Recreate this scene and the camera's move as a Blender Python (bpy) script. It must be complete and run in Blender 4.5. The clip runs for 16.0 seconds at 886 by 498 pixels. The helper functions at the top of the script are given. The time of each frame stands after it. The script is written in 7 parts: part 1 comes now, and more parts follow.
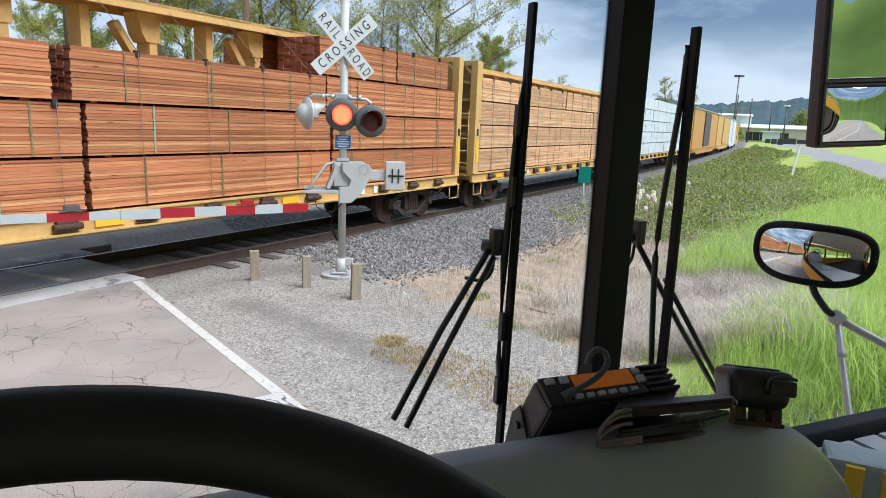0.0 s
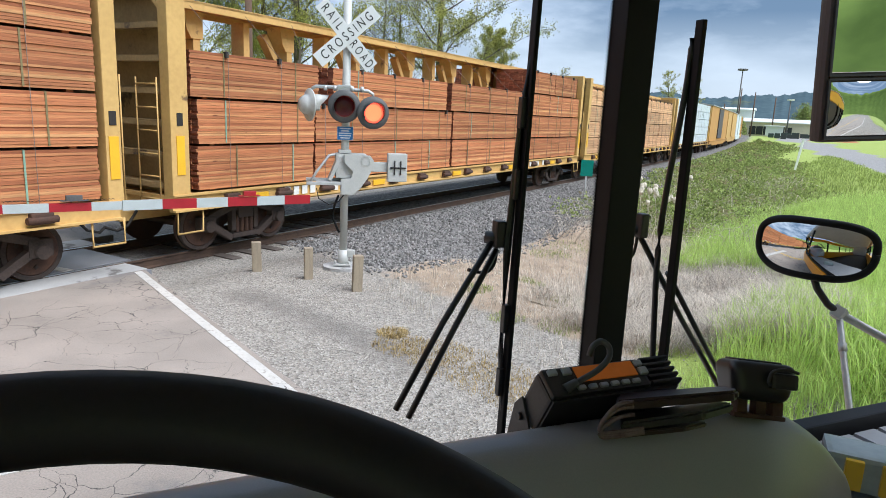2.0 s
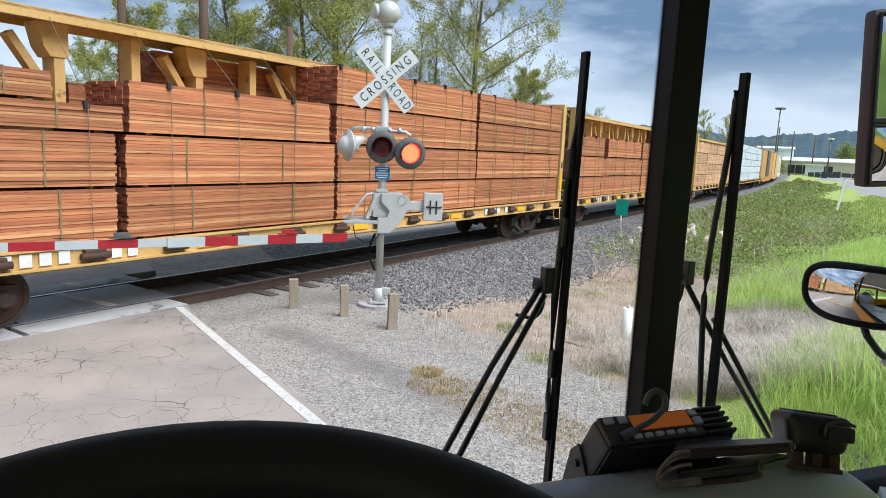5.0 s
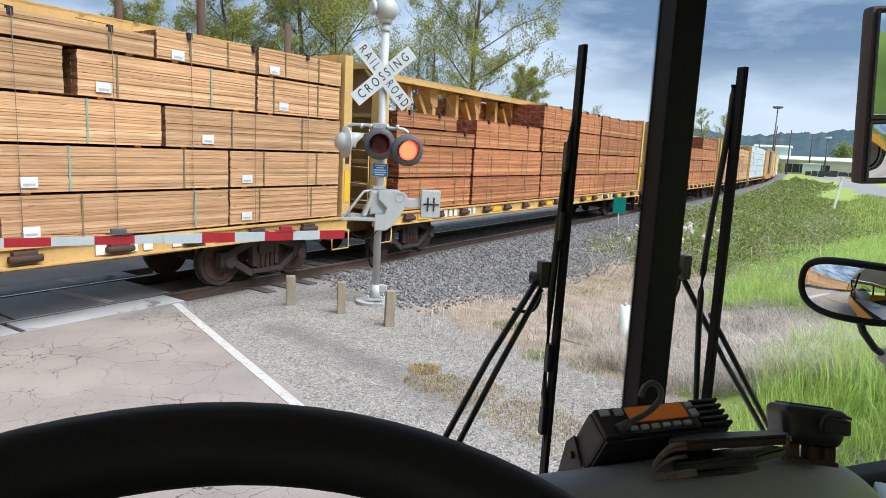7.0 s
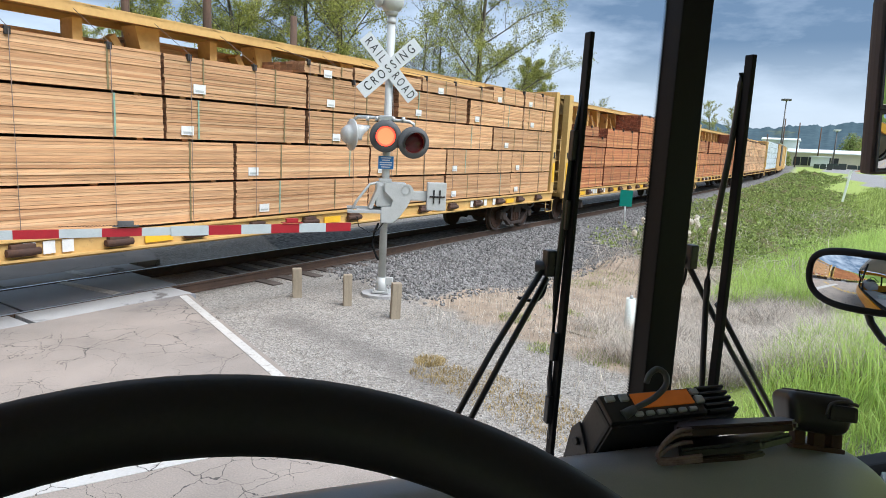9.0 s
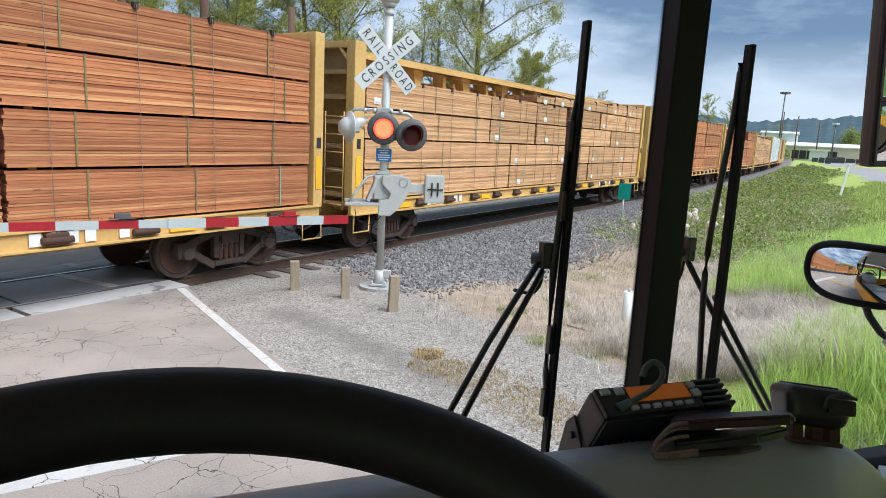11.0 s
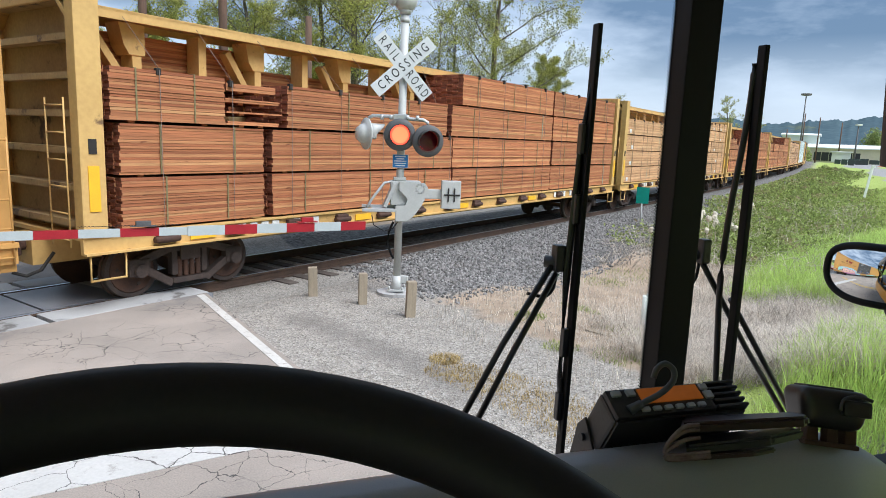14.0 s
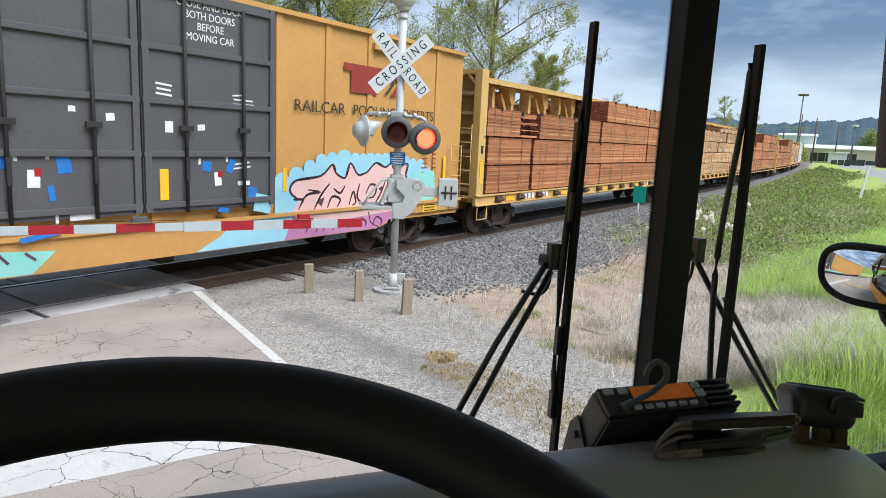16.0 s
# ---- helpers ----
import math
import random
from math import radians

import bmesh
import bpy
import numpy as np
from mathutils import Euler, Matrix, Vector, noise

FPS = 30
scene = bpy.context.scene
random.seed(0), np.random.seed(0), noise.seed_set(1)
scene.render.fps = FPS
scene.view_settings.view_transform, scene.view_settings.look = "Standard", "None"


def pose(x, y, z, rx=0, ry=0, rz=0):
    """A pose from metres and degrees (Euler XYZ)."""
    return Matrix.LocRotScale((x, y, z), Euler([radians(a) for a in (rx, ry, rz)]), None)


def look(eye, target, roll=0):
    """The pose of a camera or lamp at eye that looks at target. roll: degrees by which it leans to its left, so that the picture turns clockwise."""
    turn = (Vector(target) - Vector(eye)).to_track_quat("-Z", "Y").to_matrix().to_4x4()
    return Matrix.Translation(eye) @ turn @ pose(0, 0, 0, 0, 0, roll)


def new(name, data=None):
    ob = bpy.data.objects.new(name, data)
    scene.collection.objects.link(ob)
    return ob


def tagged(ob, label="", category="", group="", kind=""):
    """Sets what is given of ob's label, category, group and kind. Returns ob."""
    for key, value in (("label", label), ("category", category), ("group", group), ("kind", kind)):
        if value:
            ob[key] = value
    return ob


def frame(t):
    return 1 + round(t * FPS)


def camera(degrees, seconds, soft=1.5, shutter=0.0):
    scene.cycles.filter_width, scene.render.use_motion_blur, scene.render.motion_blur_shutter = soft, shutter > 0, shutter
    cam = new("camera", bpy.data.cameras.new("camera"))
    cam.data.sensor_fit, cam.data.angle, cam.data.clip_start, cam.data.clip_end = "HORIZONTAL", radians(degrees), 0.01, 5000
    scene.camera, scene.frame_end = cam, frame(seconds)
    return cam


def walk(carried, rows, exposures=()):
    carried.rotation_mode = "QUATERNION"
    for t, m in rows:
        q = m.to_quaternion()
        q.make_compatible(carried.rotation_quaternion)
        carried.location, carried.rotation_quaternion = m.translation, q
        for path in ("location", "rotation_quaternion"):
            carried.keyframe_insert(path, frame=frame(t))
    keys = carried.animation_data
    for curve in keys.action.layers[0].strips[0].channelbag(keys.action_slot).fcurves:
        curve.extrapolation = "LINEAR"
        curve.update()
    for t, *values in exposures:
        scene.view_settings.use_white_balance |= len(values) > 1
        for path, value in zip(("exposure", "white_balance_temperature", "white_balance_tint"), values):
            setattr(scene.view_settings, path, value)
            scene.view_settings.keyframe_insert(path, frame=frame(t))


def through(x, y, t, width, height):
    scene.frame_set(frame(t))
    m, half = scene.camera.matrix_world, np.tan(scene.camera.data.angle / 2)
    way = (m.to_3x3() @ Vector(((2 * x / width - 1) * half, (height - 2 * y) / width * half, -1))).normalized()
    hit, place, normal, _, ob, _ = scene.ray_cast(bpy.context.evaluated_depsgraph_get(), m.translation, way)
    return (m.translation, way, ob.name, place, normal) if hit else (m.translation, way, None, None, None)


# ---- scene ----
cam = camera(68.43, 16.0, soft=0.9, shutter=0.0)


def held(x, y, z, yaw, pitch, roll):
    """Camera pose: yaw to the left of +y, pitch up, roll to its left."""
    return pose(x, y, z, 0, 0, yaw) @ pose(0, 0, 0, 90 + pitch) @ pose(0, 0, 0, 0, 0, roll)


PATH = (
    (0, 0.097, 0.022, 2.607, 0.15, -11.1, 2.34),
    (0.5, 0.099, 0.025, 2.606, -0.19, -11.27, 2.57),
    (1, 0.098, 0.028, 2.605, 0.57, -11.45, 2.3),
    (1.5, 0.095, 0.02, 2.605, 0.26, -11.75, 3),
    (2, 0.094, 0.019, 2.606, 0.25, -11.76, 2.68),
    (2.5, 0.093, 0.018, 2.61, 1.17, -11.27, 1.88),
    (3, 0.074, 0.017, 2.616, 2.73, -10.46, 2.79),
    (3.5, 0.054, -0.012, 2.634, 5.27, -9.64, 1.84),
    (4, 0.059, -0.019, 2.634, 4.85, -8.91, 1.77),
    (4.2, 0.057, -0.023, 2.633, 4.28, -8.53, 1.89),
    (6.5, 0.065, -0.014, 2.621, 2.96, -8.73, 2.91),
    (7, 0.062, -0.017, 2.619, 3.1, -8.77, 2.82),
    (7.5, 0.064, -0.014, 2.617, 3.69, -8.9, 2.4),
    (8, 0.063, -0.018, 2.614, 3.8, -9.06, 2.91),
    (8.5, 0.062, -0.018, 2.613, 3.83, -9.21, 2.51),
    (9, 0.063, -0.018, 2.61, 3.6, -9.4, 2.8),
    (9.5, 0.063, -0.017, 2.611, 3.66, -9.43, 2.62),
    (11.8, 0.076, 0, 2.602, 3.33, -10.2, 3.01),
    (12, 0.078, -0.007, 2.601, 3.4, -9.84, 2.97),
    (12.5, 0.08, -0.003, 2.594, 3.95, -9.96, 3.15),
    (13, 0.079, -0.009, 2.601, 4.57, -9.72, 2.24),
    (13.5, 0.078, -0.008, 2.601, 4.76, -9.47, 2.23),
    (14, 0.079, -0.009, 2.603, 5.01, -9.58, 2.27),
    (14.5, 0.083, -0.003, 2.601, 5.52, -9.8, 2.43),
    (15, 0.079, -0.012, 2.602, 5.09, -9.81, 2.83),
    (15.5, 0.084, -0.008, 2.602, 4.79, -9.78, 2.61),
    (16, 0.083, -0.008, 2.602, 4.72, -9.76, 2.69),
)
walk(cam, [(row[0], held(*row[1:])) for row in PATH], exposures=((0.0, 0.64, 5950, 10), (16.0, 0.64, 5950, 10)))

# ---- world and light: bright overcast spring day ----
world = bpy.data.worlds.new("overcast_sky")
scene.world = world
world.use_nodes = True
wn, wl = world.node_tree.nodes, world.node_tree.links
wn.clear()
sky = wn.new("ShaderNodeTexSky")
sky.sky_type = "NISHITA"
sky.sun_disc = False
sky.sun_elevation, sky.sun_rotation = radians(54), radians(120)
sky_bg = wn.new("ShaderNodeBackground")
sky_bg.inputs["Strength"].default_value = 0.10
wl.new(sky.outputs[0], sky_bg.inputs["Color"])
tc = wn.new("ShaderNodeTexCoord")
mp = wn.new("ShaderNodeMapping")
mp.inputs["Scale"].default_value = (1.0, 1.0, 3.2)
wl.new(tc.outputs["Generated"], mp.inputs["Vector"])
n1 = wn.new("ShaderNodeTexNoise")
n1.inputs["Scale"].default_value, n1.inputs["Detail"].default_value, n1.inputs["Roughness"].default_value = 3.0, 8.0, 0.56
wl.new(mp.outputs[0], n1.inputs["Vector"])
cr = wn.new("ShaderNodeValToRGB")
cr.color_ramp.elements[0].position, cr.color_ramp.elements[0].color = 0.37, (0.145, 0.225, 0.335, 1)
cr.color_ramp.elements[1].position, cr.color_ramp.elements[1].color = 0.62, (0.66, 0.75, 0.86, 1)
east = wn.new("ShaderNodeSeparateXYZ")
wl.new(tc.outputs["Generated"], east.inputs[0])
bank = wn.new("ShaderNodeMapRange")
bank.interpolation_type = "SMOOTHSTEP"
bank.inputs["From Min"].default_value, bank.inputs["From Max"].default_value = -0.05, 0.65
bank.inputs["To Min"].default_value, bank.inputs["To Max"].default_value = 0.0, -0.10
wl.new(east.outputs["X"], bank.inputs["Value"])
heavy = wn.new("ShaderNodeMath")
wl.new(n1.outputs["Fac"], heavy.inputs[0])
wl.new(bank.outputs[0], heavy.inputs[1])
wl.new(heavy.outputs[0], cr.inputs["Fac"])
sep = wn.new("ShaderNodeSeparateXYZ")
wl.new(tc.outputs["Generated"], sep.inputs[0])
hz = wn.new("ShaderNodeMapRange")
hz.inputs["From Min"].default_value, hz.inputs["From Max"].default_value = 0.055, 0.15
hz.inputs["To Min"].default_value, hz.inputs["To Max"].default_value = 1.0, 0.0
wl.new(sep.outputs["Z"], hz.inputs["Value"])
hm = wn.new("ShaderNodeMixRGB")
hm.inputs["Color2"].default_value = (0.70, 0.78, 0.86, 1)
hf = wn.new("ShaderNodeMath")
hf.operation = "MULTIPLY"
hf.inputs[1].default_value = 0.8
wl.new(hz.outputs[0], hf.inputs[0])
wl.new(hf.outputs[0], hm.inputs["Fac"])
wl.new(cr.outputs["Color"], hm.inputs["Color1"])
cloud_bg = wn.new("ShaderNodeBackground")
cloud_bg.inputs["Strength"].default_value = 0.74
wl.new(hm.outputs[0], cloud_bg.inputs["Color"])
mixw = wn.new("ShaderNodeMixShader")
mixw.inputs["Fac"].default_value = 0.86
wl.new(sky_bg.outputs[0], mixw.inputs[1])
wl.new(cloud_bg.outputs[0], mixw.inputs[2])
wo = wn.new("ShaderNodeOutputWorld")
wl.new(mixw.outputs[0], wo.inputs["Surface"])

sun = new("sun", bpy.data.lights.new("sun", "SUN"))
sun.data.energy, sun.data.angle, sun.data.color = 3.7, radians(48), (1.0, 0.975, 0.94)
sun.matrix_world = look((47, -19, 74), (0, 8, 0))


# ---- materials ----
def mat(name, c1, c2=None, rough=0.7, metal=0.0, scale=6.0, fine=60.0, stretch=(1, 1, 1), bump=0.15, dirt=None, dirt_at=0.62, dirt_scale=2.0, island=0.0, spec=0.5, depth=0.01):
    """A procedural surface: two colours mixed by coarse and fine noise, dirt patches and a fine bump."""
    m = bpy.data.materials.new(name)
    m.use_nodes = True
    nt = m.node_tree
    p = nt.nodes["Principled BSDF"]
    p.inputs["Roughness"].default_value, p.inputs["Metallic"].default_value = rough, metal
    p.inputs["Specular IOR Level"].default_value = spec
    c2 = c2 or tuple(v * 0.75 for v in c1)
    t = nt.nodes.new("ShaderNodeTexCoord")
    g = nt.nodes.new("ShaderNodeMapping")
    g.inputs["Scale"].default_value = stretch
    nt.links.new(t.outputs["Object"], g.inputs["Vector"])
    a = nt.nodes.new("ShaderNodeTexNoise")
    a.inputs["Scale"].default_value, a.inputs["Detail"].default_value = scale, 5.0
    b = nt.nodes.new("ShaderNodeTexNoise")
    b.inputs["Scale"].default_value, b.inputs["Detail"].default_value = fine, 3.0
    nt.links.new(g.outputs[0], a.inputs["Vector"])
    nt.links.new(g.outputs[0], b.inputs["Vector"])
    s = nt.nodes.new("ShaderNodeMath")
    s.operation = "MULTIPLY_ADD"
    s.inputs[1].default_value = 0.45
    nt.links.new(b.outputs["Fac"], s.inputs[0])
    s2 = nt.nodes.new("ShaderNodeMath")
    s2.operation = "MULTIPLY"
    s2.inputs[1].default_value = 0.55
    nt.links.new(a.outputs["Fac"], s2.inputs[0])
    nt.links.new(s2.outputs[0], s.inputs[2])
    fac = s.outputs[0]
    r = nt.nodes.new("ShaderNodeMapRange")
    r.inputs["From Min"].default_value, r.inputs["From Max"].default_value = 0.36, 0.64
    nt.links.new(fac, r.inputs["Value"])
    x = nt.nodes.new("ShaderNodeMixRGB")
    x.inputs["Color1"].default_value, x.inputs["Color2"].default_value = (*c1, 1), (*c2, 1)
    nt.links.new(r.outputs[0], x.inputs["Fac"])
    col = x.outputs[0]
    if island:
        geo = nt.nodes.new("ShaderNodeNewGeometry")
        hs = nt.nodes.new("ShaderNodeHueSaturation")
        mr = nt.nodes.new("ShaderNodeMapRange")
        mr.inputs["To Min"].default_value, mr.inputs["To Max"].default_value = 1 - island, 1 + island
        nt.links.new(geo.outputs["Random Per Island"], mr.inputs["Value"])
        nt.links.new(mr.outputs[0], hs.inputs["Value"])
        nt.links.new(col, hs.inputs["Color"])
        col = hs.outputs[0]
    if dirt:
        d = nt.nodes.new("ShaderNodeTexNoise")
        d.inputs["Scale"].default_value, d.inputs["Detail"].default_value, d.inputs["Roughness"].default_value = dirt_scale, 9.0, 0.65
        nt.links.new(t.outputs["Object"], d.inputs["Vector"])
        dr = nt.nodes.new("ShaderNodeMapRange")
        dr.inputs["From Min"].default_value, dr.inputs["From Max"].default_value = dirt_at, dirt_at + 0.08
        nt.links.new(d.outputs["Fac"], dr.inputs["Value"])
        dx = nt.nodes.new("ShaderNodeMixRGB")
        dx.inputs["Color2"].default_value = (*dirt, 1)
        nt.links.new(dr.outputs[0], dx.inputs["Fac"])
        nt.links.new(col, dx.inputs["Color1"])
        col = dx.outputs[0]
    nt.links.new(col, p.inputs["Base Color"])
    if bump:
        bp = nt.nodes.new("ShaderNodeBump")
        bp.inputs["Strength"].default_value, bp.inputs["Distance"].default_value = bump, depth
        nt.links.new(b.outputs["Fac"], bp.inputs["Height"])
        nt.links.new(bp.outputs[0], p.inputs["Normal"])
    return m


def leafy(name, c1, c2, island=0.4, through=0.45, dirt=None):
    """Thin leaves and blades that let part of the light through."""
    m = mat(name, c1, c2, 0.6, scale=1.5, fine=12, island=island, bump=0, spec=0.3, dirt=dirt, dirt_at=0.54, dirt_scale=0.9)
    nt = m.node_tree
    p = nt.nodes["Principled BSDF"]
    tr = nt.nodes.new("ShaderNodeBsdfTranslucent")
    nt.links.new(p.inputs["Base Color"].links[0].from_socket, tr.inputs["Color"])
    mx = nt.nodes.new("ShaderNodeMixShader")
    mx.inputs["Fac"].default_value = through
    nt.links.new(p.outputs[0], mx.inputs[1])
    nt.links.new(tr.outputs[0], mx.inputs[2])
    nt.links.new(mx.outputs[0], nt.nodes["Material Output"].inputs["Surface"])
    return m


def glow(name, colour, strength):
    m = mat(name, colour, bump=0)
    p = m.node_tree.nodes["Principled BSDF"]
    p.inputs["Emission Color"].default_value, p.inputs["Emission Strength"].default_value = (*colour, 1), strength
    return m


M = {}
M["yellow_paint"] = mat("weathered yellow paint", (0.60, 0.385, 0.135), (0.50, 0.31, 0.105), 0.65, scale=1.2, fine=14, bump=0.06, dirt=(0.16, 0.09, 0.045), dirt_at=0.62, dirt_scale=2.6)
M["ochre_paint"] = mat("faded ochre paint", (0.53, 0.285, 0.082), (0.46, 0.24, 0.066), 0.55, scale=0.6, fine=9, bump=0.04, dirt=(0.28, 0.15, 0.05), dirt_at=0.68, dirt_scale=1.6)
M["bulkhead_tan"] = mat("dusty tan bulkhead paint", (0.42, 0.29, 0.13), (0.30, 0.20, 0.09), 0.8, scale=2, fine=20, dirt=(0.09, 0.06, 0.04), dirt_at=0.58)
M["safety_yellow"] = mat("bright yellow reflector", (0.80, 0.46, 0.02), (0.72, 0.40, 0.02), 0.5, bump=0)
M["rust"] = mat("rusty brown steel", (0.11, 0.055, 0.035), (0.06, 0.035, 0.028), 0.85, 0.2, scale=5, fine=50, bump=0.3)
M["truck_iron"] = mat("grimy brown cast iron", (0.085, 0.06, 0.05), (0.045, 0.034, 0.03), 0.85, 0.15, scale=4, fine=40, bump=0.3)
M["black_steel"] = mat("grimy black steel", (0.02, 0.019, 0.018), (0.035, 0.03, 0.027), 0.75, 0.2, scale=3, fine=30)
M["door_black"] = mat("dull black door paint", (0.068, 0.066, 0.07), (0.085, 0.082, 0.085), 0.6, scale=1, fine=20, bump=0.05)
M["white_paint"] = mat("white stencil paint", (0.75, 0.75, 0.72), (0.6, 0.6, 0.58), 0.6, scale=8, fine=60, bump=0.03)
M["dark_letter"] = mat("dark lettering paint", (0.03, 0.025, 0.02), (0.05, 0.04, 0.03), 0.6, bump=0)
M["red_letter"] = mat("maroon lettering paint", (0.28, 0.03, 0.02), (0.22, 0.03, 0.02), 0.6, bump=0)
M["rail_top"] = mat("worn bright rail", (0.72, 0.74, 0.77), (0.58, 0.6, 0.63), 0.4, 1.0, scale=3, fine=40, bump=0.02)
M["rail_side"] = mat("rusty rail side", (0.12, 0.075, 0.05), (0.075, 0.05, 0.04), 0.85, 0.3, scale=3, fine=40)
M["tie_wood"] = mat("weathered creosoted timber", (0.07, 0.055, 0.045), (0.13, 0.105, 0.09), 0.9, scale=3, fine=26, stretch=(1, 6, 6), bump=0.4)
M["concrete"] = mat("worn grey concrete", (0.44, 0.435, 0.425), (0.33, 0.325, 0.32), 0.85, scale=1.6, fine=60, dirt=(0.14, 0.13, 0.12), dirt_at=0.6)
M["rubber_panel"] = mat("worn grey rubber crossing panel", (0.17, 0.175, 0.19), (0.23, 0.235, 0.25), 0.5, scale=2, fine=40)
M["galv"] = mat("galvanised steel", (0.55, 0.56, 0.56), (0.45, 0.46, 0.46), 0.42, 0.35, scale=7, fine=60, bump=0.05)
M["alu_paint"] = mat("pale grey aluminium paint", (0.50, 0.505, 0.49), (0.42, 0.425, 0.41), 0.55, 0.1, scale=5, fine=50, bump=0.05, dirt=(0.22, 0.2, 0.17), dirt_at=0.66)
M["lamp_black"] = mat("faded black lamp enamel", (0.06, 0.062, 0.065), (0.09, 0.09, 0.092), 0.6, scale=6, fine=60, bump=0.05)
M["sign_white"] = mat("white reflective sheeting", (0.58, 0.60, 0.61), (0.53, 0.55, 0.56), 0.45, scale=3, fine=90, bump=0.0)
M["sign_black"] = mat("black sign lettering", (0.012, 0.012, 0.013), None, 0.5, bump=0)
M["gate_red"] = mat("red reflective sheeting", (0.34, 0.014, 0.024), (0.27, 0.011, 0.02), 0.4, scale=6, bump=0)
M["gate_white"] = mat("white reflective stripe", (0.43, 0.47, 0.475), (0.37, 0.41, 0.415), 0.45, scale=6, bump=0)
M["sign_blue"] = mat("blue sign", (0.02, 0.16, 0.42), (0.02, 0.13, 0.36), 0.4, bump=0)
M["sign_green"] = mat("teal green sign", (0.0, 0.24, 0.19), (0.0, 0.20, 0.16), 0.45, bump=0)
M["red_dark"] = mat("unlit red lens", (0.11, 0.008, 0.014), (0.08, 0.006, 0.012), 0.25, scale=12, bump=0.1)
M["red_lit"] = glow("lit red lens", (1.0, 0.062, 0.03), 2.0)
M["red_hot"] = glow("bright middle of the lit lens", (1.0, 0.10, 0.038), 2.7)
M["post_wood"] = mat("weathered grey timber post", (0.36, 0.30, 0.22), (0.26, 0.21, 0.15), 0.9, scale=4, fine=30, stretch=(6, 6, 1), bump=0.3)
M["white_plastic"] = mat("white plastic marker", (0.72, 0.75, 0.70), (0.62, 0.66, 0.6), 0.55, scale=4, fine=40, bump=0.02)
M["bark"] = mat("grey brown bark", (0.15, 0.125, 0.10), (0.09, 0.075, 0.06), 0.95, scale=6, fine=30, stretch=(1, 1, 0.3), bump=0.5)
M["spring_leaf"] = leafy("young yellow green leaves", (0.42, 0.42, 0.12), (0.30, 0.31, 0.09), 0.35)
M["bramble_leaf"] = leafy("olive bramble leaves", (0.33, 0.40, 0.13), (0.22, 0.27, 0.085), 0.5, 0.45, (0.36, 0.29, 0.18))
M["grass_blade"] = leafy("fresh green grass", (0.56, 0.70, 0.21), (0.42, 0.56, 0.16), 0.35, 0.55)
M["verge_blade"] = leafy("short verge grass", (0.35, 0.42, 0.12), (0.26, 0.33, 0.09), 0.4)
M["weed_leaf"] = leafy("yellowish weed leaves", (0.36, 0.40, 0.15), (0.27, 0.30, 0.11), 0.3)
M["dry_grass"] = leafy("dry straw grass", (0.64, 0.575, 0.49), (0.42, 0.37, 0.31), 0.5, 0.3)
M["wheel_black"] = mat("black moulded rim", (0.010, 0.010, 0.012), (0.014, 0.014, 0.016), 0.5, scale=10, fine=300, bump=0.1, depth=0.001, spec=0.35)
M["dash_plastic"] = mat("dark grey moulded plastic", (0.29, 0.30, 0.32), (0.26, 0.27, 0.29), 0.34, scale=6, fine=500, bump=0.2, depth=0.0006, spec=0.5)
M["black_plastic"] = mat("black plastic", (0.016, 0.016, 0.017), (0.022, 0.022, 0.023), 0.33, scale=12, fine=300, bump=0.05, depth=0.0006)
M["black_rubber"] = mat("black rubber and enamel", (0.005, 0.0055, 0.0065), (0.007, 0.0075, 0.0085), 0.5, scale=9, fine=90, bump=0.05, depth=0.001, spec=0.2)
M["bus_ceiling"] = mat("pale bus lining", (0.55, 0.56, 0.55), (0.48, 0.49, 0.48), 0.6, scale=2, fine=30, bump=0)
M["bus_yellow"] = mat("school bus yellow paint", (0.75, 0.33, 0.015), (0.70, 0.30, 0.012), 0.3, scale=2, fine=20, bump=0)
M["mirror"] = mat("mirror glass", (0.86, 0.88, 0.88), (0.86, 0.88, 0.88), 0.02, 1.0, bump=0)
M["grey_button"] = mat("grey rubber button", (0.42, 0.44, 0.47), None, 0.5, bump=0)
M["orange_lcd"] = glow("orange display", (0.50, 0.13, 0.012), 0.12)
M["radio_grey"] = mat("scuffed dark grey plastic", (0.055, 0.053, 0.052), (0.04, 0.038, 0.038), 0.5, scale=20, fine=300, bump=0.08, depth=0.0006)
M["cord_grey"] = mat("dark grey cord", (0.07, 0.075, 0.08), (0.05, 0.055, 0.06), 0.5, bump=0)
M["leather_edge"] = mat("worn leather edge", (0.20, 0.15, 0.14), (0.10, 0.06, 0.055), 0.6, scale=40, fine=200, bump=0.1, depth=0.001)
M["leather"] = mat("dark brown leather", (0.035, 0.014, 0.013), (0.022, 0.009, 0.009), 0.4, scale=8, fine=120, bump=0.2, depth=0.002)


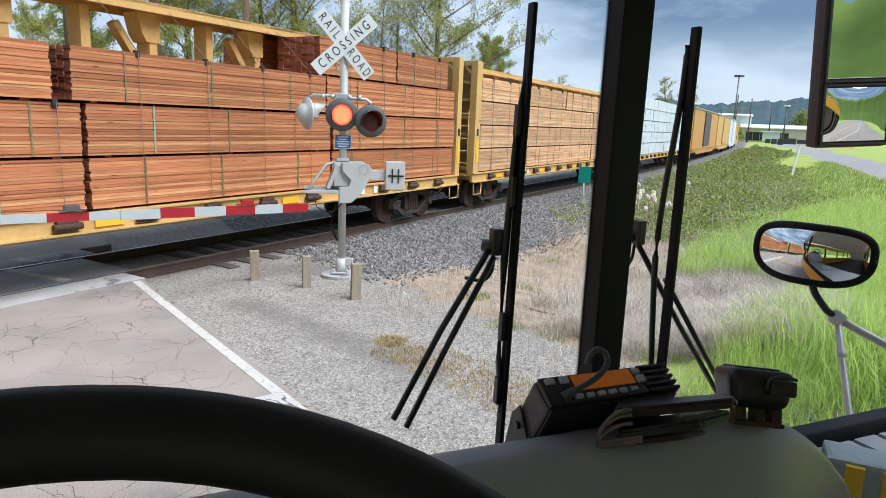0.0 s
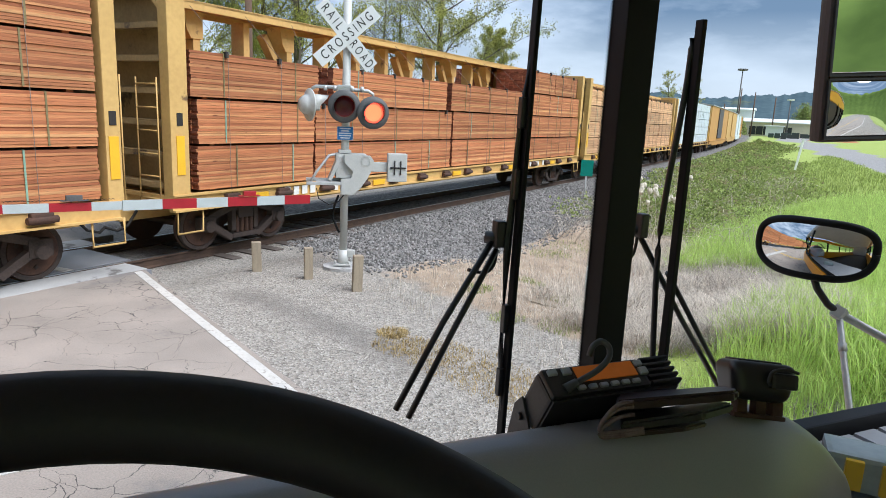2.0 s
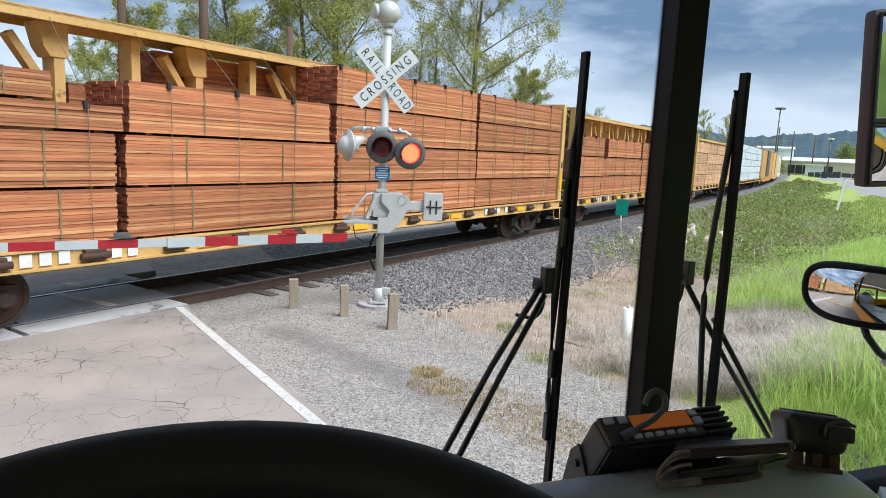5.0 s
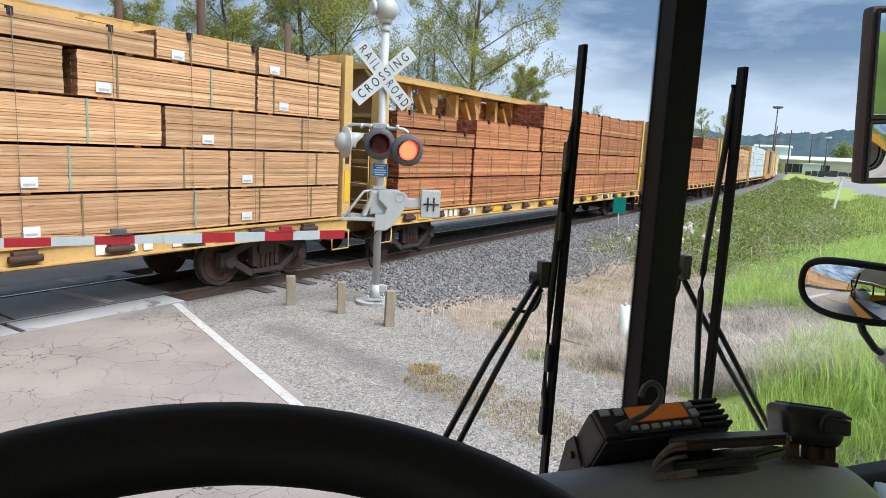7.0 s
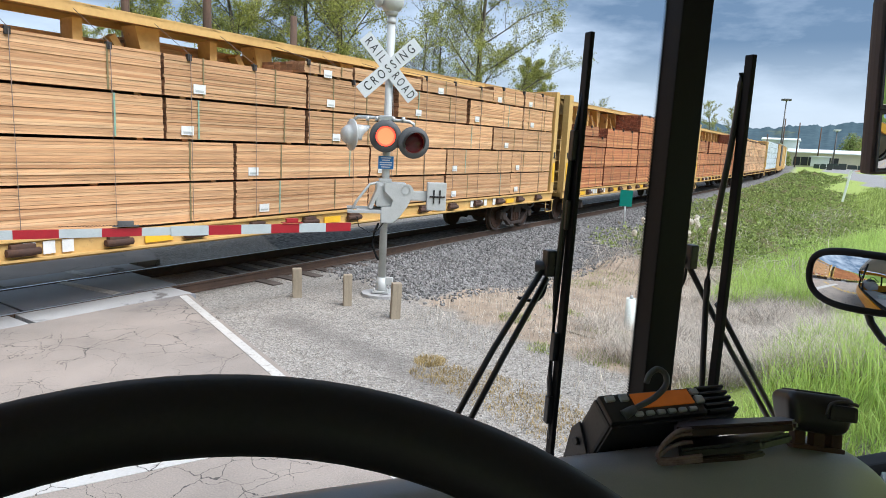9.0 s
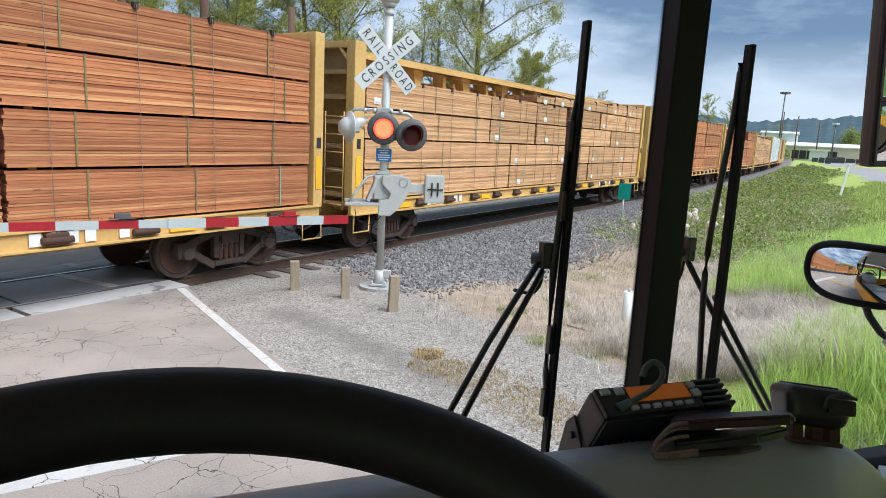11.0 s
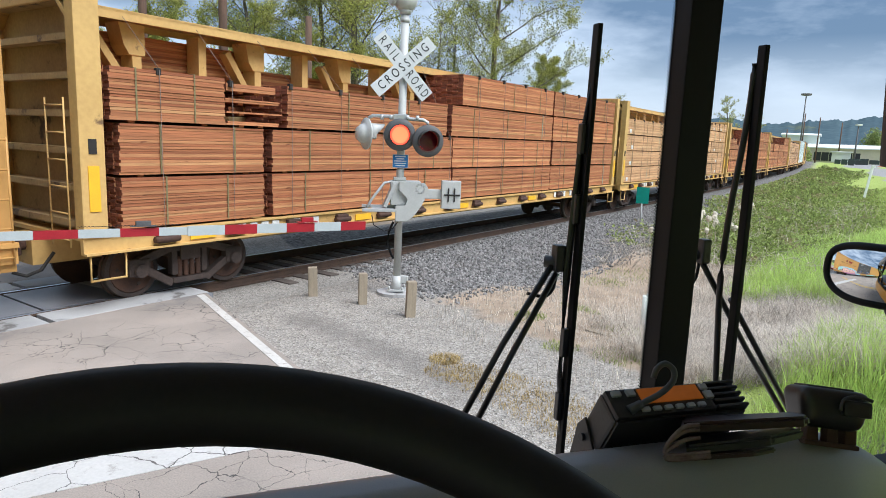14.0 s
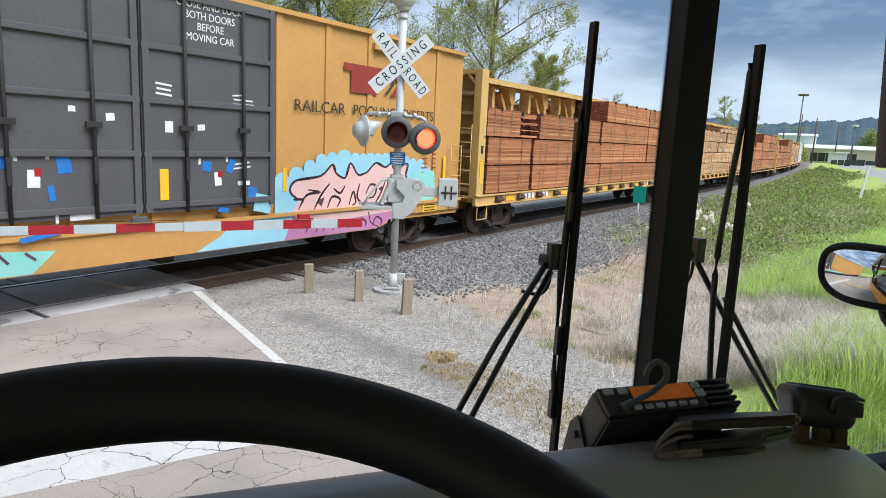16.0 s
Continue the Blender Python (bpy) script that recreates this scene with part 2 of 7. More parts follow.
def wood(name, tones, end):
    """Sawn lumber: each board takes a tone of its own, streaked along its length. tones: four colours."""
    m = mat(name, tones[1], tones[2], 0.8, scale=1.2, fine=7, stretch=(0.5, 7, 11), bump=0.12)
    nt = m.node_tree
    p = nt.nodes["Principled BSDF"]
    grain = p.inputs["Base Color"].links[0].from_node.inputs["Fac"].links[0].from_socket
    geo = nt.nodes.new("ShaderNodeNewGeometry")
    info = nt.nodes.new("ShaderNodeObjectInfo")
    rp = nt.nodes.new("ShaderNodeValToRGB")
    el = rp.color_ramp.elements
    el[0].position, el[0].color = 0.0, (*tones[0], 1)
    el[1].position, el[1].color = 1.0, (*tones[3], 1)
    for pos, t in ((0.28, tones[1]), (0.72, tones[2])):
        e = el.new(pos)
        e.color = (*t, 1)
    nt.links.new(geo.outputs["Random Per Island"], rp.inputs["Fac"])
    vr = nt.nodes.new("ShaderNodeMapRange")
    vr.inputs["To Min"].default_value, vr.inputs["To Max"].default_value = 0.68, 1.22
    nt.links.new(grain, vr.inputs["Value"])
    ob = nt.nodes.new("ShaderNodeMapRange")
    ob.inputs["To Min"].default_value, ob.inputs["To Max"].default_value = 0.76, 1.12
    nt.links.new(info.outputs["Random"], ob.inputs["Value"])
    mul = nt.nodes.new("ShaderNodeMath")
    mul.operation = "MULTIPLY"
    nt.links.new(vr.outputs[0], mul.inputs[0])
    nt.links.new(ob.outputs[0], mul.inputs[1])
    hs = nt.nodes.new("ShaderNodeHueSaturation")
    nt.links.new(mul.outputs[0], hs.inputs["Value"])
    nt.links.new(rp.outputs[0], hs.inputs["Color"])
    t = nt.nodes.new("ShaderNodeTexCoord")
    mp_ = nt.nodes.new("ShaderNodeMapping")
    mp_.inputs["Scale"].default_value = (2.2, 6, 14)
    nt.links.new(t.outputs["Object"], mp_.inputs["Vector"])
    kn = nt.nodes.new("ShaderNodeTexNoise")
    kn.inputs["Scale"].default_value, kn.inputs["Detail"].default_value = 1.8, 2.0
    nt.links.new(mp_.outputs[0], kn.inputs["Vector"])
    kr = nt.nodes.new("ShaderNodeMapRange")
    kr.inputs["From Min"].default_value, kr.inputs["From Max"].default_value = 0.69, 0.76
    nt.links.new(kn.outputs["Fac"], kr.inputs["Value"])
    kx = nt.nodes.new("ShaderNodeMixRGB")
    kx.inputs["Color2"].default_value = (*(v * 0.45 for v in tones[0]), 1)
    nt.links.new(kr.outputs[0], kx.inputs["Fac"])
    nt.links.new(hs.outputs[0], kx.inputs["Color1"])
    nt.links.new(kx.outputs[0], p.inputs["Base Color"])
    M[name + " ends"] = mat(name + " ends", end, tuple(v * 0.6 for v in end), 0.9, scale=8, fine=30, island=0.4, bump=0.3)
    return m


M["red_fir"] = wood("reddish fir lumber", ((0.33, 0.105, 0.042), (0.47, 0.175, 0.072), (0.54, 0.235, 0.098), (0.64, 0.36, 0.155)), (0.30, 0.10, 0.055))
M["pale_fir"] = wood("pale fir lumber", ((0.47, 0.24, 0.11), (0.58, 0.325, 0.16), (0.62, 0.375, 0.195), (0.66, 0.43, 0.24)), (0.34, 0.18, 0.095))
M["buff_fir"] = wood("buff fir lumber", ((0.52, 0.27, 0.13), (0.63, 0.36, 0.19), (0.69, 0.43, 0.24), (0.74, 0.49, 0.28)), (0.40, 0.20, 0.10))
M["wrap"] = mat("white plastic wrap", (0.66, 0.72, 0.76), (0.56, 0.63, 0.68), 0.45, scale=2, fine=12, bump=0.1, dirt=(0.2, 0.25, 0.3), dirt_at=0.62, dirt_scale=6)
M["cable_steel"] = mat("dull steel cable", (0.20, 0.15, 0.12), (0.13, 0.10, 0.085), 0.6, 0.3, bump=0)
M["strap"] = mat("faded green strap", (0.24, 0.19, 0.09), (0.15, 0.13, 0.06), 0.5, bump=0)
M["strap_teal"] = mat("teal strap", (0.25, 0.42, 0.32), None, 0.5, bump=0)


# ---- small builders ----
def box(bm, c, s, turn=None, mi=0, bevel=0.0):
    """A box at centre c with sizes s, optionally turned, in material slot mi."""
    r = bmesh.ops.create_cube(bm, size=1.0)
    m = Matrix.Translation(c) @ (turn or Matrix.Identity(4)) @ Matrix.Diagonal((*s, 1))
    bmesh.ops.transform(bm, matrix=m, verts=r["verts"])
    if mi:
        for f in {f for v in r["verts"] for f in v.link_faces}:
            f.material_index = mi
    if bevel:
        es = list({e for v in r["verts"] for e in v.link_edges})
        bmesh.ops.bevel(bm, geom=es, offset=bevel, segments=2, affect="EDGES", profile=0.7)
    return r["verts"]


def tube(bm, a, b, r1, r2=None, seg=12, mi=0, caps=True):
    """A round bar from a to b."""
    a, b = Vector(a), Vector(b)
    d = b - a
    r = bmesh.ops.create_cone(bm, cap_ends=caps, segments=seg, radius1=r1, radius2=r1 if r2 is None else r2, depth=d.length)
    m = Matrix.Translation((a + b) / 2) @ d.to_track_quat("Z", "Y").to_matrix().to_4x4()
    bmesh.ops.transform(bm, matrix=m, verts=r["verts"])
    for f in {f for v in r["verts"] for f in v.link_faces}:
        f.material_index = mi
        f.smooth = len(f.verts) == 4
    return r["verts"]


def sweep(bm, pts, r, seg=8, mi=0):
    """A round bar along a bent line."""
    pts = [Vector(p) for p in pts]
    rings = []
    for i, p in enumerate(pts):
        d = (pts[min(i + 1, len(pts) - 1)] - pts[max(i - 1, 0)]).normalized()
        q = d.to_track_quat("Z", "Y")
        rad = r[i] if isinstance(r, (list, tuple)) else r
        rings.append([bm.verts.new(p + q @ Vector((rad * math.cos(2 * math.pi * k / seg), rad * math.sin(2 * math.pi * k / seg), 0))) for k in range(seg)])
    for a, b in zip(rings, rings[1:]):
        for k in range(seg):
            f = bm.faces.new((a[k], a[(k + 1) % seg], b[(k + 1) % seg], b[k]))
            f.smooth, f.material_index = True, mi
    for ring in (rings[0][::-1], rings[-1]):
        bm.faces.new(ring).material_index = mi


def slab(bm, outline, z0, z1, mi=0):
    """A flat outline in x and y, raised from z0 to z1."""
    lo = [bm.verts.new((x, y, z0)) for x, y in outline]
    hi = [bm.verts.new((x, y, z1)) for x, y in outline]
    n = len(outline)
    fs = [bm.faces.new(lo[::-1]), bm.faces.new(hi)]
    fs += [bm.faces.new((lo[k], lo[(k + 1) % n], hi[(k + 1) % n], hi[k])) for k in range(n)]
    for f in fs:
        f.material_index = mi


def bent(pts, n=4):
    """A smooth line through the given points."""
    pts = [Vector(p) for p in pts]
    out = []
    for i in range(len(pts) - 1):
        a, b, c, d = pts[max(i - 1, 0)], pts[i], pts[i + 1], pts[min(i + 2, len(pts) - 1)]
        for k in range(n):
            t = k / n
            out.append(0.5 * (2 * b + (c - a) * t + (2 * a - 5 * b + 4 * c - d) * t * t + (3 * b - a - 3 * c + d) * t ** 3))
    return out + [pts[-1]]


def mesh_of(name, bm, mats):
    me = bpy.data.meshes.new(name)
    bmesh.ops.recalc_face_normals(bm, faces=bm.faces[:])
    bm.to_mesh(me)
    bm.free()
    for m in mats if isinstance(mats, (list, tuple)) else [mats]:
        me.materials.append(M[m] if isinstance(m, str) else m)
    return me


def part(name, bm, material, parent, label=""):
    """Links a bmesh, or a finished mesh, as one object under a thing or a part."""
    me = bm if isinstance(bm, bpy.types.Mesh) else mesh_of(name, bm, material)
    ob = new(name, me)
    ob.parent = parent
    return tagged(ob, label)


def thing(name, m, label, category, group="", kind=""):
    ob = new(name)
    ob.empty_display_size = 0.2
    ob.matrix_basis = m
    return tagged(ob, label, category, group, kind)


def text_mesh(body, size, extrude=0.002, align="CENTER", stretch=1.0):
    cu = bpy.data.curves.new("letters", "FONT")
    cu.body, cu.size, cu.extrude, cu.align_x, cu.align_y, cu.resolution_u = body, size, extrude, align, "CENTER", 3
    ob = bpy.data.objects.new("letters", cu)
    scene.collection.objects.link(ob)
    bpy.context.view_layer.update()
    me = bpy.data.meshes.new_from_object(ob.evaluated_get(bpy.context.evaluated_depsgraph_get()))
    bpy.data.objects.remove(ob)
    if stretch != 1.0:
        me.transform(Matrix.Diagonal((stretch, 1, 1, 1)))
    return me


def letters(name, body, size, material, parent, m, label="", stretch=1.0):
    """Lettering in the built-in font, lying in the x-y plane of the pose m."""
    me = text_mesh(body, size, stretch=stretch)
    me.materials.append(M[material])
    ob = new(name, me)
    ob.parent = parent
    ob.matrix_basis = m
    return tagged(ob, label)


# ---- the track's own axes: s along it (the way the train goes), o across it, away from the bus ----
ANG = 60.5
U, N = Vector((math.cos(radians(ANG)), math.sin(radians(ANG)), 0)), Vector((-math.sin(radians(ANG)), math.cos(radians(ANG)), 0))
TRACK_O, SPEED = 10.27, 5.05


def along(s, o, z=0.0):
    return U * s + N * o + Vector((0, 0, z))


BEND_S, BEND = 10.0, 0.00035


def shift(s):
    """How far the track has bent away at s."""
    return BEND * max(0.0, s - BEND_S) ** 2


def heading(s):
    return ANG + math.degrees(math.atan(2 * BEND * max(0.0, s - BEND_S)))


def so(x, y):
    return x * U.x + y * U.y, x * N.x + y * N.y


def smooth(a, b, v):
    k = min(max((v - a) / (b - a), 0.0), 1.0)
    return k * k * (3 - 2 * k)


def height(x, y):
    """The ground's height: road level near the crossing, a ditch beyond it, ballast, and a grassy bank."""
    s, o = so(x, y)
    d = s - (4.3 + (o - 3.65) * 0.375)
    o -= shift(min(s, 200.0)) if o > 4 else 0.0
    ditch = smooth(4.3, 8.0, d) * (1 - smooth(60, 120, s))
    z = -0.02 - 0.43 * ditch
    side = smooth(3.2, 5.5, d)
    z += side * 0.30 * smooth(5.9, 8.3, o) * (1 - smooth(12.3, 14.5, o)) * ditch
    z -= 0.16 * smooth(7.6, 8.4, o) * (1 - smooth(12.2, 13, o)) * (1 - ditch)
    z += smooth(2.5, 4.5, d) * 0.85 * smooth(2.2, -1.5, o) * (1 - smooth(-12, -5, -abs(o + 3)) * 0)
    if o < 5 and d > 3:
        z += 0.07 * noise.noise((x * 0.5, y * 0.5, 0)) + 0.03 * noise.noise((x * 2, y * 2, 3))
    return z


# ---- ground ----
def axis_steps(lo, hi, fine_lo, fine_hi, step):
    """Coordinates, fine in the middle and growing outwards."""
    v = list(np.arange(fine_lo, fine_hi + step / 2, step))
    d, x = step, fine_hi
    while x < hi:
        d *= 1.11
        x += d
        v.append(x)
    d, x = step, fine_lo
    while x > lo:
        d *= 1.11
        x -= d
        v.insert(0, x)
    return v


def ground_material():
    """Gravelly dirt, crushed stone and grass, mixed by masks of the place and broken up by noise."""
    m = bpy.data.materials.new("gravel dirt and grass")
    m.use_nodes = True
    nt = m.node_tree
    p = nt.nodes["Principled BSDF"]
    p.inputs["Roughness"].default_value = 0.95
    p.inputs["Specular IOR Level"].default_value = 0.2
    t = nt.nodes.new("ShaderNodeTexCoord")

    def tex(scale, detail=4.0, rough=0.6):
        n = nt.nodes.new("ShaderNodeTexNoise")
        n.inputs["Scale"].default_value, n.inputs["Detail"].default_value, n.inputs["Roughness"].default_value = scale, detail, rough
        nt.links.new(t.outputs["Object"], n.inputs["Vector"])
        return n.outputs["Fac"]

    def ramp(v, a, b, ca, cb):
        r = nt.nodes.new("ShaderNodeValToRGB")
        r.color_ramp.elements[0].position, r.color_ramp.elements[0].color = a, (*ca, 1)
        r.color_ramp.elements[1].position, r.color_ramp.elements[1].color = b, (*cb, 1)
        nt.links.new(v, r.inputs["Fac"])
        return r.outputs["Color"]

    def mix(f, a, b):
        x = nt.nodes.new("ShaderNodeMixRGB")
        nt.links.new(f, x.inputs["Fac"])
        nt.links.new(a, x.inputs["Color1"])
        nt.links.new(b, x.inputs["Color2"])
        return x.outputs[0]

    def mask(name, lo, hi, wobble):
        at = nt.nodes.new("ShaderNodeAttribute")
        at.attribute_name = name
        add = nt.nodes.new("ShaderNodeMath")
        add.operation = "ADD"
        sub = nt.nodes.new("ShaderNodeMath")
        sub.operation = "MULTIPLY_ADD"
        sub.inputs[1].default_value, sub.inputs[2].default_value = wobble, -wobble / 2
        nt.links.new(tex(1.3, 6), sub.inputs[0])
        nt.links.new(at.outputs["Fac"], add.inputs[0])
        nt.links.new(sub.outputs[0], add.inputs[1])
        r = nt.nodes.new("ShaderNodeMapRange")
        r.inputs["From Min"].default_value, r.inputs["From Max"].default_value = lo, hi
        nt.links.new(add.outputs[0], r.inputs["Value"])
        return r.outputs[0]

    vor = nt.nodes.new("ShaderNodeTexVoronoi")
    vor.inputs["Scale"].default_value = 42.0
    nt.links.new(t.outputs["Object"], vor.inputs["Vector"])
    stones = ramp(vor.outputs["Color"], 0.15, 0.85, (0.10, 0.095, 0.088), (0.50, 0.475, 0.435))
    dirt = ramp(tex(3.0, 8, 0.7), 0.35, 0.68, (0.37, 0.33, 0.28), (0.235, 0.212, 0.182))
    fleck = ramp(tex(120.0, 2), 0.4, 0.6, (0, 0, 0), (1, 1, 1))
    gravel = mix(fleck, dirt, stones)
    vor2 = nt.nodes.new("ShaderNodeTexVoronoi")
    vor2.inputs["Scale"].default_value = 17.0
    nt.links.new(t.outputs["Object"], vor2.inputs["Vector"])
    ballast = ramp(vor2.outputs["Color"], 0.1, 0.9, (0.085, 0.082, 0.078), (0.26, 0.25, 0.238))
    soil = ramp(tex(2.2, 8, 0.65), 0.35, 0.7, (0.46, 0.36, 0.265), (0.25, 0.195, 0.145))
    grass = ramp(tex(2.5, 8, 0.7), 0.32, 0.68, (0.28, 0.34, 0.09), (0.36, 0.44, 0.12))
    c = mix(mask("soil", 0.4, 0.6, 0.9), gravel, soil)
    c = mix(mask("tread", 0.2, 0.9, 0.5), c, ramp(tex(14.0, 8), 0.3, 0.7, (0.12, 0.11, 0.10), (0.22, 0.20, 0.18)))
    c = mix(mask("ballast", 0.44, 0.56, 0.35), c, ballast)
    c = mix(mask("grass", 0.4, 0.6, 0.9), c, grass)
    c = mix(mask("straw", 0.35, 0.65, 0.8), c, ramp(tex(9.0, 9, 0.75), 0.35, 0.68, (0.22, 0.18, 0.14), (0.42, 0.355, 0.28)))
    c = mix(mask("lane", 0.42, 0.58, 0.3), c, ramp(tex(6.0, 8), 0.3, 0.7, (0.34, 0.33, 0.32), (0.26, 0.255, 0.25)))
    nt.links.new(c, p.inputs["Base Color"])
    b = nt.nodes.new("ShaderNodeBump")
    b.inputs["Strength"].default_value, b.inputs["Distance"].default_value = 0.6, 0.03
    nt.links.new(vor.outputs["Distance"], b.inputs["Height"])
    nt.links.new(b.outputs[0], p.inputs["Normal"])
    return m


def lane_mask(x, y):
    """The gravel lane that runs along beyond the grass."""
    d = x * 0.91 - y * 0.415
    return 1.0 - smooth(2.6, 3.8, abs(d - 10.2)) if y > 8 else 0.0


TREAD = [(-2.8 + 2.67 * k / 24 + 0.18 * math.sin(k / 24 * 3.1), 8.89 - 2.42 * k / 24) for k in range(25)]


def build_ground():
    xs, ys = axis_steps(-3500, 3500, -14, 14, 0.28), axis_steps(-3500, 3500, -6, 30, 0.28)
    verts, masks = [], {"soil": [], "ballast": [], "grass": [], "lane": [], "tread": [], "straw": []}
    for y in ys:
        for x in xs:
            s, o = so(x, y)
            d = s - (4.3 + (o - 3.65) * 0.375)
            far = max(abs(x), abs(y)) > 60
            verts.append((x, y, height(x, y) if not far else 0.0))
            o -= shift(min(s, 200.0)) if o > 4 else 0.0
            bal = smooth(5.6, 6.3, o) * (1 - smooth(14.0, 15.0, o)) * smooth(3.0, 4.2, d)
            lane = lane_mask(x, y)
            gr = max(smooth(2.2, 0.8, o) * smooth(2.4, 4.4, d), smooth(16, 19, o), smooth(8, 14, d) * smooth(3.5, 2.2, o))
            gr = max(gr, smooth(-14, -20, d), smooth(18, 24, s) * smooth(6.0, 5.0, o))
            masks["ballast"].append(bal)
            masks["grass"].append(gr * (1 - bal) * (1 - lane))
            masks["soil"].append(smooth(2.4, 4.6, d) * smooth(0, 1, 1 - bal) * 0.85 * smooth(22, 17, s))
            masks["lane"].append(lane)
            near = min(math.hypot(x - a, y - b) for a, b in TREAD) if abs(x) < 8 and 4 < y < 14 else 9.0
            masks["tread"].append(0.66 * smooth(0.50, 0.10, near))
            masks["straw"].append(smooth(7.6, 9.0, s) * smooth(17.5, 15, s) * smooth(-0.3, 0.6, o) * smooth(3.4, 2.0, o))
    w = len(xs)
    faces = [(j * w + i, j * w + i + 1, (j + 1) * w + i + 1, (j + 1) * w + i) for j in range(len(ys) - 1) for i in range(w - 1)]
    me = bpy.data.meshes.new("ground")
    me.from_pydata(verts, [], faces)
    me.polygons.foreach_set("use_smooth", [True] * len(faces))
    for k, v in masks.items():
        me.attributes.new(k, "FLOAT", "POINT").data.foreach_set("value", v)
    me.materials.append(ground_material())
    tagged(new("ground", me), "gravel shoulder, dirt ditch and green verge", "ground", kind="structure")


build_ground()

# ---- road ----
ROAD_TURN = 39.5
E0 = Vector((-1.10, 5.60, 0.0))
RD = Vector((-math.sin(radians(ROAD_TURN)), math.cos(radians(ROAD_TURN)), 0))
RR = Vector((RD.y, -RD.x, 0))


def cracked(m, scale, width, lo=0.44, hi=0.62, colour=(0.06, 0.055, 0.05)):
    """Runs a broken net of fine cracks through a surface."""
    nt = m.node_tree
    p = nt.nodes["Principled BSDF"]
    base = p.inputs["Base Color"].links[0].from_socket
    t = nt.nodes.new("ShaderNodeTexCoord")
    warp = nt.nodes.new("ShaderNodeTexNoise")
    warp.inputs["Scale"].default_value, warp.inputs["Detail"].default_value = 2.6, 8.0
    nt.links.new(t.outputs["Object"], warp.inputs["Vector"])
    mixv = nt.nodes.new("ShaderNodeMixRGB")
    mixv.inputs["Fac"].default_value = 0.27
    nt.links.new(t.outputs["Object"], mixv.inputs["Color1"])
    nt.links.new(warp.outputs["Color"], mixv.inputs["Color2"])
    v = nt.nodes.new("ShaderNodeTexVoronoi")
    v.feature = "DISTANCE_TO_EDGE"
    v.inputs["Scale"].default_value = scale
    nt.links.new(mixv.outputs[0], v.inputs["Vector"])
    gate = nt.nodes.new("ShaderNodeTexNoise")
    gate.inputs["Scale"].default_value = 0.7
    nt.links.new(t.outputs["Object"], gate.inputs["Vector"])
    wide = nt.nodes.new("ShaderNodeMapRange")
    wide.inputs["From Min"].default_value, wide.inputs["From Max"].default_value = lo, hi
    wide.inputs["To Min"].default_value, wide.inputs["To Max"].default_value = 0.0, width
    nt.links.new(gate.outputs["Fac"], wide.inputs["Value"])
    lt = nt.nodes.new("ShaderNodeMath")
    lt.operation = "LESS_THAN"
    nt.links.new(v.outputs["Distance"], lt.inputs[0])
    nt.links.new(wide.outputs[0], lt.inputs[1])
    x = nt.nodes.new("ShaderNodeMixRGB")
    x.inputs["Color2"].default_value = (*colour, 1)
    nt.links.new(lt.outputs[0], x.inputs["Fac"])
    nt.links.new(base, x.inputs["Color1"])
    nt.links.new(x.outputs[0], p.inputs["Base Color"])
    return m


def asphalt():
    m = mat("cracked grey asphalt", (0.37, 0.315, 0.272), (0.235, 0.205, 0.178), 0.9, scale=0.9, fine=70, bump=0.5, dirt=(0.20, 0.18, 0.168), dirt_at=0.60, dirt_scale=0.9)
    return cracked(cracked(m, 3.8, 0.010, 0.42, 0.60), 1.3, 0.0045, 0.36, 0.62)


M["asphalt"] = asphalt()
M["road_paint"] = mat("worn white road paint", (0.58, 0.56, 0.52), (0.46, 0.44, 0.41), 0.7, scale=2, fine=40, bump=0.1, dirt=(0.32, 0.29, 0.26), dirt_at=0.555, dirt_scale=16)
M["stop_paint"] = cracked(mat("cracked white stop line paint", (0.53, 0.515, 0.49), (0.44, 0.43, 0.41), 0.7, scale=2, fine=40, bump=0.1, dirt=(0.32, 0.30, 0.28), dirt_at=0.585, dirt_scale=6), 2.9, 0.012, 0.30, 0.5, (0.10, 0.09, 0.085))
M["road_yellow"] = mat("worn yellow road paint", (0.62, 0.40, 0.06), (0.5, 0.33, 0.06), 0.7, scale=2, fine=40, dirt=(0.28, 0.26, 0.22), dirt_at=0.6, dirt_scale=5)


def road_pt(a, r, z=0.0):
    """A point a metres ahead along the road's edge line and r to the right of it."""
    return E0 + RD * a + RR * r + Vector((0, 0, z))


def edge_at(o):
    """How far ahead the road's edge line is where it is o metres across the track's axis."""
    return (o - E0.dot(N)) / RD.dot(N)


def sheet(name, corners, z0, z1, material, label, category):
    bm = bmesh.new()
    slab(bm, [(c.x, c.y) for c in corners], z0, z1)
    return tagged(new(name, mesh_of(name, bm, material)), label, category, kind="structure")


def cut(o, r):
    """Where the line r metres right of the road's edge line meets the line o across the track."""
    base = E0 + RR * r
    return base + RD * ((o - base.dot(N)) / RD.dot(N))


PANEL_O = TRACK_O - 0.76 - 0.62
sheet("road", [road_pt(-60, 0.02), cut(PANEL_O, 0.02), cut(PANEL_O, -9), road_pt(-60, -9)], -0.12, 0.0, "asphalt", "cracked grey asphalt road up to the crossing", "road")
sheet("road_beyond", [cut(TRACK_O + 1.4, 0.25), road_pt(70, 0.25), road_pt(70, -9), cut(TRACK_O + 1.4, -9)], -0.12, 0.0, "asphalt", "grey asphalt road beyond the tracks", "road")


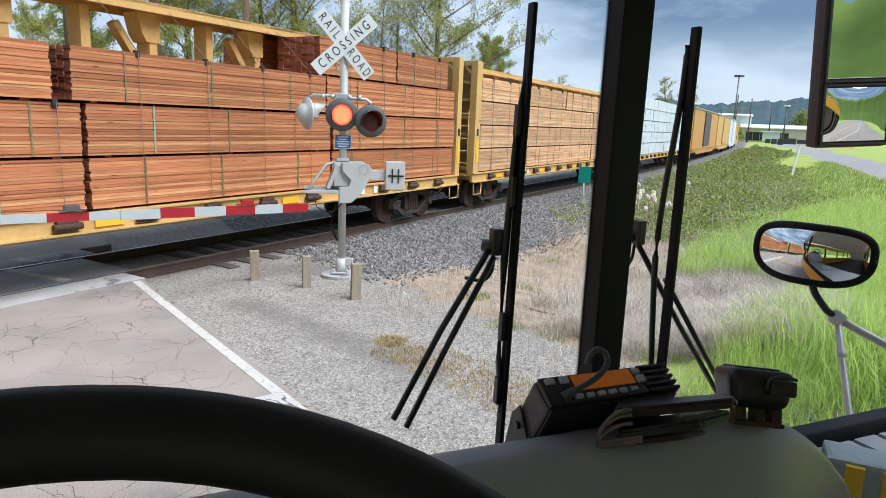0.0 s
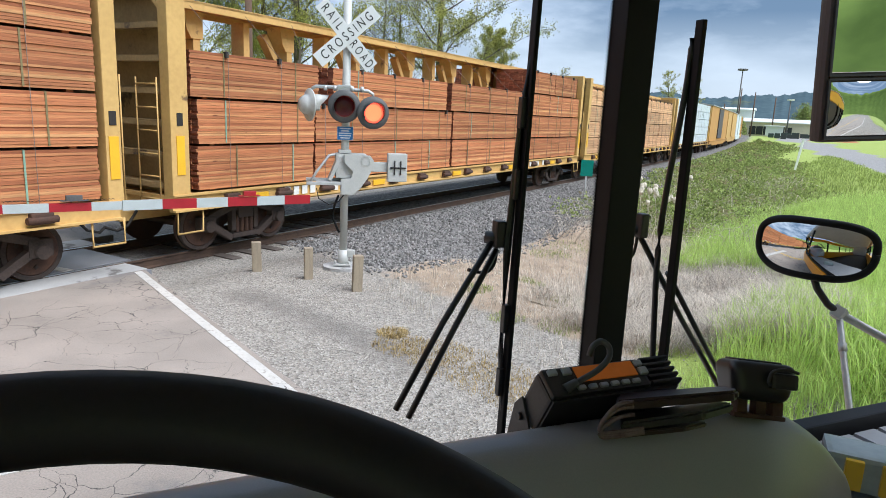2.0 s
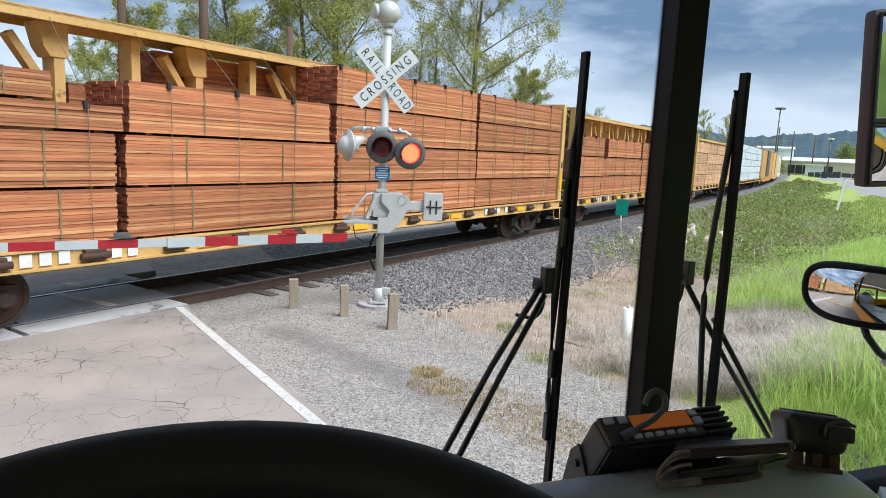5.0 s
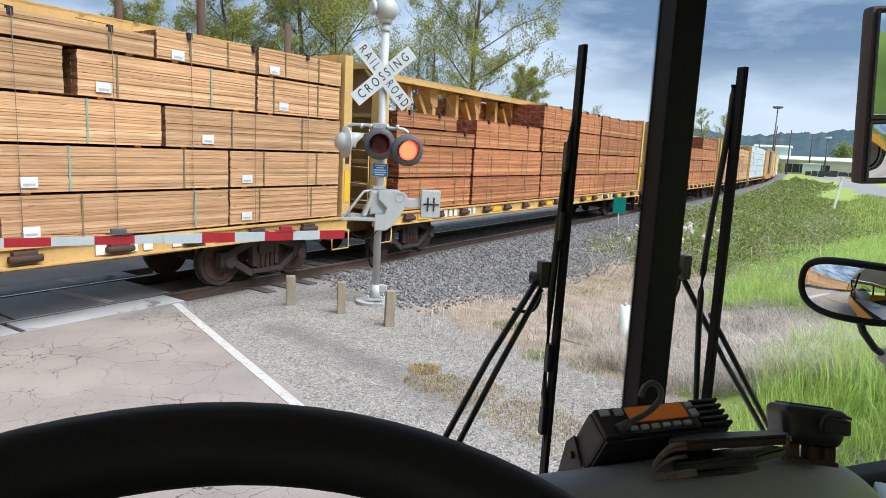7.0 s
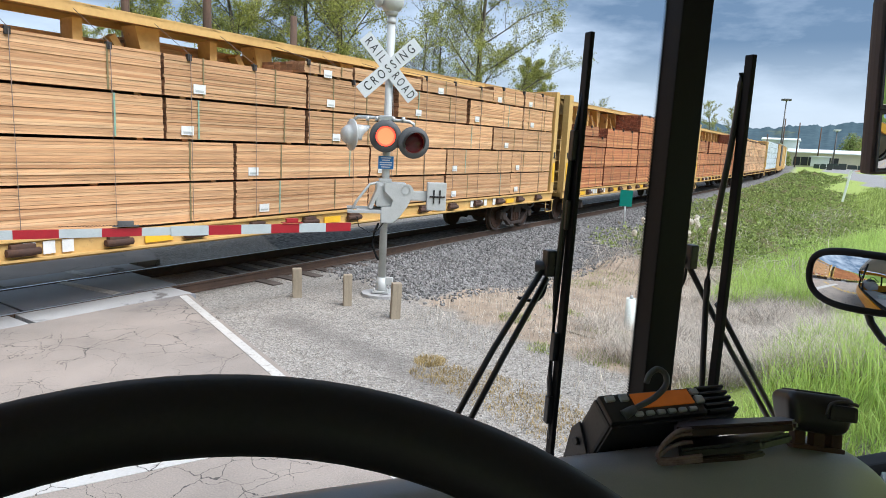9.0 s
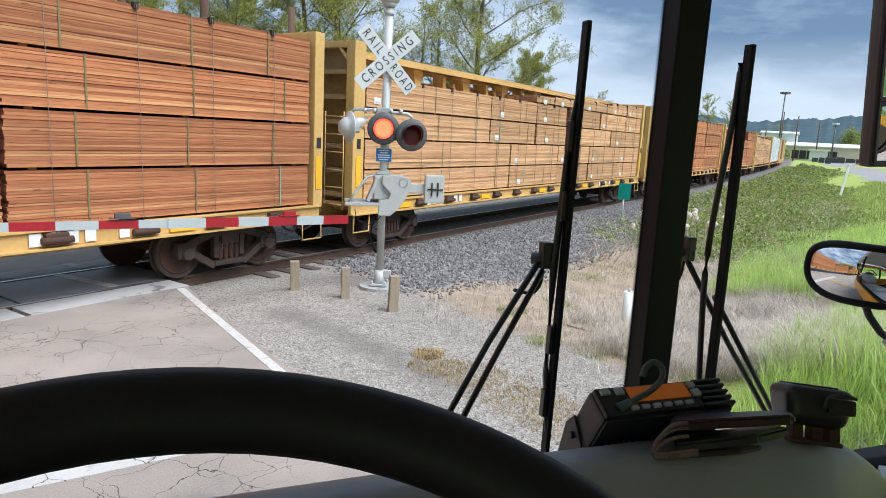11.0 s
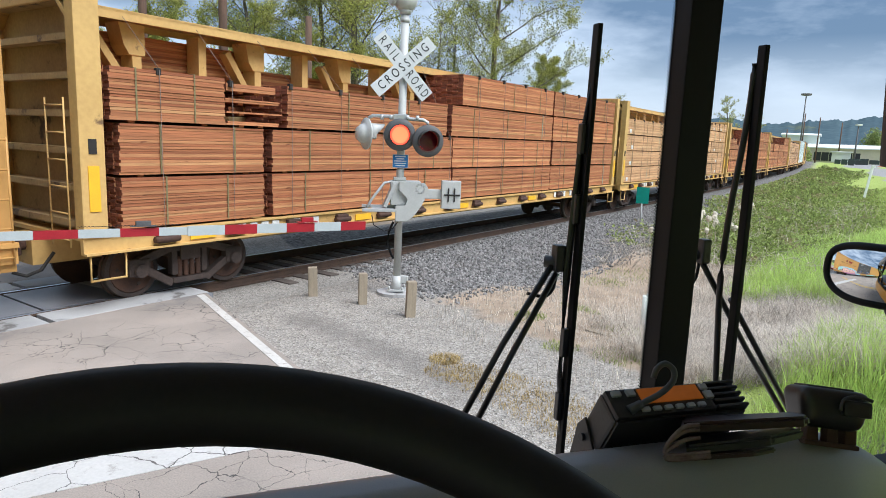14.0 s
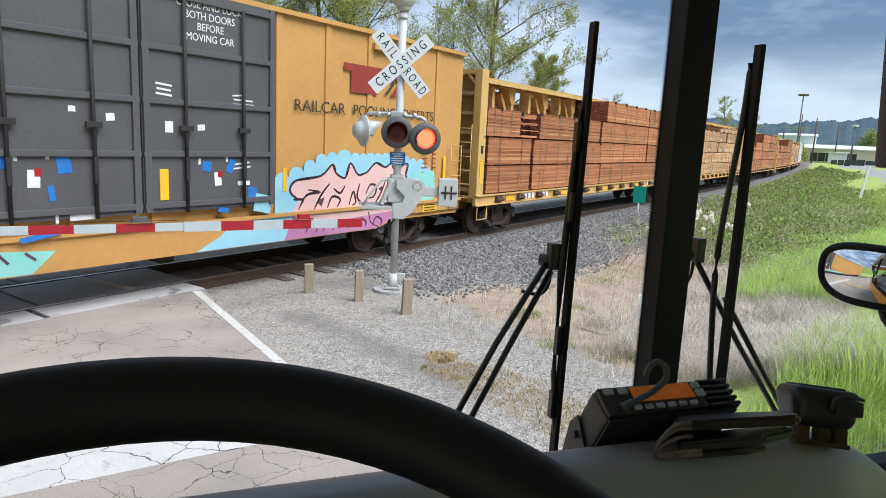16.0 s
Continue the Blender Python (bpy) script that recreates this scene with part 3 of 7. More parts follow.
def stripe(name, a0, a1, r0, r1, material, label, tilt=0.0):
    bm = bmesh.new()
    pts = [road_pt(a0, r0), road_pt(a1, r0), road_pt(a1, r1), road_pt(a0, r1)]
    slab(bm, [(p.x, p.y) for p in pts], 0.001, 0.006)
    return tagged(new(name, mesh_of(name, bm, material)), label, "road marking", kind="structure")


EDGE_END = edge_at(PANEL_O - 0.12)
stripe("edge_line", -58, EDGE_END, -0.165, -0.045, "road_paint", "worn white edge line on the asphalt")
stripe("center_line", -58, 2.6, -4.02, -3.90, "road_yellow", "worn yellow centre line")
stripe("center_line", -58, 2.6, -3.76, -3.64, "road_yellow", "worn yellow centre line")
bm = bmesh.new()
slab(bm, [(-1.42, 5.85), (-1.14, 5.50), (-1.5, 5.15), (-3.165, 3.90), (-5.5, 2.15), (-5.9, 2.9), (-3.56, 4.41), (-1.89, 5.49)], 0.0015, 0.0075)
tagged(new("stop_line", mesh_of("stop_line", bm, "stop_paint")), "broad cracked white stop line on the asphalt", "road marking", kind="structure")

# ---- railway track ----
S0, S1 = -60.0, 330.0


def along_pose(s, o, z=0.0):
    p = along(s, o, z)
    return pose(p.x, p.y, p.z, 0, 0, ANG)


def rail_profile(bm, y):
    """One rail along the line: foot, web and a rounded head, its top at z = 0."""
    prof = [(-0.07, -0.17), (0.07, -0.17), (0.07, -0.16), (0.012, -0.14), (0.012, -0.045), (0.036, -0.035), (0.036, -0.008), (0.028, 0.0), (-0.028, 0.0), (-0.036, -0.008), (-0.036, -0.035), (-0.012, -0.045), (-0.012, -0.14), (-0.07, -0.16)]
    k, prev = len(prof), None
    for s in [S0, *np.arange(8.0, S1, 6.0), S1]:
        ring = [bm.verts.new((s, shift(s) + y + u, v)) for u, v in prof]
        if prev:
            for i in range(k):
                f = bm.faces.new((prev[i], prev[(i + 1) % k], ring[(i + 1) % k], ring[i]))
                f.material_index = 1 if i == 7 else 0
        else:
            bm.faces.new(ring)
        prev = ring
    bm.faces.new(prev[::-1])


track = thing("railway_track", pose(0, 0, 0, 0, 0, ANG) @ pose(0, TRACK_O, 0), "single railway track with rusty rails on timber sleepers", "railway track", kind="structure")
for side in (-1, 1):
    bm = bmesh.new()
    rail_profile(bm, side * 0.755)
    part("rail", bm, ["rail_side", "rail_top"], track, "rusty rail with a bright worn top")
bm = bmesh.new()
box(bm, (0, 0, 0), (0.23, 2.6, 0.18), bevel=0.012)
tie_me = mesh_of("sleeper", bm, "tie_wood")
rng = random.Random(4)
for i in range(130):
    s = 8.3 + i * 0.52
    ob = part("sleeper", tie_me, None, track)
    ob.matrix_basis = pose(s, shift(s) + rng.uniform(-0.06, 0.06), -0.245, 0, 0, heading(s) - ANG + rng.uniform(-1.5, 1.5))
bm = bmesh.new()
for i in range(130, 400):
    s = 8.3 + i * 0.52
    box(bm, (s, shift(s), -0.245), (0.23, 2.6, 0.18))
tagged(part("far_sleeper", bm, "tie_wood", track), kind="stuff")

# crossing panels between road and rails
crossing = thing("crossing_surface", pose(0, 0, 0, 0, 0, ANG) @ pose(0, TRACK_O, 0), "concrete and rubber panels of the level crossing", "crossing panel", kind="structure")
bm = bmesh.new()
s_end = cut(PANEL_O, 0.08).dot(U)
for i in range(5):
    bm2 = bmesh.new()
    box(bm2, (0, 0, 0), (2.36, 0.56, 0.2), bevel=0.01)
    if i == 0:
        pan = mesh_of("concrete_panel", bm2, "concrete")
    else:
        bm2.free()
    ob = part("concrete_panel", pan, None, crossing)
    ob.matrix_basis = pose(s_end - 1.2 - i * 2.44, -0.755 - 0.36, -0.10 + 0.006)
    ob = part("concrete_panel", pan, None, crossing)
    ob.matrix_basis = pose(s_end - 1.2 - i * 2.44 + 0.6, 0.755 + 0.36, -0.10 + 0.006)
bm.free()
bm = bmesh.new()
box(bm, (0, 0, 0), (2.40, 1.33, 0.2), bevel=0.01)
pan = mesh_of("rubber_panel", bm, "rubber_panel")
for i in range(5):
    ob = part("rubber_panel", pan, None, crossing)
    ob.matrix_basis = pose(s_end - 1.2 - i * 2.44 + 0.2, 0, -0.10 - 0.004)
bm = bmesh.new()
box(bm, (s_end - 6.2, -0.755 - 0.68, -0.1), (12.4, 0.06, 0.19))
part("edge_strip", bm, "rubber_panel", crossing)
bm = bmesh.new()
box(bm, (5.48, 0, 0.0), (0.16, 1.33, 0.006), pose(0, 0, 0, 0, 0, 8))
box(bm, (5.9, 1.115, 0.012), (0.16, 0.54, 0.006), pose(0, 0, 0, 0, 0, 8))
part("white_band", bm, "road_paint", crossing, "white line painted across the panels")


# ---- the freight train ----
def truck(parent, x):
    """A two-axle freight truck with side frames, springs and turning wheelsets."""
    tr = new("truck")
    tr.parent = parent
    tr.matrix_basis = pose(x, 0, 0)
    for sy in (-1, 1):
        bm = bmesh.new()
        y = sy * 1.0
        for sx in (-1, 1):
            box(bm, (sx * 0.86, y, 0.50), (0.34, 0.16, 0.26), bevel=0.03)
            box(bm, (sx * 0.60, y, 0.66), (0.52, 0.13, 0.13), pose(0, 0, 0, 0, sx * 18, 0), bevel=0.02)
            box(bm, (sx * 0.56, y, 0.33), (0.60, 0.13, 0.12), pose(0, 0, 0, 0, sx * -32, 0), bevel=0.02)
            box(bm, (sx * 0.27, y, 0.50), (0.10, 0.13, 0.40), bevel=0.02)
            tube(bm, (sx * 0.86, y, 0.45), (sx * 0.86, y + sy * 0.14, 0.45), 0.115, 0.10, 14)
        box(bm, (0, y, 0.73), (0.9, 0.14, 0.10), bevel=0.02)
        box(bm, (0, y, 0.21), (0.62, 0.16, 0.09), bevel=0.02)
        me = mesh_of("side_frame", bm, "truck_iron")
        part("side_frame", me, None, tr)
        for k in range(4):
            bm = bmesh.new()
            sweep(bm, [(-0.17 + k * 0.113, y + sy * 0.02, 0.26 + j * 0.0275) for j in range(13)], [0.036 if j % 2 else 0.054 for j in range(13)], 10)
            part("spring", bm, "rust", tr)
    bm = bmesh.new()
    box(bm, (0, 0, 0.66), (0.36, 2.2, 0.26), bevel=0.03)
    part("bolster", bm, "truck_iron", tr)
    for sx in (-1, 1):
        bm = bmesh.new()
        tube(bm, (0, -1.1, 0), (0, 1.1, 0), 0.075, None, 12)
        for sy in (-1, 1):
            tube(bm, (0, sy * 0.70, 0), (0, sy * 0.735, 0), 0.455, 0.45, 32)
            tube(bm, (0, sy * 0.735, 0), (0, sy * 0.845, 0), 0.43, 0.425, 32, mi=1)
            tube(bm, (0, sy * 0.845, 0), (0, sy * 0.85, 0), 0.36, 0.34, 32)
            tube(bm, (0, sy * 0.85, 0), (0, sy * 0.88, 0), 0.13, 0.11, 20)
            for k in range(3):
                a = k * 2.1
                box(bm, (0.24 * math.cos(a), sy * 0.853, 0.24 * math.sin(a)), (0.05, 0.012, 0.05), mi=1)
        ws = part("wheelset", bm, ["rust", "truck_iron"], tr)
        ws.matrix_basis = pose(sx * 0.86, 0, 0.43)
        WHEELS.append((ws, sx * 0.86))
    return tr


WHEELS = []
BUNDLES = {}


def bundle_mesh(length, high, wide, material, seed, ragged):
    """A strapped stack of sawn boards: every board a box of its own, ends uneven."""
    key = (round(length, 2), high, material, seed, ragged)
    if key in BUNDLES:
        return BUNDLES[key]
    rg = random.Random(seed * 77 + int(length * 10))
    rows = max(2, int(round((high - 0.06) / 0.041)))
    th = [rg.uniform(0.8, 1.2) for _ in range(rows)]
    k = (high - 0.040) / sum(th)
    cols = 7
    w = wide / cols
    vs, fs, ends = [], [], []
    z0 = 0.034

    def block(x0, x1, ya, yb, za, zb):
        b = len(vs)
        vs.extend([(x0, ya, za), (x1, ya, za), (x1, yb, za), (x0, yb, za), (x0, ya, zb), (x1, ya, zb), (x1, yb, zb), (x0, yb, zb)])
        fs.extend([(b, b + 3, b + 2, b + 1), (b + 4, b + 5, b + 6, b + 7), (b, b + 1, b + 5, b + 4), (b + 1, b + 2, b + 6, b + 5), (b + 2, b + 3, b + 7, b + 6), (b + 3, b, b + 4, b + 7)])
        ends.extend([len(fs) - 3, len(fs) - 1])

    for r in range(rows):
        h = th[r] * k
        for c in range(cols):
            j, j2 = (rg.uniform(0, 0.032 if ragged else 0.010) for _ in range(2))
            dy = rg.uniform(0, 0.018) if c == 0 else 0.0
            block(j, length - j2, c * w + dy + 0.002, (c + 1) * w - 0.002, z0 + 0.001, z0 + h - 0.001 - (0.003 if rg.random() < 0.25 else 0.0))
        z0 += h
    for x in np.linspace(0.35, length - 0.35, max(2, int(length / 1.4))):
        block(x - 0.05, x + 0.05, 0.07, wide - 0.02, 0.0, 0.036)
    me = bpy.data.meshes.new("lumber_bundle")
    me.from_pydata(vs, [], fs)
    me.materials.append(M[material])
    me.materials.append(M.get(M[material].name + " ends", M[material]))
    for i in ends:
        me.polygons[i].material_index = 1
    BUNDLES[key] = me
    return me


STRAPS = {}


def strap_mesh(high, wide, material):
    """A flat band round a bundle."""
    key = (high, material)
    if key not in STRAPS:
        bm = bmesh.new()
        box(bm, (0, -0.003, high / 2 + 0.02), (0.026, 0.004, high - 0.05))
        box(bm, (0, wide / 2, high), (0.026, wide, 0.004))
        STRAPS[key] = mesh_of("strap", bm, material)
    return STRAPS[key]


CAR_L, HALF_W = 20.0, 1.42
PITCH = 20.88
LABEL_BM = None


def label_mesh():
    global LABEL_BM
    if LABEL_BM is None:
        bm = bmesh.new()
        box(bm, (0, 0, 0), (0.22, 0.004, 0.14))
        box(bm, (0, -0.003, -0.03), (0.15, 0.003, 0.03), mi=1)
        LABEL_BM = mesh_of("paper_label", bm, ["white_paint", "galv"])
    return LABEL_BM


WINCH = []


def winch_mesh():
    if not WINCH:
        bm = bmesh.new()
        box(bm, (0, -0.03, 0), (0.30, 0.10, 0.16), bevel=0.025)
        tube(bm, (-0.2, -0.06, -0.02), (0.2, -0.06, -0.02), 0.05, None, 10)
        WINCH.append(mesh_of("winch", bm, "rust"))
    return WINCH[0]


def centerbeam(label, load, material, high, seed, tag=False, wrapped=False, ragged=True, far=()):
    """A centre-beam flat car: bulkheads at both ends, a truss along the middle, stacks of lumber on both sides.
    load: for each tier the bundles from the rear end as (start, end), with a foot and a height of their own where they differ;
    far: bundles that stand on the far side alone."""
    rg = random.Random(seed)
    car = thing("centerbeam_flatcar", Matrix.Identity(4), label, "freight car", "freight cars of the train")
    L = CAR_L
    bm = bmesh.new()
    for sy in (-1, 1):
        box(bm, (0, sy * (HALF_W - 0.05), 0.985), (L, 0.08, 0.27))
        box(bm, (0, sy * (HALF_W - 0.005), 0.86), (L, 0.14, 0.03))
        box(bm, (0, sy * (HALF_W - 0.02), 1.11), (L, 0.12, 0.03))
    box(bm, (0, 0, 1.07), (L, 2 * HALF_W - 0.2, 0.06))
    box(bm, (0, 0, 0.80), (L + 0.3, 0.5, 0.45))
    for k in range(13):
        box(bm, (-L / 2 + 0.8 + k * 1.53, 0, 0.95), (0.12, 2 * HALF_W - 0.2, 0.22))
    part("deck", bm, "yellow_paint", car, "weathered yellow deck with side sills")
    for k in range(15):
        wi = part("winch", winch_mesh(), None, car, "rusty tie-down winch")
        wi.matrix_basis = pose(-L / 2 + 1.2 + k * 1.26, -HALF_W, 0.99)
    for k in range(5):
        bm = bmesh.new()
        box(bm, (-L / 2 + 1.85 + k * 3.78, -HALF_W - 0.014, 0.97), (0.46, 0.02, 0.12))
        part("reflector", bm, "safety_yellow", car, "yellow reflector plate")
    for x0 in (-L / 2 + 2.6, L / 2 - 5.2):
        for q in range(7):
            bm = bmesh.new()
            box(bm, (x0 + q * 0.24 + (0.25 if q > 3 else 0), -HALF_W - 0.012, 0.99), (0.15, 0.012, 0.17))
            part("mark_bar", bm, "white_paint", car)
    for e in (-1, 1):
        x, deep = (L / 2 - 0.05, 0.24) if e > 0 else (-L / 2 + 0.18, 0.34)
        bh = new("bulkhead")
        bh.parent = car
        for sy in (-1, 1):
            bm = bmesh.new()
            box(bm, (x, sy * (HALF_W - 0.11), 2.72), (deep, 0.22, 3.26), bevel=0.02)
            box(bm, (x, sy * HALF_W, 2.32), (0.11, 0.02, 0.20), mi=2)
            box(bm, (x, sy * (HALF_W + 0.004), 1.75), (0.15, 0.02, 0.62), mi=1)
            part("end_post", bm, ["yellow_paint", "safety_yellow", "black_steel"], bh)
        bm = bmesh.new()
        box(bm, (x - e * (deep / 2 - 0.06), 0, 2.70), (0.05, 2 * HALF_W - 0.42, 3.2))
        part("end_panel", bm, "bulkhead_tan", bh, "dusty tan ribbed end panel")
        for k in range(7):
            bm = bmesh.new()
            box(bm, (x + e * 0.01, 0, 1.25 + k * 0.50), (deep - 0.10, 2 * HALF_W - 0.42, 0.09))
            part("panel_rib", bm, "bulkhead_tan", bh)
        bm = bmesh.new()
        box(bm, (x, 0, 4.28), (deep, 2 * HALF_W - 0.46, 0.14), bevel=0.02)
        for sy in (-1, 1):
            box(bm, (x, sy * (HALF_W - 0.33), 4.12), (deep - 0.02, 0.34, 0.06), pose(0, 0, 0, sy * -45, 0, 0))
        part("end_cap", bm, "yellow_paint", bh)
        bm = bmesh.new()
        for k in range(6):
            tube(bm, (x + e * 0.26, -HALF_W + 0.18, 1.05 + k * 0.36), (x + e * 0.26, -HALF_W + 0.68, 1.05 + k * 0.36), 0.012, None, 6)
        for yy in (-HALF_W + 0.18, -HALF_W + 0.68):
            tube(bm, (x + e * 0.26, yy, 0.95), (x + e * 0.26, yy, 2.95), 0.012, None, 6)
        part("ladder", bm, "yellow_paint", bh)
        bm = bmesh.new()
        sweep(bm, [(x + e * 0.1, -HALF_W, 0.86), (x + e * 0.1, -HALF_W, 0.48), (x - e * 0.40, -HALF_W, 0.48), (x - e * 0.40, -HALF_W, 0.86)], 0.02, 6)
        part("step", bm, "yellow_paint", car)
        bm = bmesh.new()
        tube(bm, (e * (L / 2), 0, 0.86), (e * (L / 2 + 0.42), 0, 0.86), 0.09, None, 10)
        box(bm, (e * (L / 2 + 0.36), 0, 0.86), (0.26, 0.26, 0.3), bevel=0.04)
        part("coupler", bm, "rust", car)
        bm = bmesh.new()
        sweep(bm, [(e * (L / 2 - 0.1), -0.35, 0.75), (e * (L / 2 + 0.1), -0.38, 0.52), (e * (L / 2 + 0.3), -0.38, 0.46), (e * (L / 2 + 0.45), -0.3, 0.52)], 0.025, 6)
        part("brake_hose", bm, "black_steel", car)
    bm = bmesh.new()
    box(bm, (0, 0, 4.30), (L - 0.8, 0.96, 0.05))
    part("top_chord", bm, "yellow_paint", car, "yellow top chord of the centre beam")
    for sy in (-1, 1):
        bm = bmesh.new()
        box(bm, (0, sy * 0.462, 4.245), (L - 0.8, 0.036, 0.15), bevel=0.006)
        part("chord_lip", bm, "yellow_paint", car)
    n = 16
    for k in range(1, n):
        x = -L / 2 + 0.4 + k * (L - 0.8) / n
        bm = bmesh.new()
        box(bm, (x, 0, 2.62), (0.15, 0.34, 3.06))
        if k % 2:
            ways = (-1,) if k != 8 else (-1, 1)
            plate_pts = [(x - 0.30, 4.19), (x + 0.13, 4.19), (x + 0.13, 3.72), (x - 0.13, 3.72), (x - 0.22, 3.86)]
            f0 = [bm.verts.new((u, -0.19, v)) for u, v in plate_pts]
            f1 = [bm.verts.new((u, 0.19, v)) for u, v in plate_pts]
            bm.faces.new(f0)
            bm.faces.new(f1[::-1])
            for q in range(5):
                bm.faces.new((f0[q], f0[(q + 1) % 5], f1[(q + 1) % 5], f1[q]))
            for sx in ways:
                box(bm, (x + sx * 0.36, 0, 3.60), (0.12, 0.20, 0.95), pose(0, 0, 0, 0, sx * 34, 0), bevel=0.012)
        part("beam_post", bm, "yellow_paint", car)
    bm = bmesh.new()
    box(bm, (0, 0, 2.0), (L - 0.9, 0.05, 1.8))
    part("beam_web", bm, "bulkhead_tan", car)
    for e in (-1, 1):
        truck(car, e * (L / 2 - 1.85))
    wide = HALF_W - 0.27
    base = 1.125
    inner = L - 0.90
    tops = []
    for tier, row in enumerate(load):
        for i, (a, b, *own) in enumerate(row):
            z0, tall = own or (base + tier * high, high)
            tops.append((a, b, z0 + tall))
            ln = (b - a) * inner - 0.012
            me = bundle_mesh(ln, tall, wide, material, seed * 10 + (tier * 3 + i) % 4, ragged)
            bu = part("lumber_bundle", me, None, car, "strapped bundle of sawn boards" if not wrapped else "lumber bundle in white wrap")
            tagged(bu, kind="stuff")
            x = -L / 2 + 0.45 + a * inner
            setback = rg.uniform(0.03, 0.07)
            bu.matrix_basis = pose(x, -HALF_W + setback, z0)
            k = max(2, int(ln / 1.7)) if tall > 0.2 else 0
            for q in range(k):
                st = part("strap", strap_mesh(tall, wide, "strap" if rg.random() < 0.85 else "strap_teal"), None, bu)
                st.matrix_basis = pose((q + 0.35 + rg.uniform(0, 0.3)) * ln / k, 0, 0)
            if tag:
                lb = part("paper_label", label_mesh(), None, bu, "white paper label")
                lb.matrix_basis = pose(min(ln - 0.3, 0.25 + rg.choice((0.1, 0.35, 0.5))), -0.006, tall * 0.26)
            me2 = bundle_mesh(ln, tall, wide, material, seed * 10, False)
            fb = tagged(part("lumber_bundle", me2, None, car), kind="stuff")
            fb.matrix_basis = pose(x, 0.24, z0)
    for a, b, z0, tall in far:
        fb = tagged(part("lumber_bundle", bundle_mesh((b - a) * inner, tall, wide, material, seed * 10 + 1, ragged), None, car), kind="stuff")
        fb.matrix_basis = pose(-L / 2 + 0.45 + a * inner, 0.24, z0)
    for k in range(15):
        x = -L / 2 + 1.2 + k * 1.26
        q = (x + L / 2 - 0.45) / inner
        under = [z for a, b, z in tops if a < q < b]
        if not under or wrapped:
            continue
        z = max(under)
        bm = bmesh.new()
        box(bm, (x, -HALF_W + 0.06, z - 0.02), (0.075, 0.07, 0.10), bevel=0.012)
        td = part("corner_guard", bm, "black_steel", car, "black corner guard under the tie-down cable")
        bm = bmesh.new()
        sweep(bm, [(x, -HALF_W + 0.012, z), (x + 0.01, -HALF_W + 0.004, 1.2), (x, -HALF_W - 0.05, 1.0)], 0.0055, 4)
        sweep(bm, [(x, -HALF_W + 0.04, z + 0.03), (x, -0.5, max(z + 0.03, 4.22))], 0.0055, 4)
        part("tie_down_cable", bm, "cable_steel", car)
    return car


def spread(rg, n, lo=0.0, hi=1.0):
    cuts = sorted([lo + (hi - lo) * (i + rg.uniform(-0.18, 0.18)) / n for i in range(1, n)])
    v = [lo, *cuts, hi]
    return list(zip(v, v[1:]))


RG = random.Random(11)
A1 = 17.63 - 0.45 + CAR_L / 2 - 0.0   # centre of the first near car at the start, measured along the track
CARS = []


def place(car, index, wheels_from):
    CARS.append((car, A1 - index * PITCH, WHEELS[wheels_from:]))


w0 = len(WHEELS)
c0 = centerbeam("yellow centre-beam flatcar loaded with pale lumber", [[(0.0, 0.20), (0.20, 0.40), (0.40, 0.60), (0.60, 0.80), (0.80, 1.0)] for _ in range(4)], "buff_fir", 0.70, 3, ragged=False)
place(c0, 0, w0)
w0 = len(WHEELS)
low = [(0.005, 0.157), (0.159, 0.455), (0.457, 0.735), (0.737, 1.012)]
c1 = centerbeam("yellow centre-beam flatcar stacked with reddish lumber, upper tier half empty", [low, low, [(0.0, 0.165), (0.185, 0.435), (0.447, 0.726), (0.728, 1.012)], [(0.715, 0.86), (0.862, 0.99)]], "red_fir", 0.765, 5, far=[(0.0, 0.055, 3.42, 0.7)])
place(c1, 1, w0)
w0 = len(WHEELS)
low = [(0.02, 0.193), (0.199, 0.430), (0.432, 0.721), (0.723, 1.012)]
c2 = centerbeam("yellow centre-beam flatcar stacked high with red lumber", [low, low, [(0.015, 0.20, 2.655, 0.38), (0.015, 0.15, 3.035, 0.38), (0.203, 0.422), (0.430, 0.719), (0.721, 1.012)], [(0.430, 0.718), (0.722, 1.012)]], "red_fir", 0.765, 7, far=[(0.0, 0.10, 3.42, 0.5), (0.28, 0.43, 3.42, 0.7)])
place(c2, 2, w0)
w0 = len(WHEELS)
low = [(0.0, 0.347), (0.349, 0.53), (0.532, 0.685), (0.687, 0.869), (0.871, 1.012)]
c3 = centerbeam("yellow centre-beam flatcar full of pale lumber with paper labels", [low, low, [(0.0, 0.281), (0.283, 0.434), (0.436, 0.556), (0.558, 0.806), (0.808, 1.012)], [(0.0, 0.279), (0.281, 0.434), (0.436, 0.56), (0.58, 0.732), (0.741, 0.90), (0.902, 1.012)], [(0.43, 0.50, 3.70, 0.24), (0.502, 0.623, 3.70, 0.28), (0.625, 0.80, 3.70, 0.34), (0.802, 0.90, 3.70, 0.44), (0.902, 1.012, 3.70, 0.48)]], "pale_fir", 0.643, 9, tag=True, ragged=False, far=[(0.14, 0.30, 3.70, 0.25), (0.30, 0.43, 3.70, 0.36)])
place(c3, 3, w0)
w0 = len(WHEELS)
low = [(0.006, 0.141), (0.149, 0.443), (0.445, 0.735), (0.737, 1.012)]
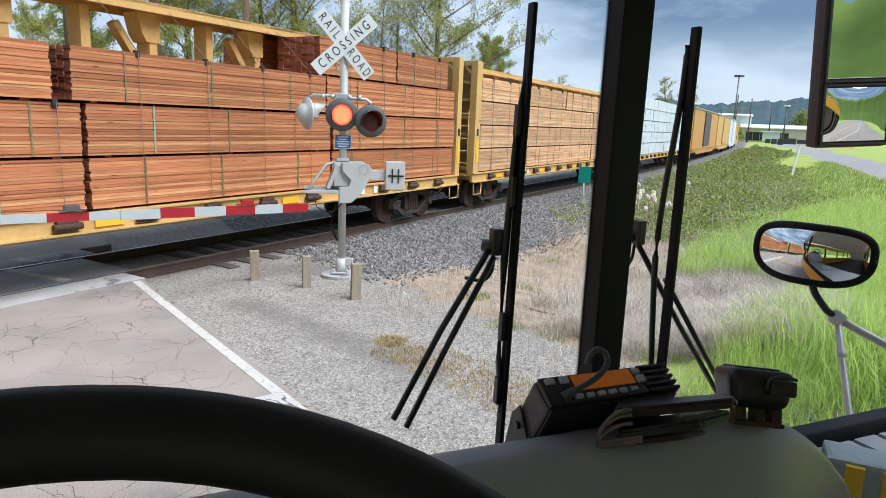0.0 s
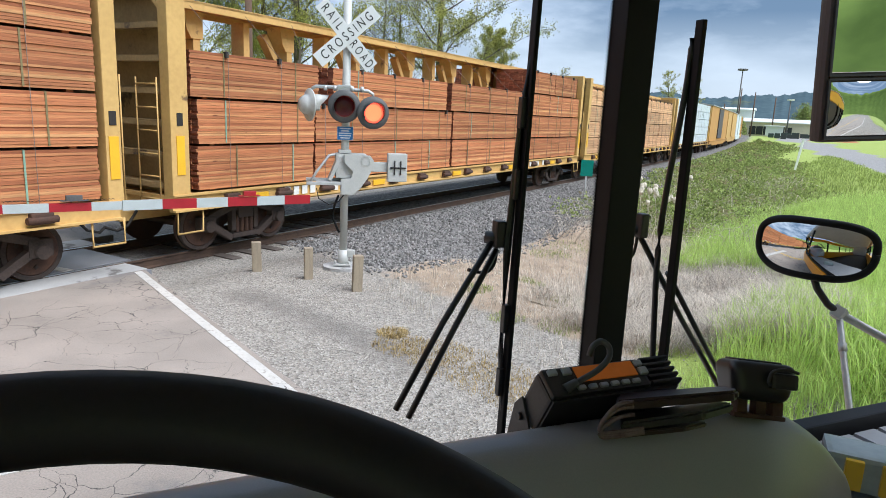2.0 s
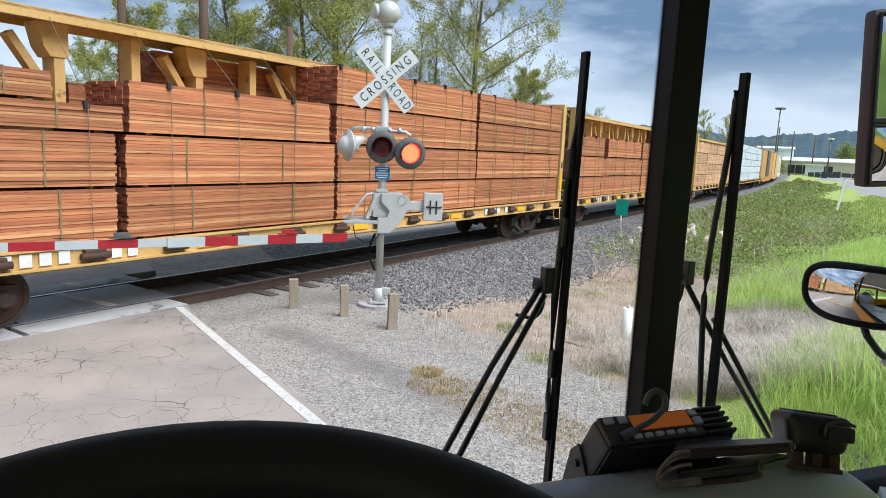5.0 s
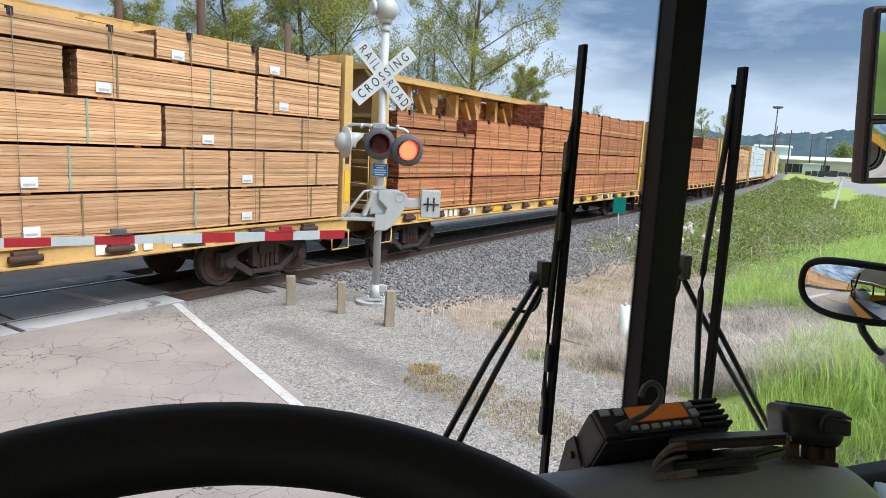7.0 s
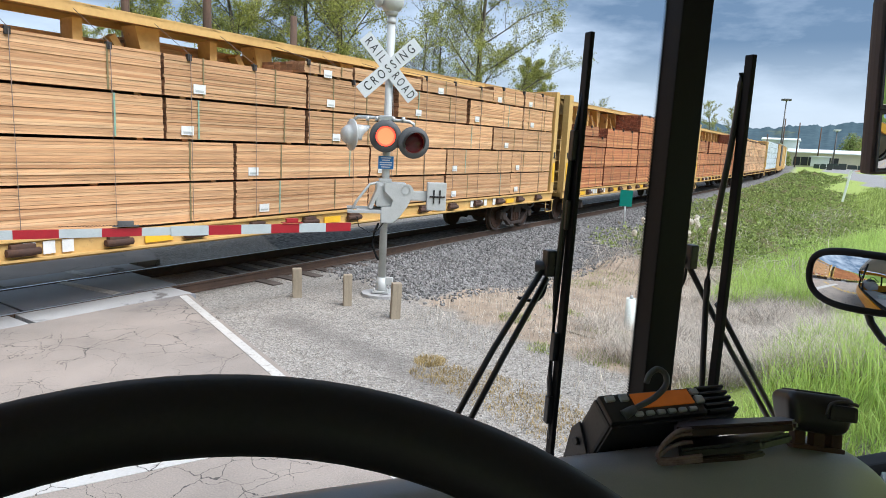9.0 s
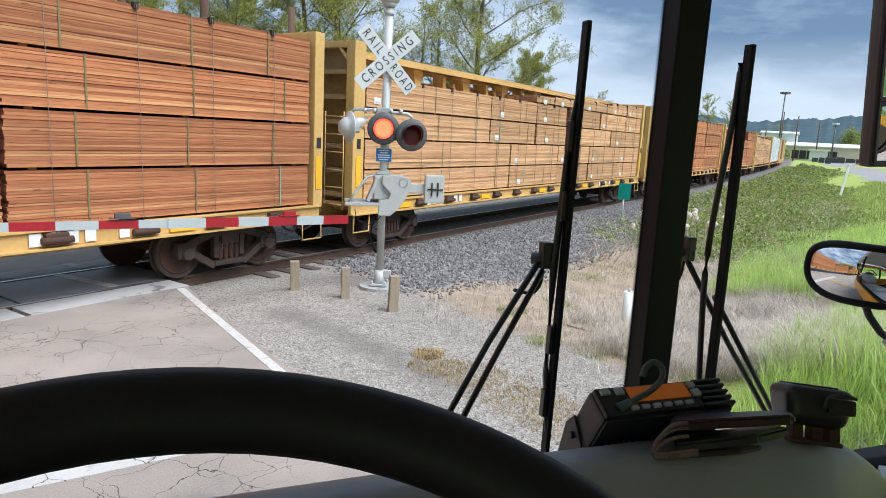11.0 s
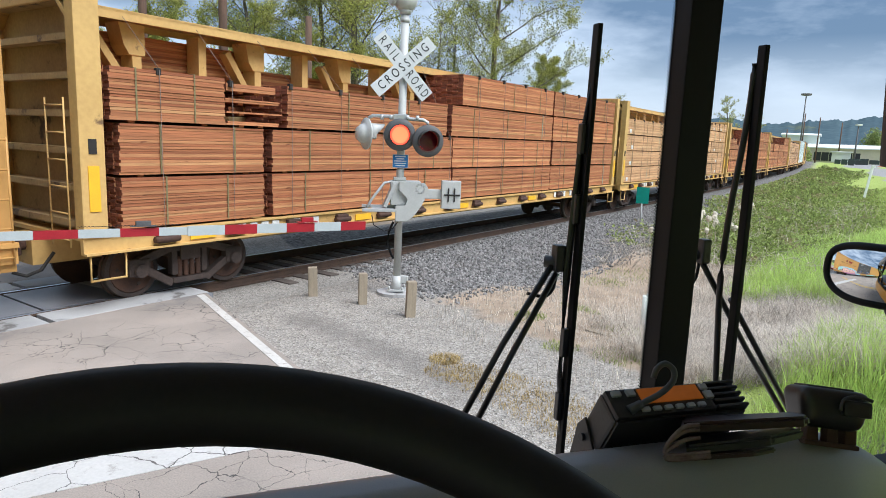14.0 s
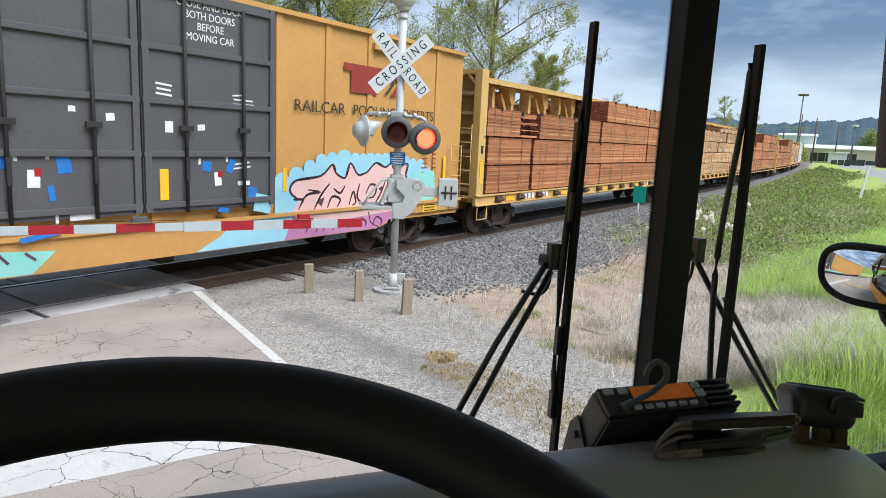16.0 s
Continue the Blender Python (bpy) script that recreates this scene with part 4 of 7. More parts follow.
c4 = centerbeam("yellow centre-beam flatcar with red lumber, top tier over one half", [low, low, [(0.0, 0.10), (0.10, 0.158, 2.66, 0.10), (0.10, 0.163, 2.85, 0.07), (0.10, 0.160, 3.02, 0.10), (0.10, 0.155, 3.20, 0.16), (0.167, 0.43), (0.44, 0.735), (0.737, 1.012)], [(0.462, 0.733), (0.736, 1.012)]], "red_fir", 0.765, 13, far=[(0.0, 0.19, 3.42, 0.66), (0.195, 0.43, 3.42, 0.36)])
place(c4, 4, w0)


# -- leading cars, far down the line
w0 = len(WHEELS)
cw = centerbeam("centre-beam flatcar loaded with white-wrapped lumber", [spread(RG, 5) for _ in range(5)], "wrap", 0.66, 21, wrapped=True, ragged=False)
place(cw, -1, w0)


# -- box cars
M["graffiti_blue"] = mat("pale blue spray paint", (0.25, 0.50, 0.62), (0.33, 0.57, 0.67), 0.5, scale=3, bump=0)
M["graffiti_pink"] = mat("pale pink spray paint", (0.68, 0.40, 0.38), (0.74, 0.50, 0.46), 0.5, scale=2, bump=0)
M["graffiti_purple"] = mat("mauve spray paint", (0.42, 0.16, 0.30), (0.50, 0.24, 0.38), 0.5, scale=2, bump=0)


def boxcar(label, length, body_mat, door_mat, near=True):
    car = thing("boxcar", Matrix.Identity(4), label, "freight car", "freight cars of the train")
    L, W, top = length, 1.45, 4.62
    bm = bmesh.new()
    box(bm, (0, 0, 2.82), (L, 2 * W - 0.11, 3.5))
    part("body", bm, body_mat, car, "ochre painted side walls")
    bm = bmesh.new()
    r = []
    for x in (-L / 2 - 0.03, L / 2 + 0.03):
        r.append([bm.verts.new((x, y, z)) for y, z in ((-W - 0.03, 4.54), (-W - 0.03, 4.62), (0, 4.78), (W + 0.03, 4.62), (W + 0.03, 4.54))])
    for k in range(5):
        bm.faces.new((r[0][k], r[0][(k + 1) % 5], r[1][(k + 1) % 5], r[1][k]))
    bm.faces.new(r[0])
    bm.faces.new(r[1][::-1])
    part("roof", bm, "galv" if not near else "ochre_paint", car)
    bm = bmesh.new()
    box(bm, (0, 0, 0.92), (L, 2 * W - 0.1, 0.34))
    part("centre_sill", bm, body_mat, car)
    for sy in (-1, 1):
        bm = bmesh.new()
        slab_pts = [(-L / 2, 1.12), (L / 2, 1.12), (L / 2, 0.86), (L / 2 - 2.1, 0.86), (L / 2 - 3.2, 0.62), (-L / 2 + 3.2, 0.62), (-L / 2 + 2.1, 0.86), (-L / 2, 0.86)]
        a = [bm.verts.new((x, sy * (W - 0.02), z)) for x, z in slab_pts]
        b = [bm.verts.new((x, sy * (W + 0.015), z)) for x, z in slab_pts]
        bm.faces.new(a)
        bm.faces.new(b[::-1])
        for k in range(8):
            bm.faces.new((a[k], a[(k + 1) % 8], b[(k + 1) % 8], b[k]))
        box(bm, (0, sy * (W + 0.03), 1.10), (L, 0.07, 0.06))
        part("side_sill", bm, body_mat, car)
    for e in (-1, 1):
        truck(car, e * (L / 2 - 1.95))
        bm = bmesh.new()
        tube(bm, (e * (L / 2), 0, 0.86), (e * (L / 2 + 0.42), 0, 0.86), 0.09, None, 10)
        box(bm, (e * (L / 2 + 0.36), 0, 0.86), (0.26, 0.26, 0.3), bevel=0.04)
        part("coupler", bm, "rust", car)
    if not near:
        bm = bmesh.new()
        box(bm, (0, -W - 0.01, 2.85), (4.8, 0.08, 3.1))
        part("door", bm, door_mat, car)
        return car
    rib_x = [x for x in np.arange(-L / 2 + 0.25, L / 2, 1.18) if not (-5.05 < x + 1.6 < 0.2)]
    for x in rib_x:
        bm = bmesh.new()
        box(bm, (x, -1.402, 2.85), (0.15, 0.058, 3.40), bevel=0.012)
        part("side_rib", bm, body_mat, car)
    return car


bc = boxcar("ochre boxcar with black doors and painted graffiti", 20.2, "ochre_paint", "door_black")
CARS.append((bc, -67.15 - 10.1, WHEELS[w0:]))

for idx, (lab, mt, dm) in enumerate((("faded ochre boxcar with black doors", "ochre_paint", "door_black"), ("weathered ochre boxcar with ochre doors", "yellow_paint", "yellow_paint"), ("white boxcar far down the line", "wrap", "wrap"), ("weathered ochre boxcar far down the line", "yellow_paint", "ochre_paint"))):
    w0 = len(WHEELS)
    far_car = boxcar(lab, 20.0, mt, dm, near=False)
    CARS.append((far_car, A1 + (2 + idx) * PITCH, []))


# box car details: its front end is at x = +10.1
def bc_door(x0, x1):
    d = new("door")
    d.parent = bc
    bm = bmesh.new()
    box(bm, ((x0 + x1) / 2, -1.50, 2.92), (x1 - x0, 0.08, 3.22), bevel=0.01)
    part("door_panel", bm, "door_black", d)
    bm = bmesh.new()
    for k in range(5):
        box(bm, ((x0 + x1) / 2, -1.555, 1.42 + k * 0.75), (x1 - x0, 0.06, 0.085), bevel=0.012)
    for x in (x0 + 0.06, x1 - 0.06):
        box(bm, (x, -1.555, 2.92), (0.10, 0.062, 3.2), bevel=0.012)
    part("door_rib", bm, "door_black", d)
    for f in (0.28, 0.72):
        bm = bmesh.new()
        x = x0 + (x1 - x0) * f
        tube(bm, (x, -1.60, 1.3), (x, -1.60, 4.4), 0.028, None, 8)
        box(bm, (x, -1.61, 2.55), (0.22, 0.05, 0.08), bevel=0.01)
        box(bm, (x, -1.61, 1.95), (0.06, 0.05, 0.35), bevel=0.01)
        part("lock_rod", bm, "black_steel", d)
    return d


bc_door(1.70, 4.08)
bc_door(-0.72, 1.66)


def face_pose(x, z, y=-1.436):
    """On the near side wall, reading from the near side."""
    return pose(x, y, z, 90, 0, 0)


def fitted_letters(name, body, size, wide, material, parent, x, z, y, label):
    me = text_mesh(body, size)
    w = max(v.co.x for v in me.vertices) - min(v.co.x for v in me.vertices)
    me.transform(Matrix.Diagonal((wide / w, 1, 1, 1)))
    me.materials.append(M[material])
    ob = new(name, me)
    ob.parent = parent
    ob.matrix_basis = face_pose(x, z, y)
    return tagged(ob, label)


for word, x0, x1 in (("RAILCAR", 4.64, 5.94), ("POOLING", 6.19, 7.49), ("EXPERTS", 7.72, 8.87)):
    fitted_letters("slogan_word", word, 0.30, x1 - x0, "dark_letter", bc, (x0 + x1) / 2, 3.03, -1.437, "dark lettering on the side")


def side_patch(name, pts, y, material, label="", thick=0.004):
    """A flat painted patch on the near side wall, its outline as (x, z)."""
    bm = bmesh.new()
    lo = [bm.verts.new((x, y, z)) for x, z in pts]
    hi = [bm.verts.new((x, y + thick, z)) for x, z in pts]
    bm.faces.new(lo)
    for k in range(len(pts)):
        bm.faces.new((lo[k], lo[(k + 1) % len(pts)], hi[(k + 1) % len(pts)], hi[k]))
    bm.normal_update()
    bmesh.ops.triangulate(bm, faces=[f for f in bm.faces if len(f.verts) > 4])
    return part(name, bm, material, bc, label)


side_patch("maroon_mark", [(5.90, 3.92), (7.22, 3.92), (7.14, 3.78), (6.90, 3.78), (6.90, 3.38), (6.10, 3.38), (6.10, 3.78), (5.90, 3.78)], -1.437, "red_letter", "maroon painted mark")
side_patch("maroon_mark", [(7.30, 3.92), (7.48, 3.92), (7.76, 3.65), (7.48, 3.38), (7.30, 3.38), (7.57, 3.65)], -1.437, "red_letter", "maroon painted chevron")
side_patch("dark_mark", [(7.12, 3.90), (7.20, 3.90), (7.44, 3.65), (7.20, 3.40), (7.12, 3.40), (7.36, 3.65)], -1.437, "dark_letter", "dark painted chevron")
fitted_letters("door_notice", "CLOSE AND LOCK\nBOTH DOORS\nBEFORE\nMOVING CAR", 0.155, 1.15, "white_paint", bc, 2.85, 4.12, -1.545, "white stencilled notice")


def plate(name, x, z, w, h, material, y=-1.436, label="", turn=0.0):
    bm = bmesh.new()
    box(bm, (x, y, z), (w, 0.006, h), pose(0, 0, 0, 0, turn, 0))
    return part(name, bm, material, bc, label)


def puffs(x0, x1, z, rg, lo, hi):
    """The scalloped upper edge of a sprayed cloud, from x0 to x1; z gives its height at x."""
    pts, x = [], x0
    while x < x1:
        r_ = rg.uniform(lo, hi)
        for a in range(165, 0, -25):
            pts.append((x + r_ + r_ * math.cos(radians(a)), z(x + r_) + r_ * 0.75 * math.sin(radians(a))))
        x += 2.02 * r_
    return pts


rg = random.Random(19)
M["graffiti_line"] = mat("dark purple spray line", (0.075, 0.03, 0.05), (0.11, 0.05, 0.075), 0.6, bump=0)
M["graffiti_teal"] = mat("pale green spray paint", (0.22, 0.55, 0.48), (0.30, 0.60, 0.55), 0.5, scale=3, bump=0)
top_of = lambda x: 1.72 + 0.40 * smooth(4.3, 5.6, x) - 0.16 * smooth(7.4, 8.6, x) - 0.30 * smooth(8.5, 9.0, x)
side_patch("graffiti_cloud", [(4.20, 1.13)] + puffs(4.20, 8.85, top_of, rg, 0.09, 0.20) + [(9.10, 1.30), (9.02, 1.13)], -1.4365, "graffiti_blue", "pale blue spray painted cloud")
side_patch("graffiti_cloud", [(8.05, 1.13), (8.05, 1.45)] + puffs(8.12, 8.80, lambda x: 1.72, rg, 0.08, 0.15) + [(9.06, 1.28), (9.00, 1.13)], -1.4395, "graffiti_teal", "pale green spray painted cloud edge")
TAG = [(4.62, 1.13), (4.78, 1.30), (4.55, 1.44), (4.68, 1.60), (5.30, 1.66), (5.62, 1.84), (5.72, 1.70), (5.98, 1.62), (6.12, 1.86), (6.36, 1.66), (6.62, 1.70), (6.90, 1.86), (7.20, 1.78), (7.42, 1.86), (7.52, 1.74), (7.98, 1.84), (7.92, 1.62), (8.18, 1.42), (8.22, 1.13)]
TAG = [(x, 1.13 + (z - 1.13) * 1.2) for x, z in TAG]
side_patch("graffiti_tag", TAG, -1.4415, "graffiti_pink", "pink spray painted letters")


def stroke(pts, r_=0.020, y=-1.4445):
    """A sprayed line, thin at its ends, lying flat on the wall."""
    bm = bmesh.new()
    way = bent([(x, 0, z) for x, z in pts], 4)
    left, right = [], []
    for k, p in enumerate(way):
        d = way[min(k + 1, len(way) - 1)] - way[max(k - 1, 0)]
        u = Vector((-d.z, 0, d.x)).normalized() * r_ * (0.45 + 0.55 * math.sin(math.pi * k / (len(way) - 1)))
        left.append(bm.verts.new((p.x + u.x, y, p.z + u.z)))
        right.append(bm.verts.new((p.x - u.x, y, p.z - u.z)))
    for k in range(len(way) - 1):
        bm.faces.new((left[k], left[k + 1], right[k + 1], right[k]))
    bmesh.ops.solidify(bm, geom=bm.faces[:], thickness=0.002)
    part("graffiti_stroke", bm, "graffiti_line", bc)


for k in range(1, len(TAG) - 3, 2):
    stroke(TAG[k:k + 3] + [TAG[k + 3]], 0.022)
for pts in ([(4.75, 1.16), (4.95, 1.42), (5.30, 1.46), (4.98, 1.52)], [(5.15, 1.14), (5.32, 1.40), (5.55, 1.62)], [(5.50, 1.15), (5.62, 1.36), (5.85, 1.30), (5.76, 1.15)], [(5.66, 1.52), (5.84, 1.42), (5.98, 1.56)],
            [(6.10, 1.16), (6.22, 1.44), (6.30, 1.22), (6.20, 1.16)], [(6.42, 1.60), (6.34, 1.32), (6.55, 1.15)], [(6.60, 1.36), (6.74, 1.56), (6.94, 1.50), (6.84, 1.30), (6.62, 1.30)], [(6.90, 1.16), (7.06, 1.34), (7.22, 1.62)],
            [(7.16, 1.20), (7.34, 1.46), (7.50, 1.30), (7.40, 1.16)], [(7.62, 1.66), (7.56, 1.36), (7.74, 1.16)], [(7.78, 1.30), (7.96, 1.50), (8.08, 1.32), (7.92, 1.18)], [(4.62, 1.36), (4.86, 1.34), (4.80, 1.26)]):
    stroke(pts, 0.024)
for pts in ([(5.20, 1.30), (5.42, 1.36), (5.34, 1.18)], [(7.00, 1.46), (7.12, 1.52), (7.10, 1.40)], [(7.66, 1.28), (7.76, 1.38), (7.78, 1.22)]):
    side_patch("graffiti_fill", pts, -1.4445, "graffiti_line")
# colour sprayed over the sill
side_patch("sill_paint", [(4.40, 0.63), (6.86, 0.63), (7.90, 0.875), (8.20, 0.875), (8.20, 1.06), (4.60, 1.06)], -1.4685, "graffiti_purple", "mauve colour sprayed on the side sill")
side_patch("sill_paint", [(4.75, 0.94), (6.00, 0.90), (7.60, 0.97), (8.05, 1.06), (4.62, 1.06)], -1.4715, "graffiti_pink", "pink colour sprayed on the side sill")
side_patch("sill_paint", [(2.60, 0.63), (4.40, 0.63), (4.60, 1.06), (3.30, 1.06), (3.05, 0.84)], -1.4685, "graffiti_blue", "pale blue colour sprayed on the side sill")
side_patch("sill_paint", [(-3.6, 0.70), (0.2, 0.63), (0.5, 0.90), (-1.2, 1.04), (-3.4, 0.98)], -1.4685, "graffiti_teal", "pale green colour sprayed on the side sill")
for x in (4.9, 5.35, 5.8, 6.3, 6.8):
    stroke([(x, 0.70), (x + 0.12, 0.88), (x + 0.30, 0.80), (x + 0.26, 0.70)], 0.016, -1.4745)
for k in range(10):
    plate("sill_scribble", -2.6 + k * 0.31, 0.86, 0.16, 0.03, "graffiti_line", -1.474, "", rg.uniform(-60, 60))
plate("yellow_notice", 8.83, 0.96, 0.55, 0.20, "safety_yellow", -1.476, "yellow notice plate")
for k in range(3):
    plate("text_bar", 8.83, 1.02 - k * 0.06, 0.42, 0.022, "dark_letter", -1.481)
for i in range(8):
    for x, w in ((8.62, 0.26), (8.98, 0.16)):
        plate("text_bar", x, 2.30 - i * 0.105, w * (0.7 + 0.3 * ((i * 5) % 3) / 2), 0.028, "red_letter", -1.436)
plate("yellow_strip", 9.42, 1.82, 0.11, 0.66, "safety_yellow", -1.438, "yellow reflective strip")
plate("yellow_strip", 4.42, 1.72, 0.09, 0.42, "safety_yellow", -1.443, "yellow reflective strip")
plate("yellow_strip", 7.62, 1.55, 0.07, 0.40, "safety_yellow", -1.443, "yellow reflective strip")
plate("data_plate", 8.05, 1.32, 0.32, 0.20, "sign_black", -1.441, "small black data plate")
bm = bmesh.new()
for k in range(5):
    tube(bm, (9.60, -1.50, 0.95 + k * 0.36), (10.04, -1.50, 0.95 + k * 0.36), 0.013, None, 6)
for x in (9.60, 10.04):
    tube(bm, (x, -1.50, 0.85), (x, -1.50, 2.42), 0.013, None, 6)
part("ladder", bm, "ochre_paint", bc)
bm = bmesh.new()
box(bm, (7.05, -1.47, 4.32), (0.72, 0.10, 0.12), bevel=0.01)
part("vent_box", bm, "ochre_paint", bc)
# door decals
rg = random.Random(23)
for x, z, w, h in ((2.05, 3.16, 0.34, 0.03), (2.05, 3.09, 0.3, 0.03), (2.05, 3.02, 0.34, 0.03), (3.35, 3.10, 0.30, 0.025), (3.45, 3.03, 0.50, 0.025), (3.45, 2.96, 0.55, 0.025), (2.12, 2.56, 0.17, 0.26), (2.66, 2.57, 0.17, 0.09), (1.25, 2.66, 0.16, 0.10), (0.75, 2.74, 0.12, 0.12), (2.95, 1.78, 0.17, 0.34), (3.45, 1.70, 0.32, 0.11), (3.4, 2.02, 0.45, 0.025), (3.4, 1.95, 0.5, 0.025), (0.25, 1.85, 0.2, 0.36), (0.85, 1.33, 0.50, 0.13), (0.5, 1.35, 0.05, 0.26), (2.62, 2.06, 0.05, 0.16), (3.12, 2.10, 0.05, 0.16), (0.05, 2.12, 0.06, 0.16), (0.42, 2.14, 0.06, 0.16), (1.62, 2.6, 0.08, 0.15), (-0.3, 1.6, 0.3, 0.2)):
    plate("white_stencil", x, z, w * 0.75, h * (0.62 if h > 0.1 else 1), "white_paint", -1.5415, "", rg.uniform(-6, 6))
M["graffiti_navy"] = mat("strong blue spray paint", (0.02, 0.13, 0.42), (0.03, 0.18, 0.5), 0.5, bump=0)
for x, z, w, h in ((2.75, 1.98, 0.16, 0.16), (3.2, 1.98, 0.12, 0.22), (0.62, 2.02, 0.18, 0.22), (-0.1, 2.06, 0.22, 0.16), (0.45, 1.66, 0.08, 0.2), (3.62, 1.5, 0.18, 0.26), (3.05, 1.28, 0.2, 0.08), (0.3, 1.12, 0.5, 0.07)):
    plate("blue_smear", x, z, w, h, "graffiti_navy", -1.5425, "", rg.uniform(-25, 25))
plate("red_decal", 2.99, 1.86, 0.08, 0.10, "gate_red", -1.5475)
plate("red_decal", 0.30, 1.93, 0.08, 0.10, "gate_red", -1.5475)
plate("yellow_strip", 2.02, 1.72, 0.14, 0.46, "safety_yellow", -1.5455, "yellow reflective strip")
plate("graffiti_patch", 3.85, 1.34, 0.36, 0.3, "graffiti_blue", -1.5435, "", 12)


# ---- crossing signal ----
MX, MY = -1.62, 10.66
sig = thing("crossing_signal", pose(MX, MY, 0), "railroad crossing signal mast with crossbuck, flashing lamps and lowered gate", "crossing signal")
FACE = 12.0   # the turn of the signal's face: it looks back down the road


bm = bmesh.new()
tube(bm, (0, 0, 0.22), (0.02, 0, 4.55), 0.064, None, 20)
tube(bm, (0.02, 0, 4.40), (0.02, 0, 4.46), 0.075, None, 20)
part("mast", bm, "alu_paint", sig, "pale grey steel mast")
bm = bmesh.new()
slab(bm, [(0.34 * math.cos(a * 0.5236), 0.30 * math.sin(a * 0.5236)) for a in range(12)], -0.10, 0.03)
part("footing", bm, "concrete", sig)
bm = bmesh.new()
tube(bm, (0, 0, 0.03), (0, 0, 0.30), 0.095, 0.085, 16)
box(bm, (0, 0, 0.06), (0.28, 0.28, 0.03), bevel=0.005)
box(bm, (0.13, 0, 0.24), (0.12, 0.10, 0.12), bevel=0.01)
for a in (-1, 1):
    for b in (-1, 1):
        tube(bm, (a * 0.11, b * 0.11, 0.07), (a * 0.11, b * 0.11, 0.13), 0.016, None, 8)
part("base_casting", bm, "alu_paint", sig)
bm = bmesh.new()
r = bmesh.ops.create_uvsphere(bm, u_segments=24, v_segments=14, radius=0.19)
bmesh.ops.transform(bm, matrix=Matrix.Translation((0.02, 0, 4.74)), verts=r["verts"])
for f in bm.faces:
    f.smooth = True
tube(bm, (0.02, 0, 4.52), (0.02, 0, 4.60), 0.085, 0.11, 18)
tube(bm, (-0.16, -0.10, 4.74), (-0.20, -0.13, 4.74), 0.12, 0.09, 18)
part("bell", bm, "alu_paint", sig, "pale grey bell housing")


# crossbuck
buck = new("crossbuck")
buck.parent = sig
buck.matrix_basis = pose(0.03, -0.12, 3.71, 90, 0, FACE + 10)
for turn, words, zz in ((-48, "RAIL ROAD", 0.0), (42, "CROSSING", 0.012)):
    bm = bmesh.new()
    box(bm, (0, 0, zz), (1.22, 0.228, 0.008), pose(0, 0, 0, 0, 0, turn), bevel=0.002)
    part("blade", bm, "sign_white", buck, "white sign blade")
    if words == "CROSSING":
        letters("lettering", "C R O S S I N G", 0.205, "sign_black", buck, pose(0, 0, zz + 0.005, 0, 0, turn) @ pose(0, 0, 0), "black lettering", 0.74)
    else:
        letters("lettering", "R A I L", 0.205, "sign_black", buck, pose(0, 0, zz + 0.005, 0, 0, turn) @ pose(-0.35, 0, 0), "black lettering", 0.70)
        letters("lettering", "R O A D", 0.205, "sign_black", buck, pose(0, 0, zz + 0.005, 0, 0, turn) @ pose(0.35, 0, 0), "black lettering", 0.62)

# cross arm and lamps
bm = bmesh.new()
sweep(bm, [(-0.52, -0.10, 2.89), (-0.45, -0.10, 2.93), (-0.1, -0.09, 2.93), (0.15, -0.09, 2.90), (0.38, -0.1, 2.89), (0.45, -0.1, 2.85), (0.45, -0.1, 2.80)], 0.028, 10)
for x in (-0.3, -0.15, 0.12, 0.28):
    tube(bm, (x - 0.025, -0.095, 2.915), (x + 0.025, -0.095, 2.915), 0.042, None, 10)
box(bm, (0, -0.06, 2.92), (0.22, 0.14, 0.10), bevel=0.02)
part("lamp_arm", bm, "galv", sig, "galvanised lamp arm")


LENSES = []


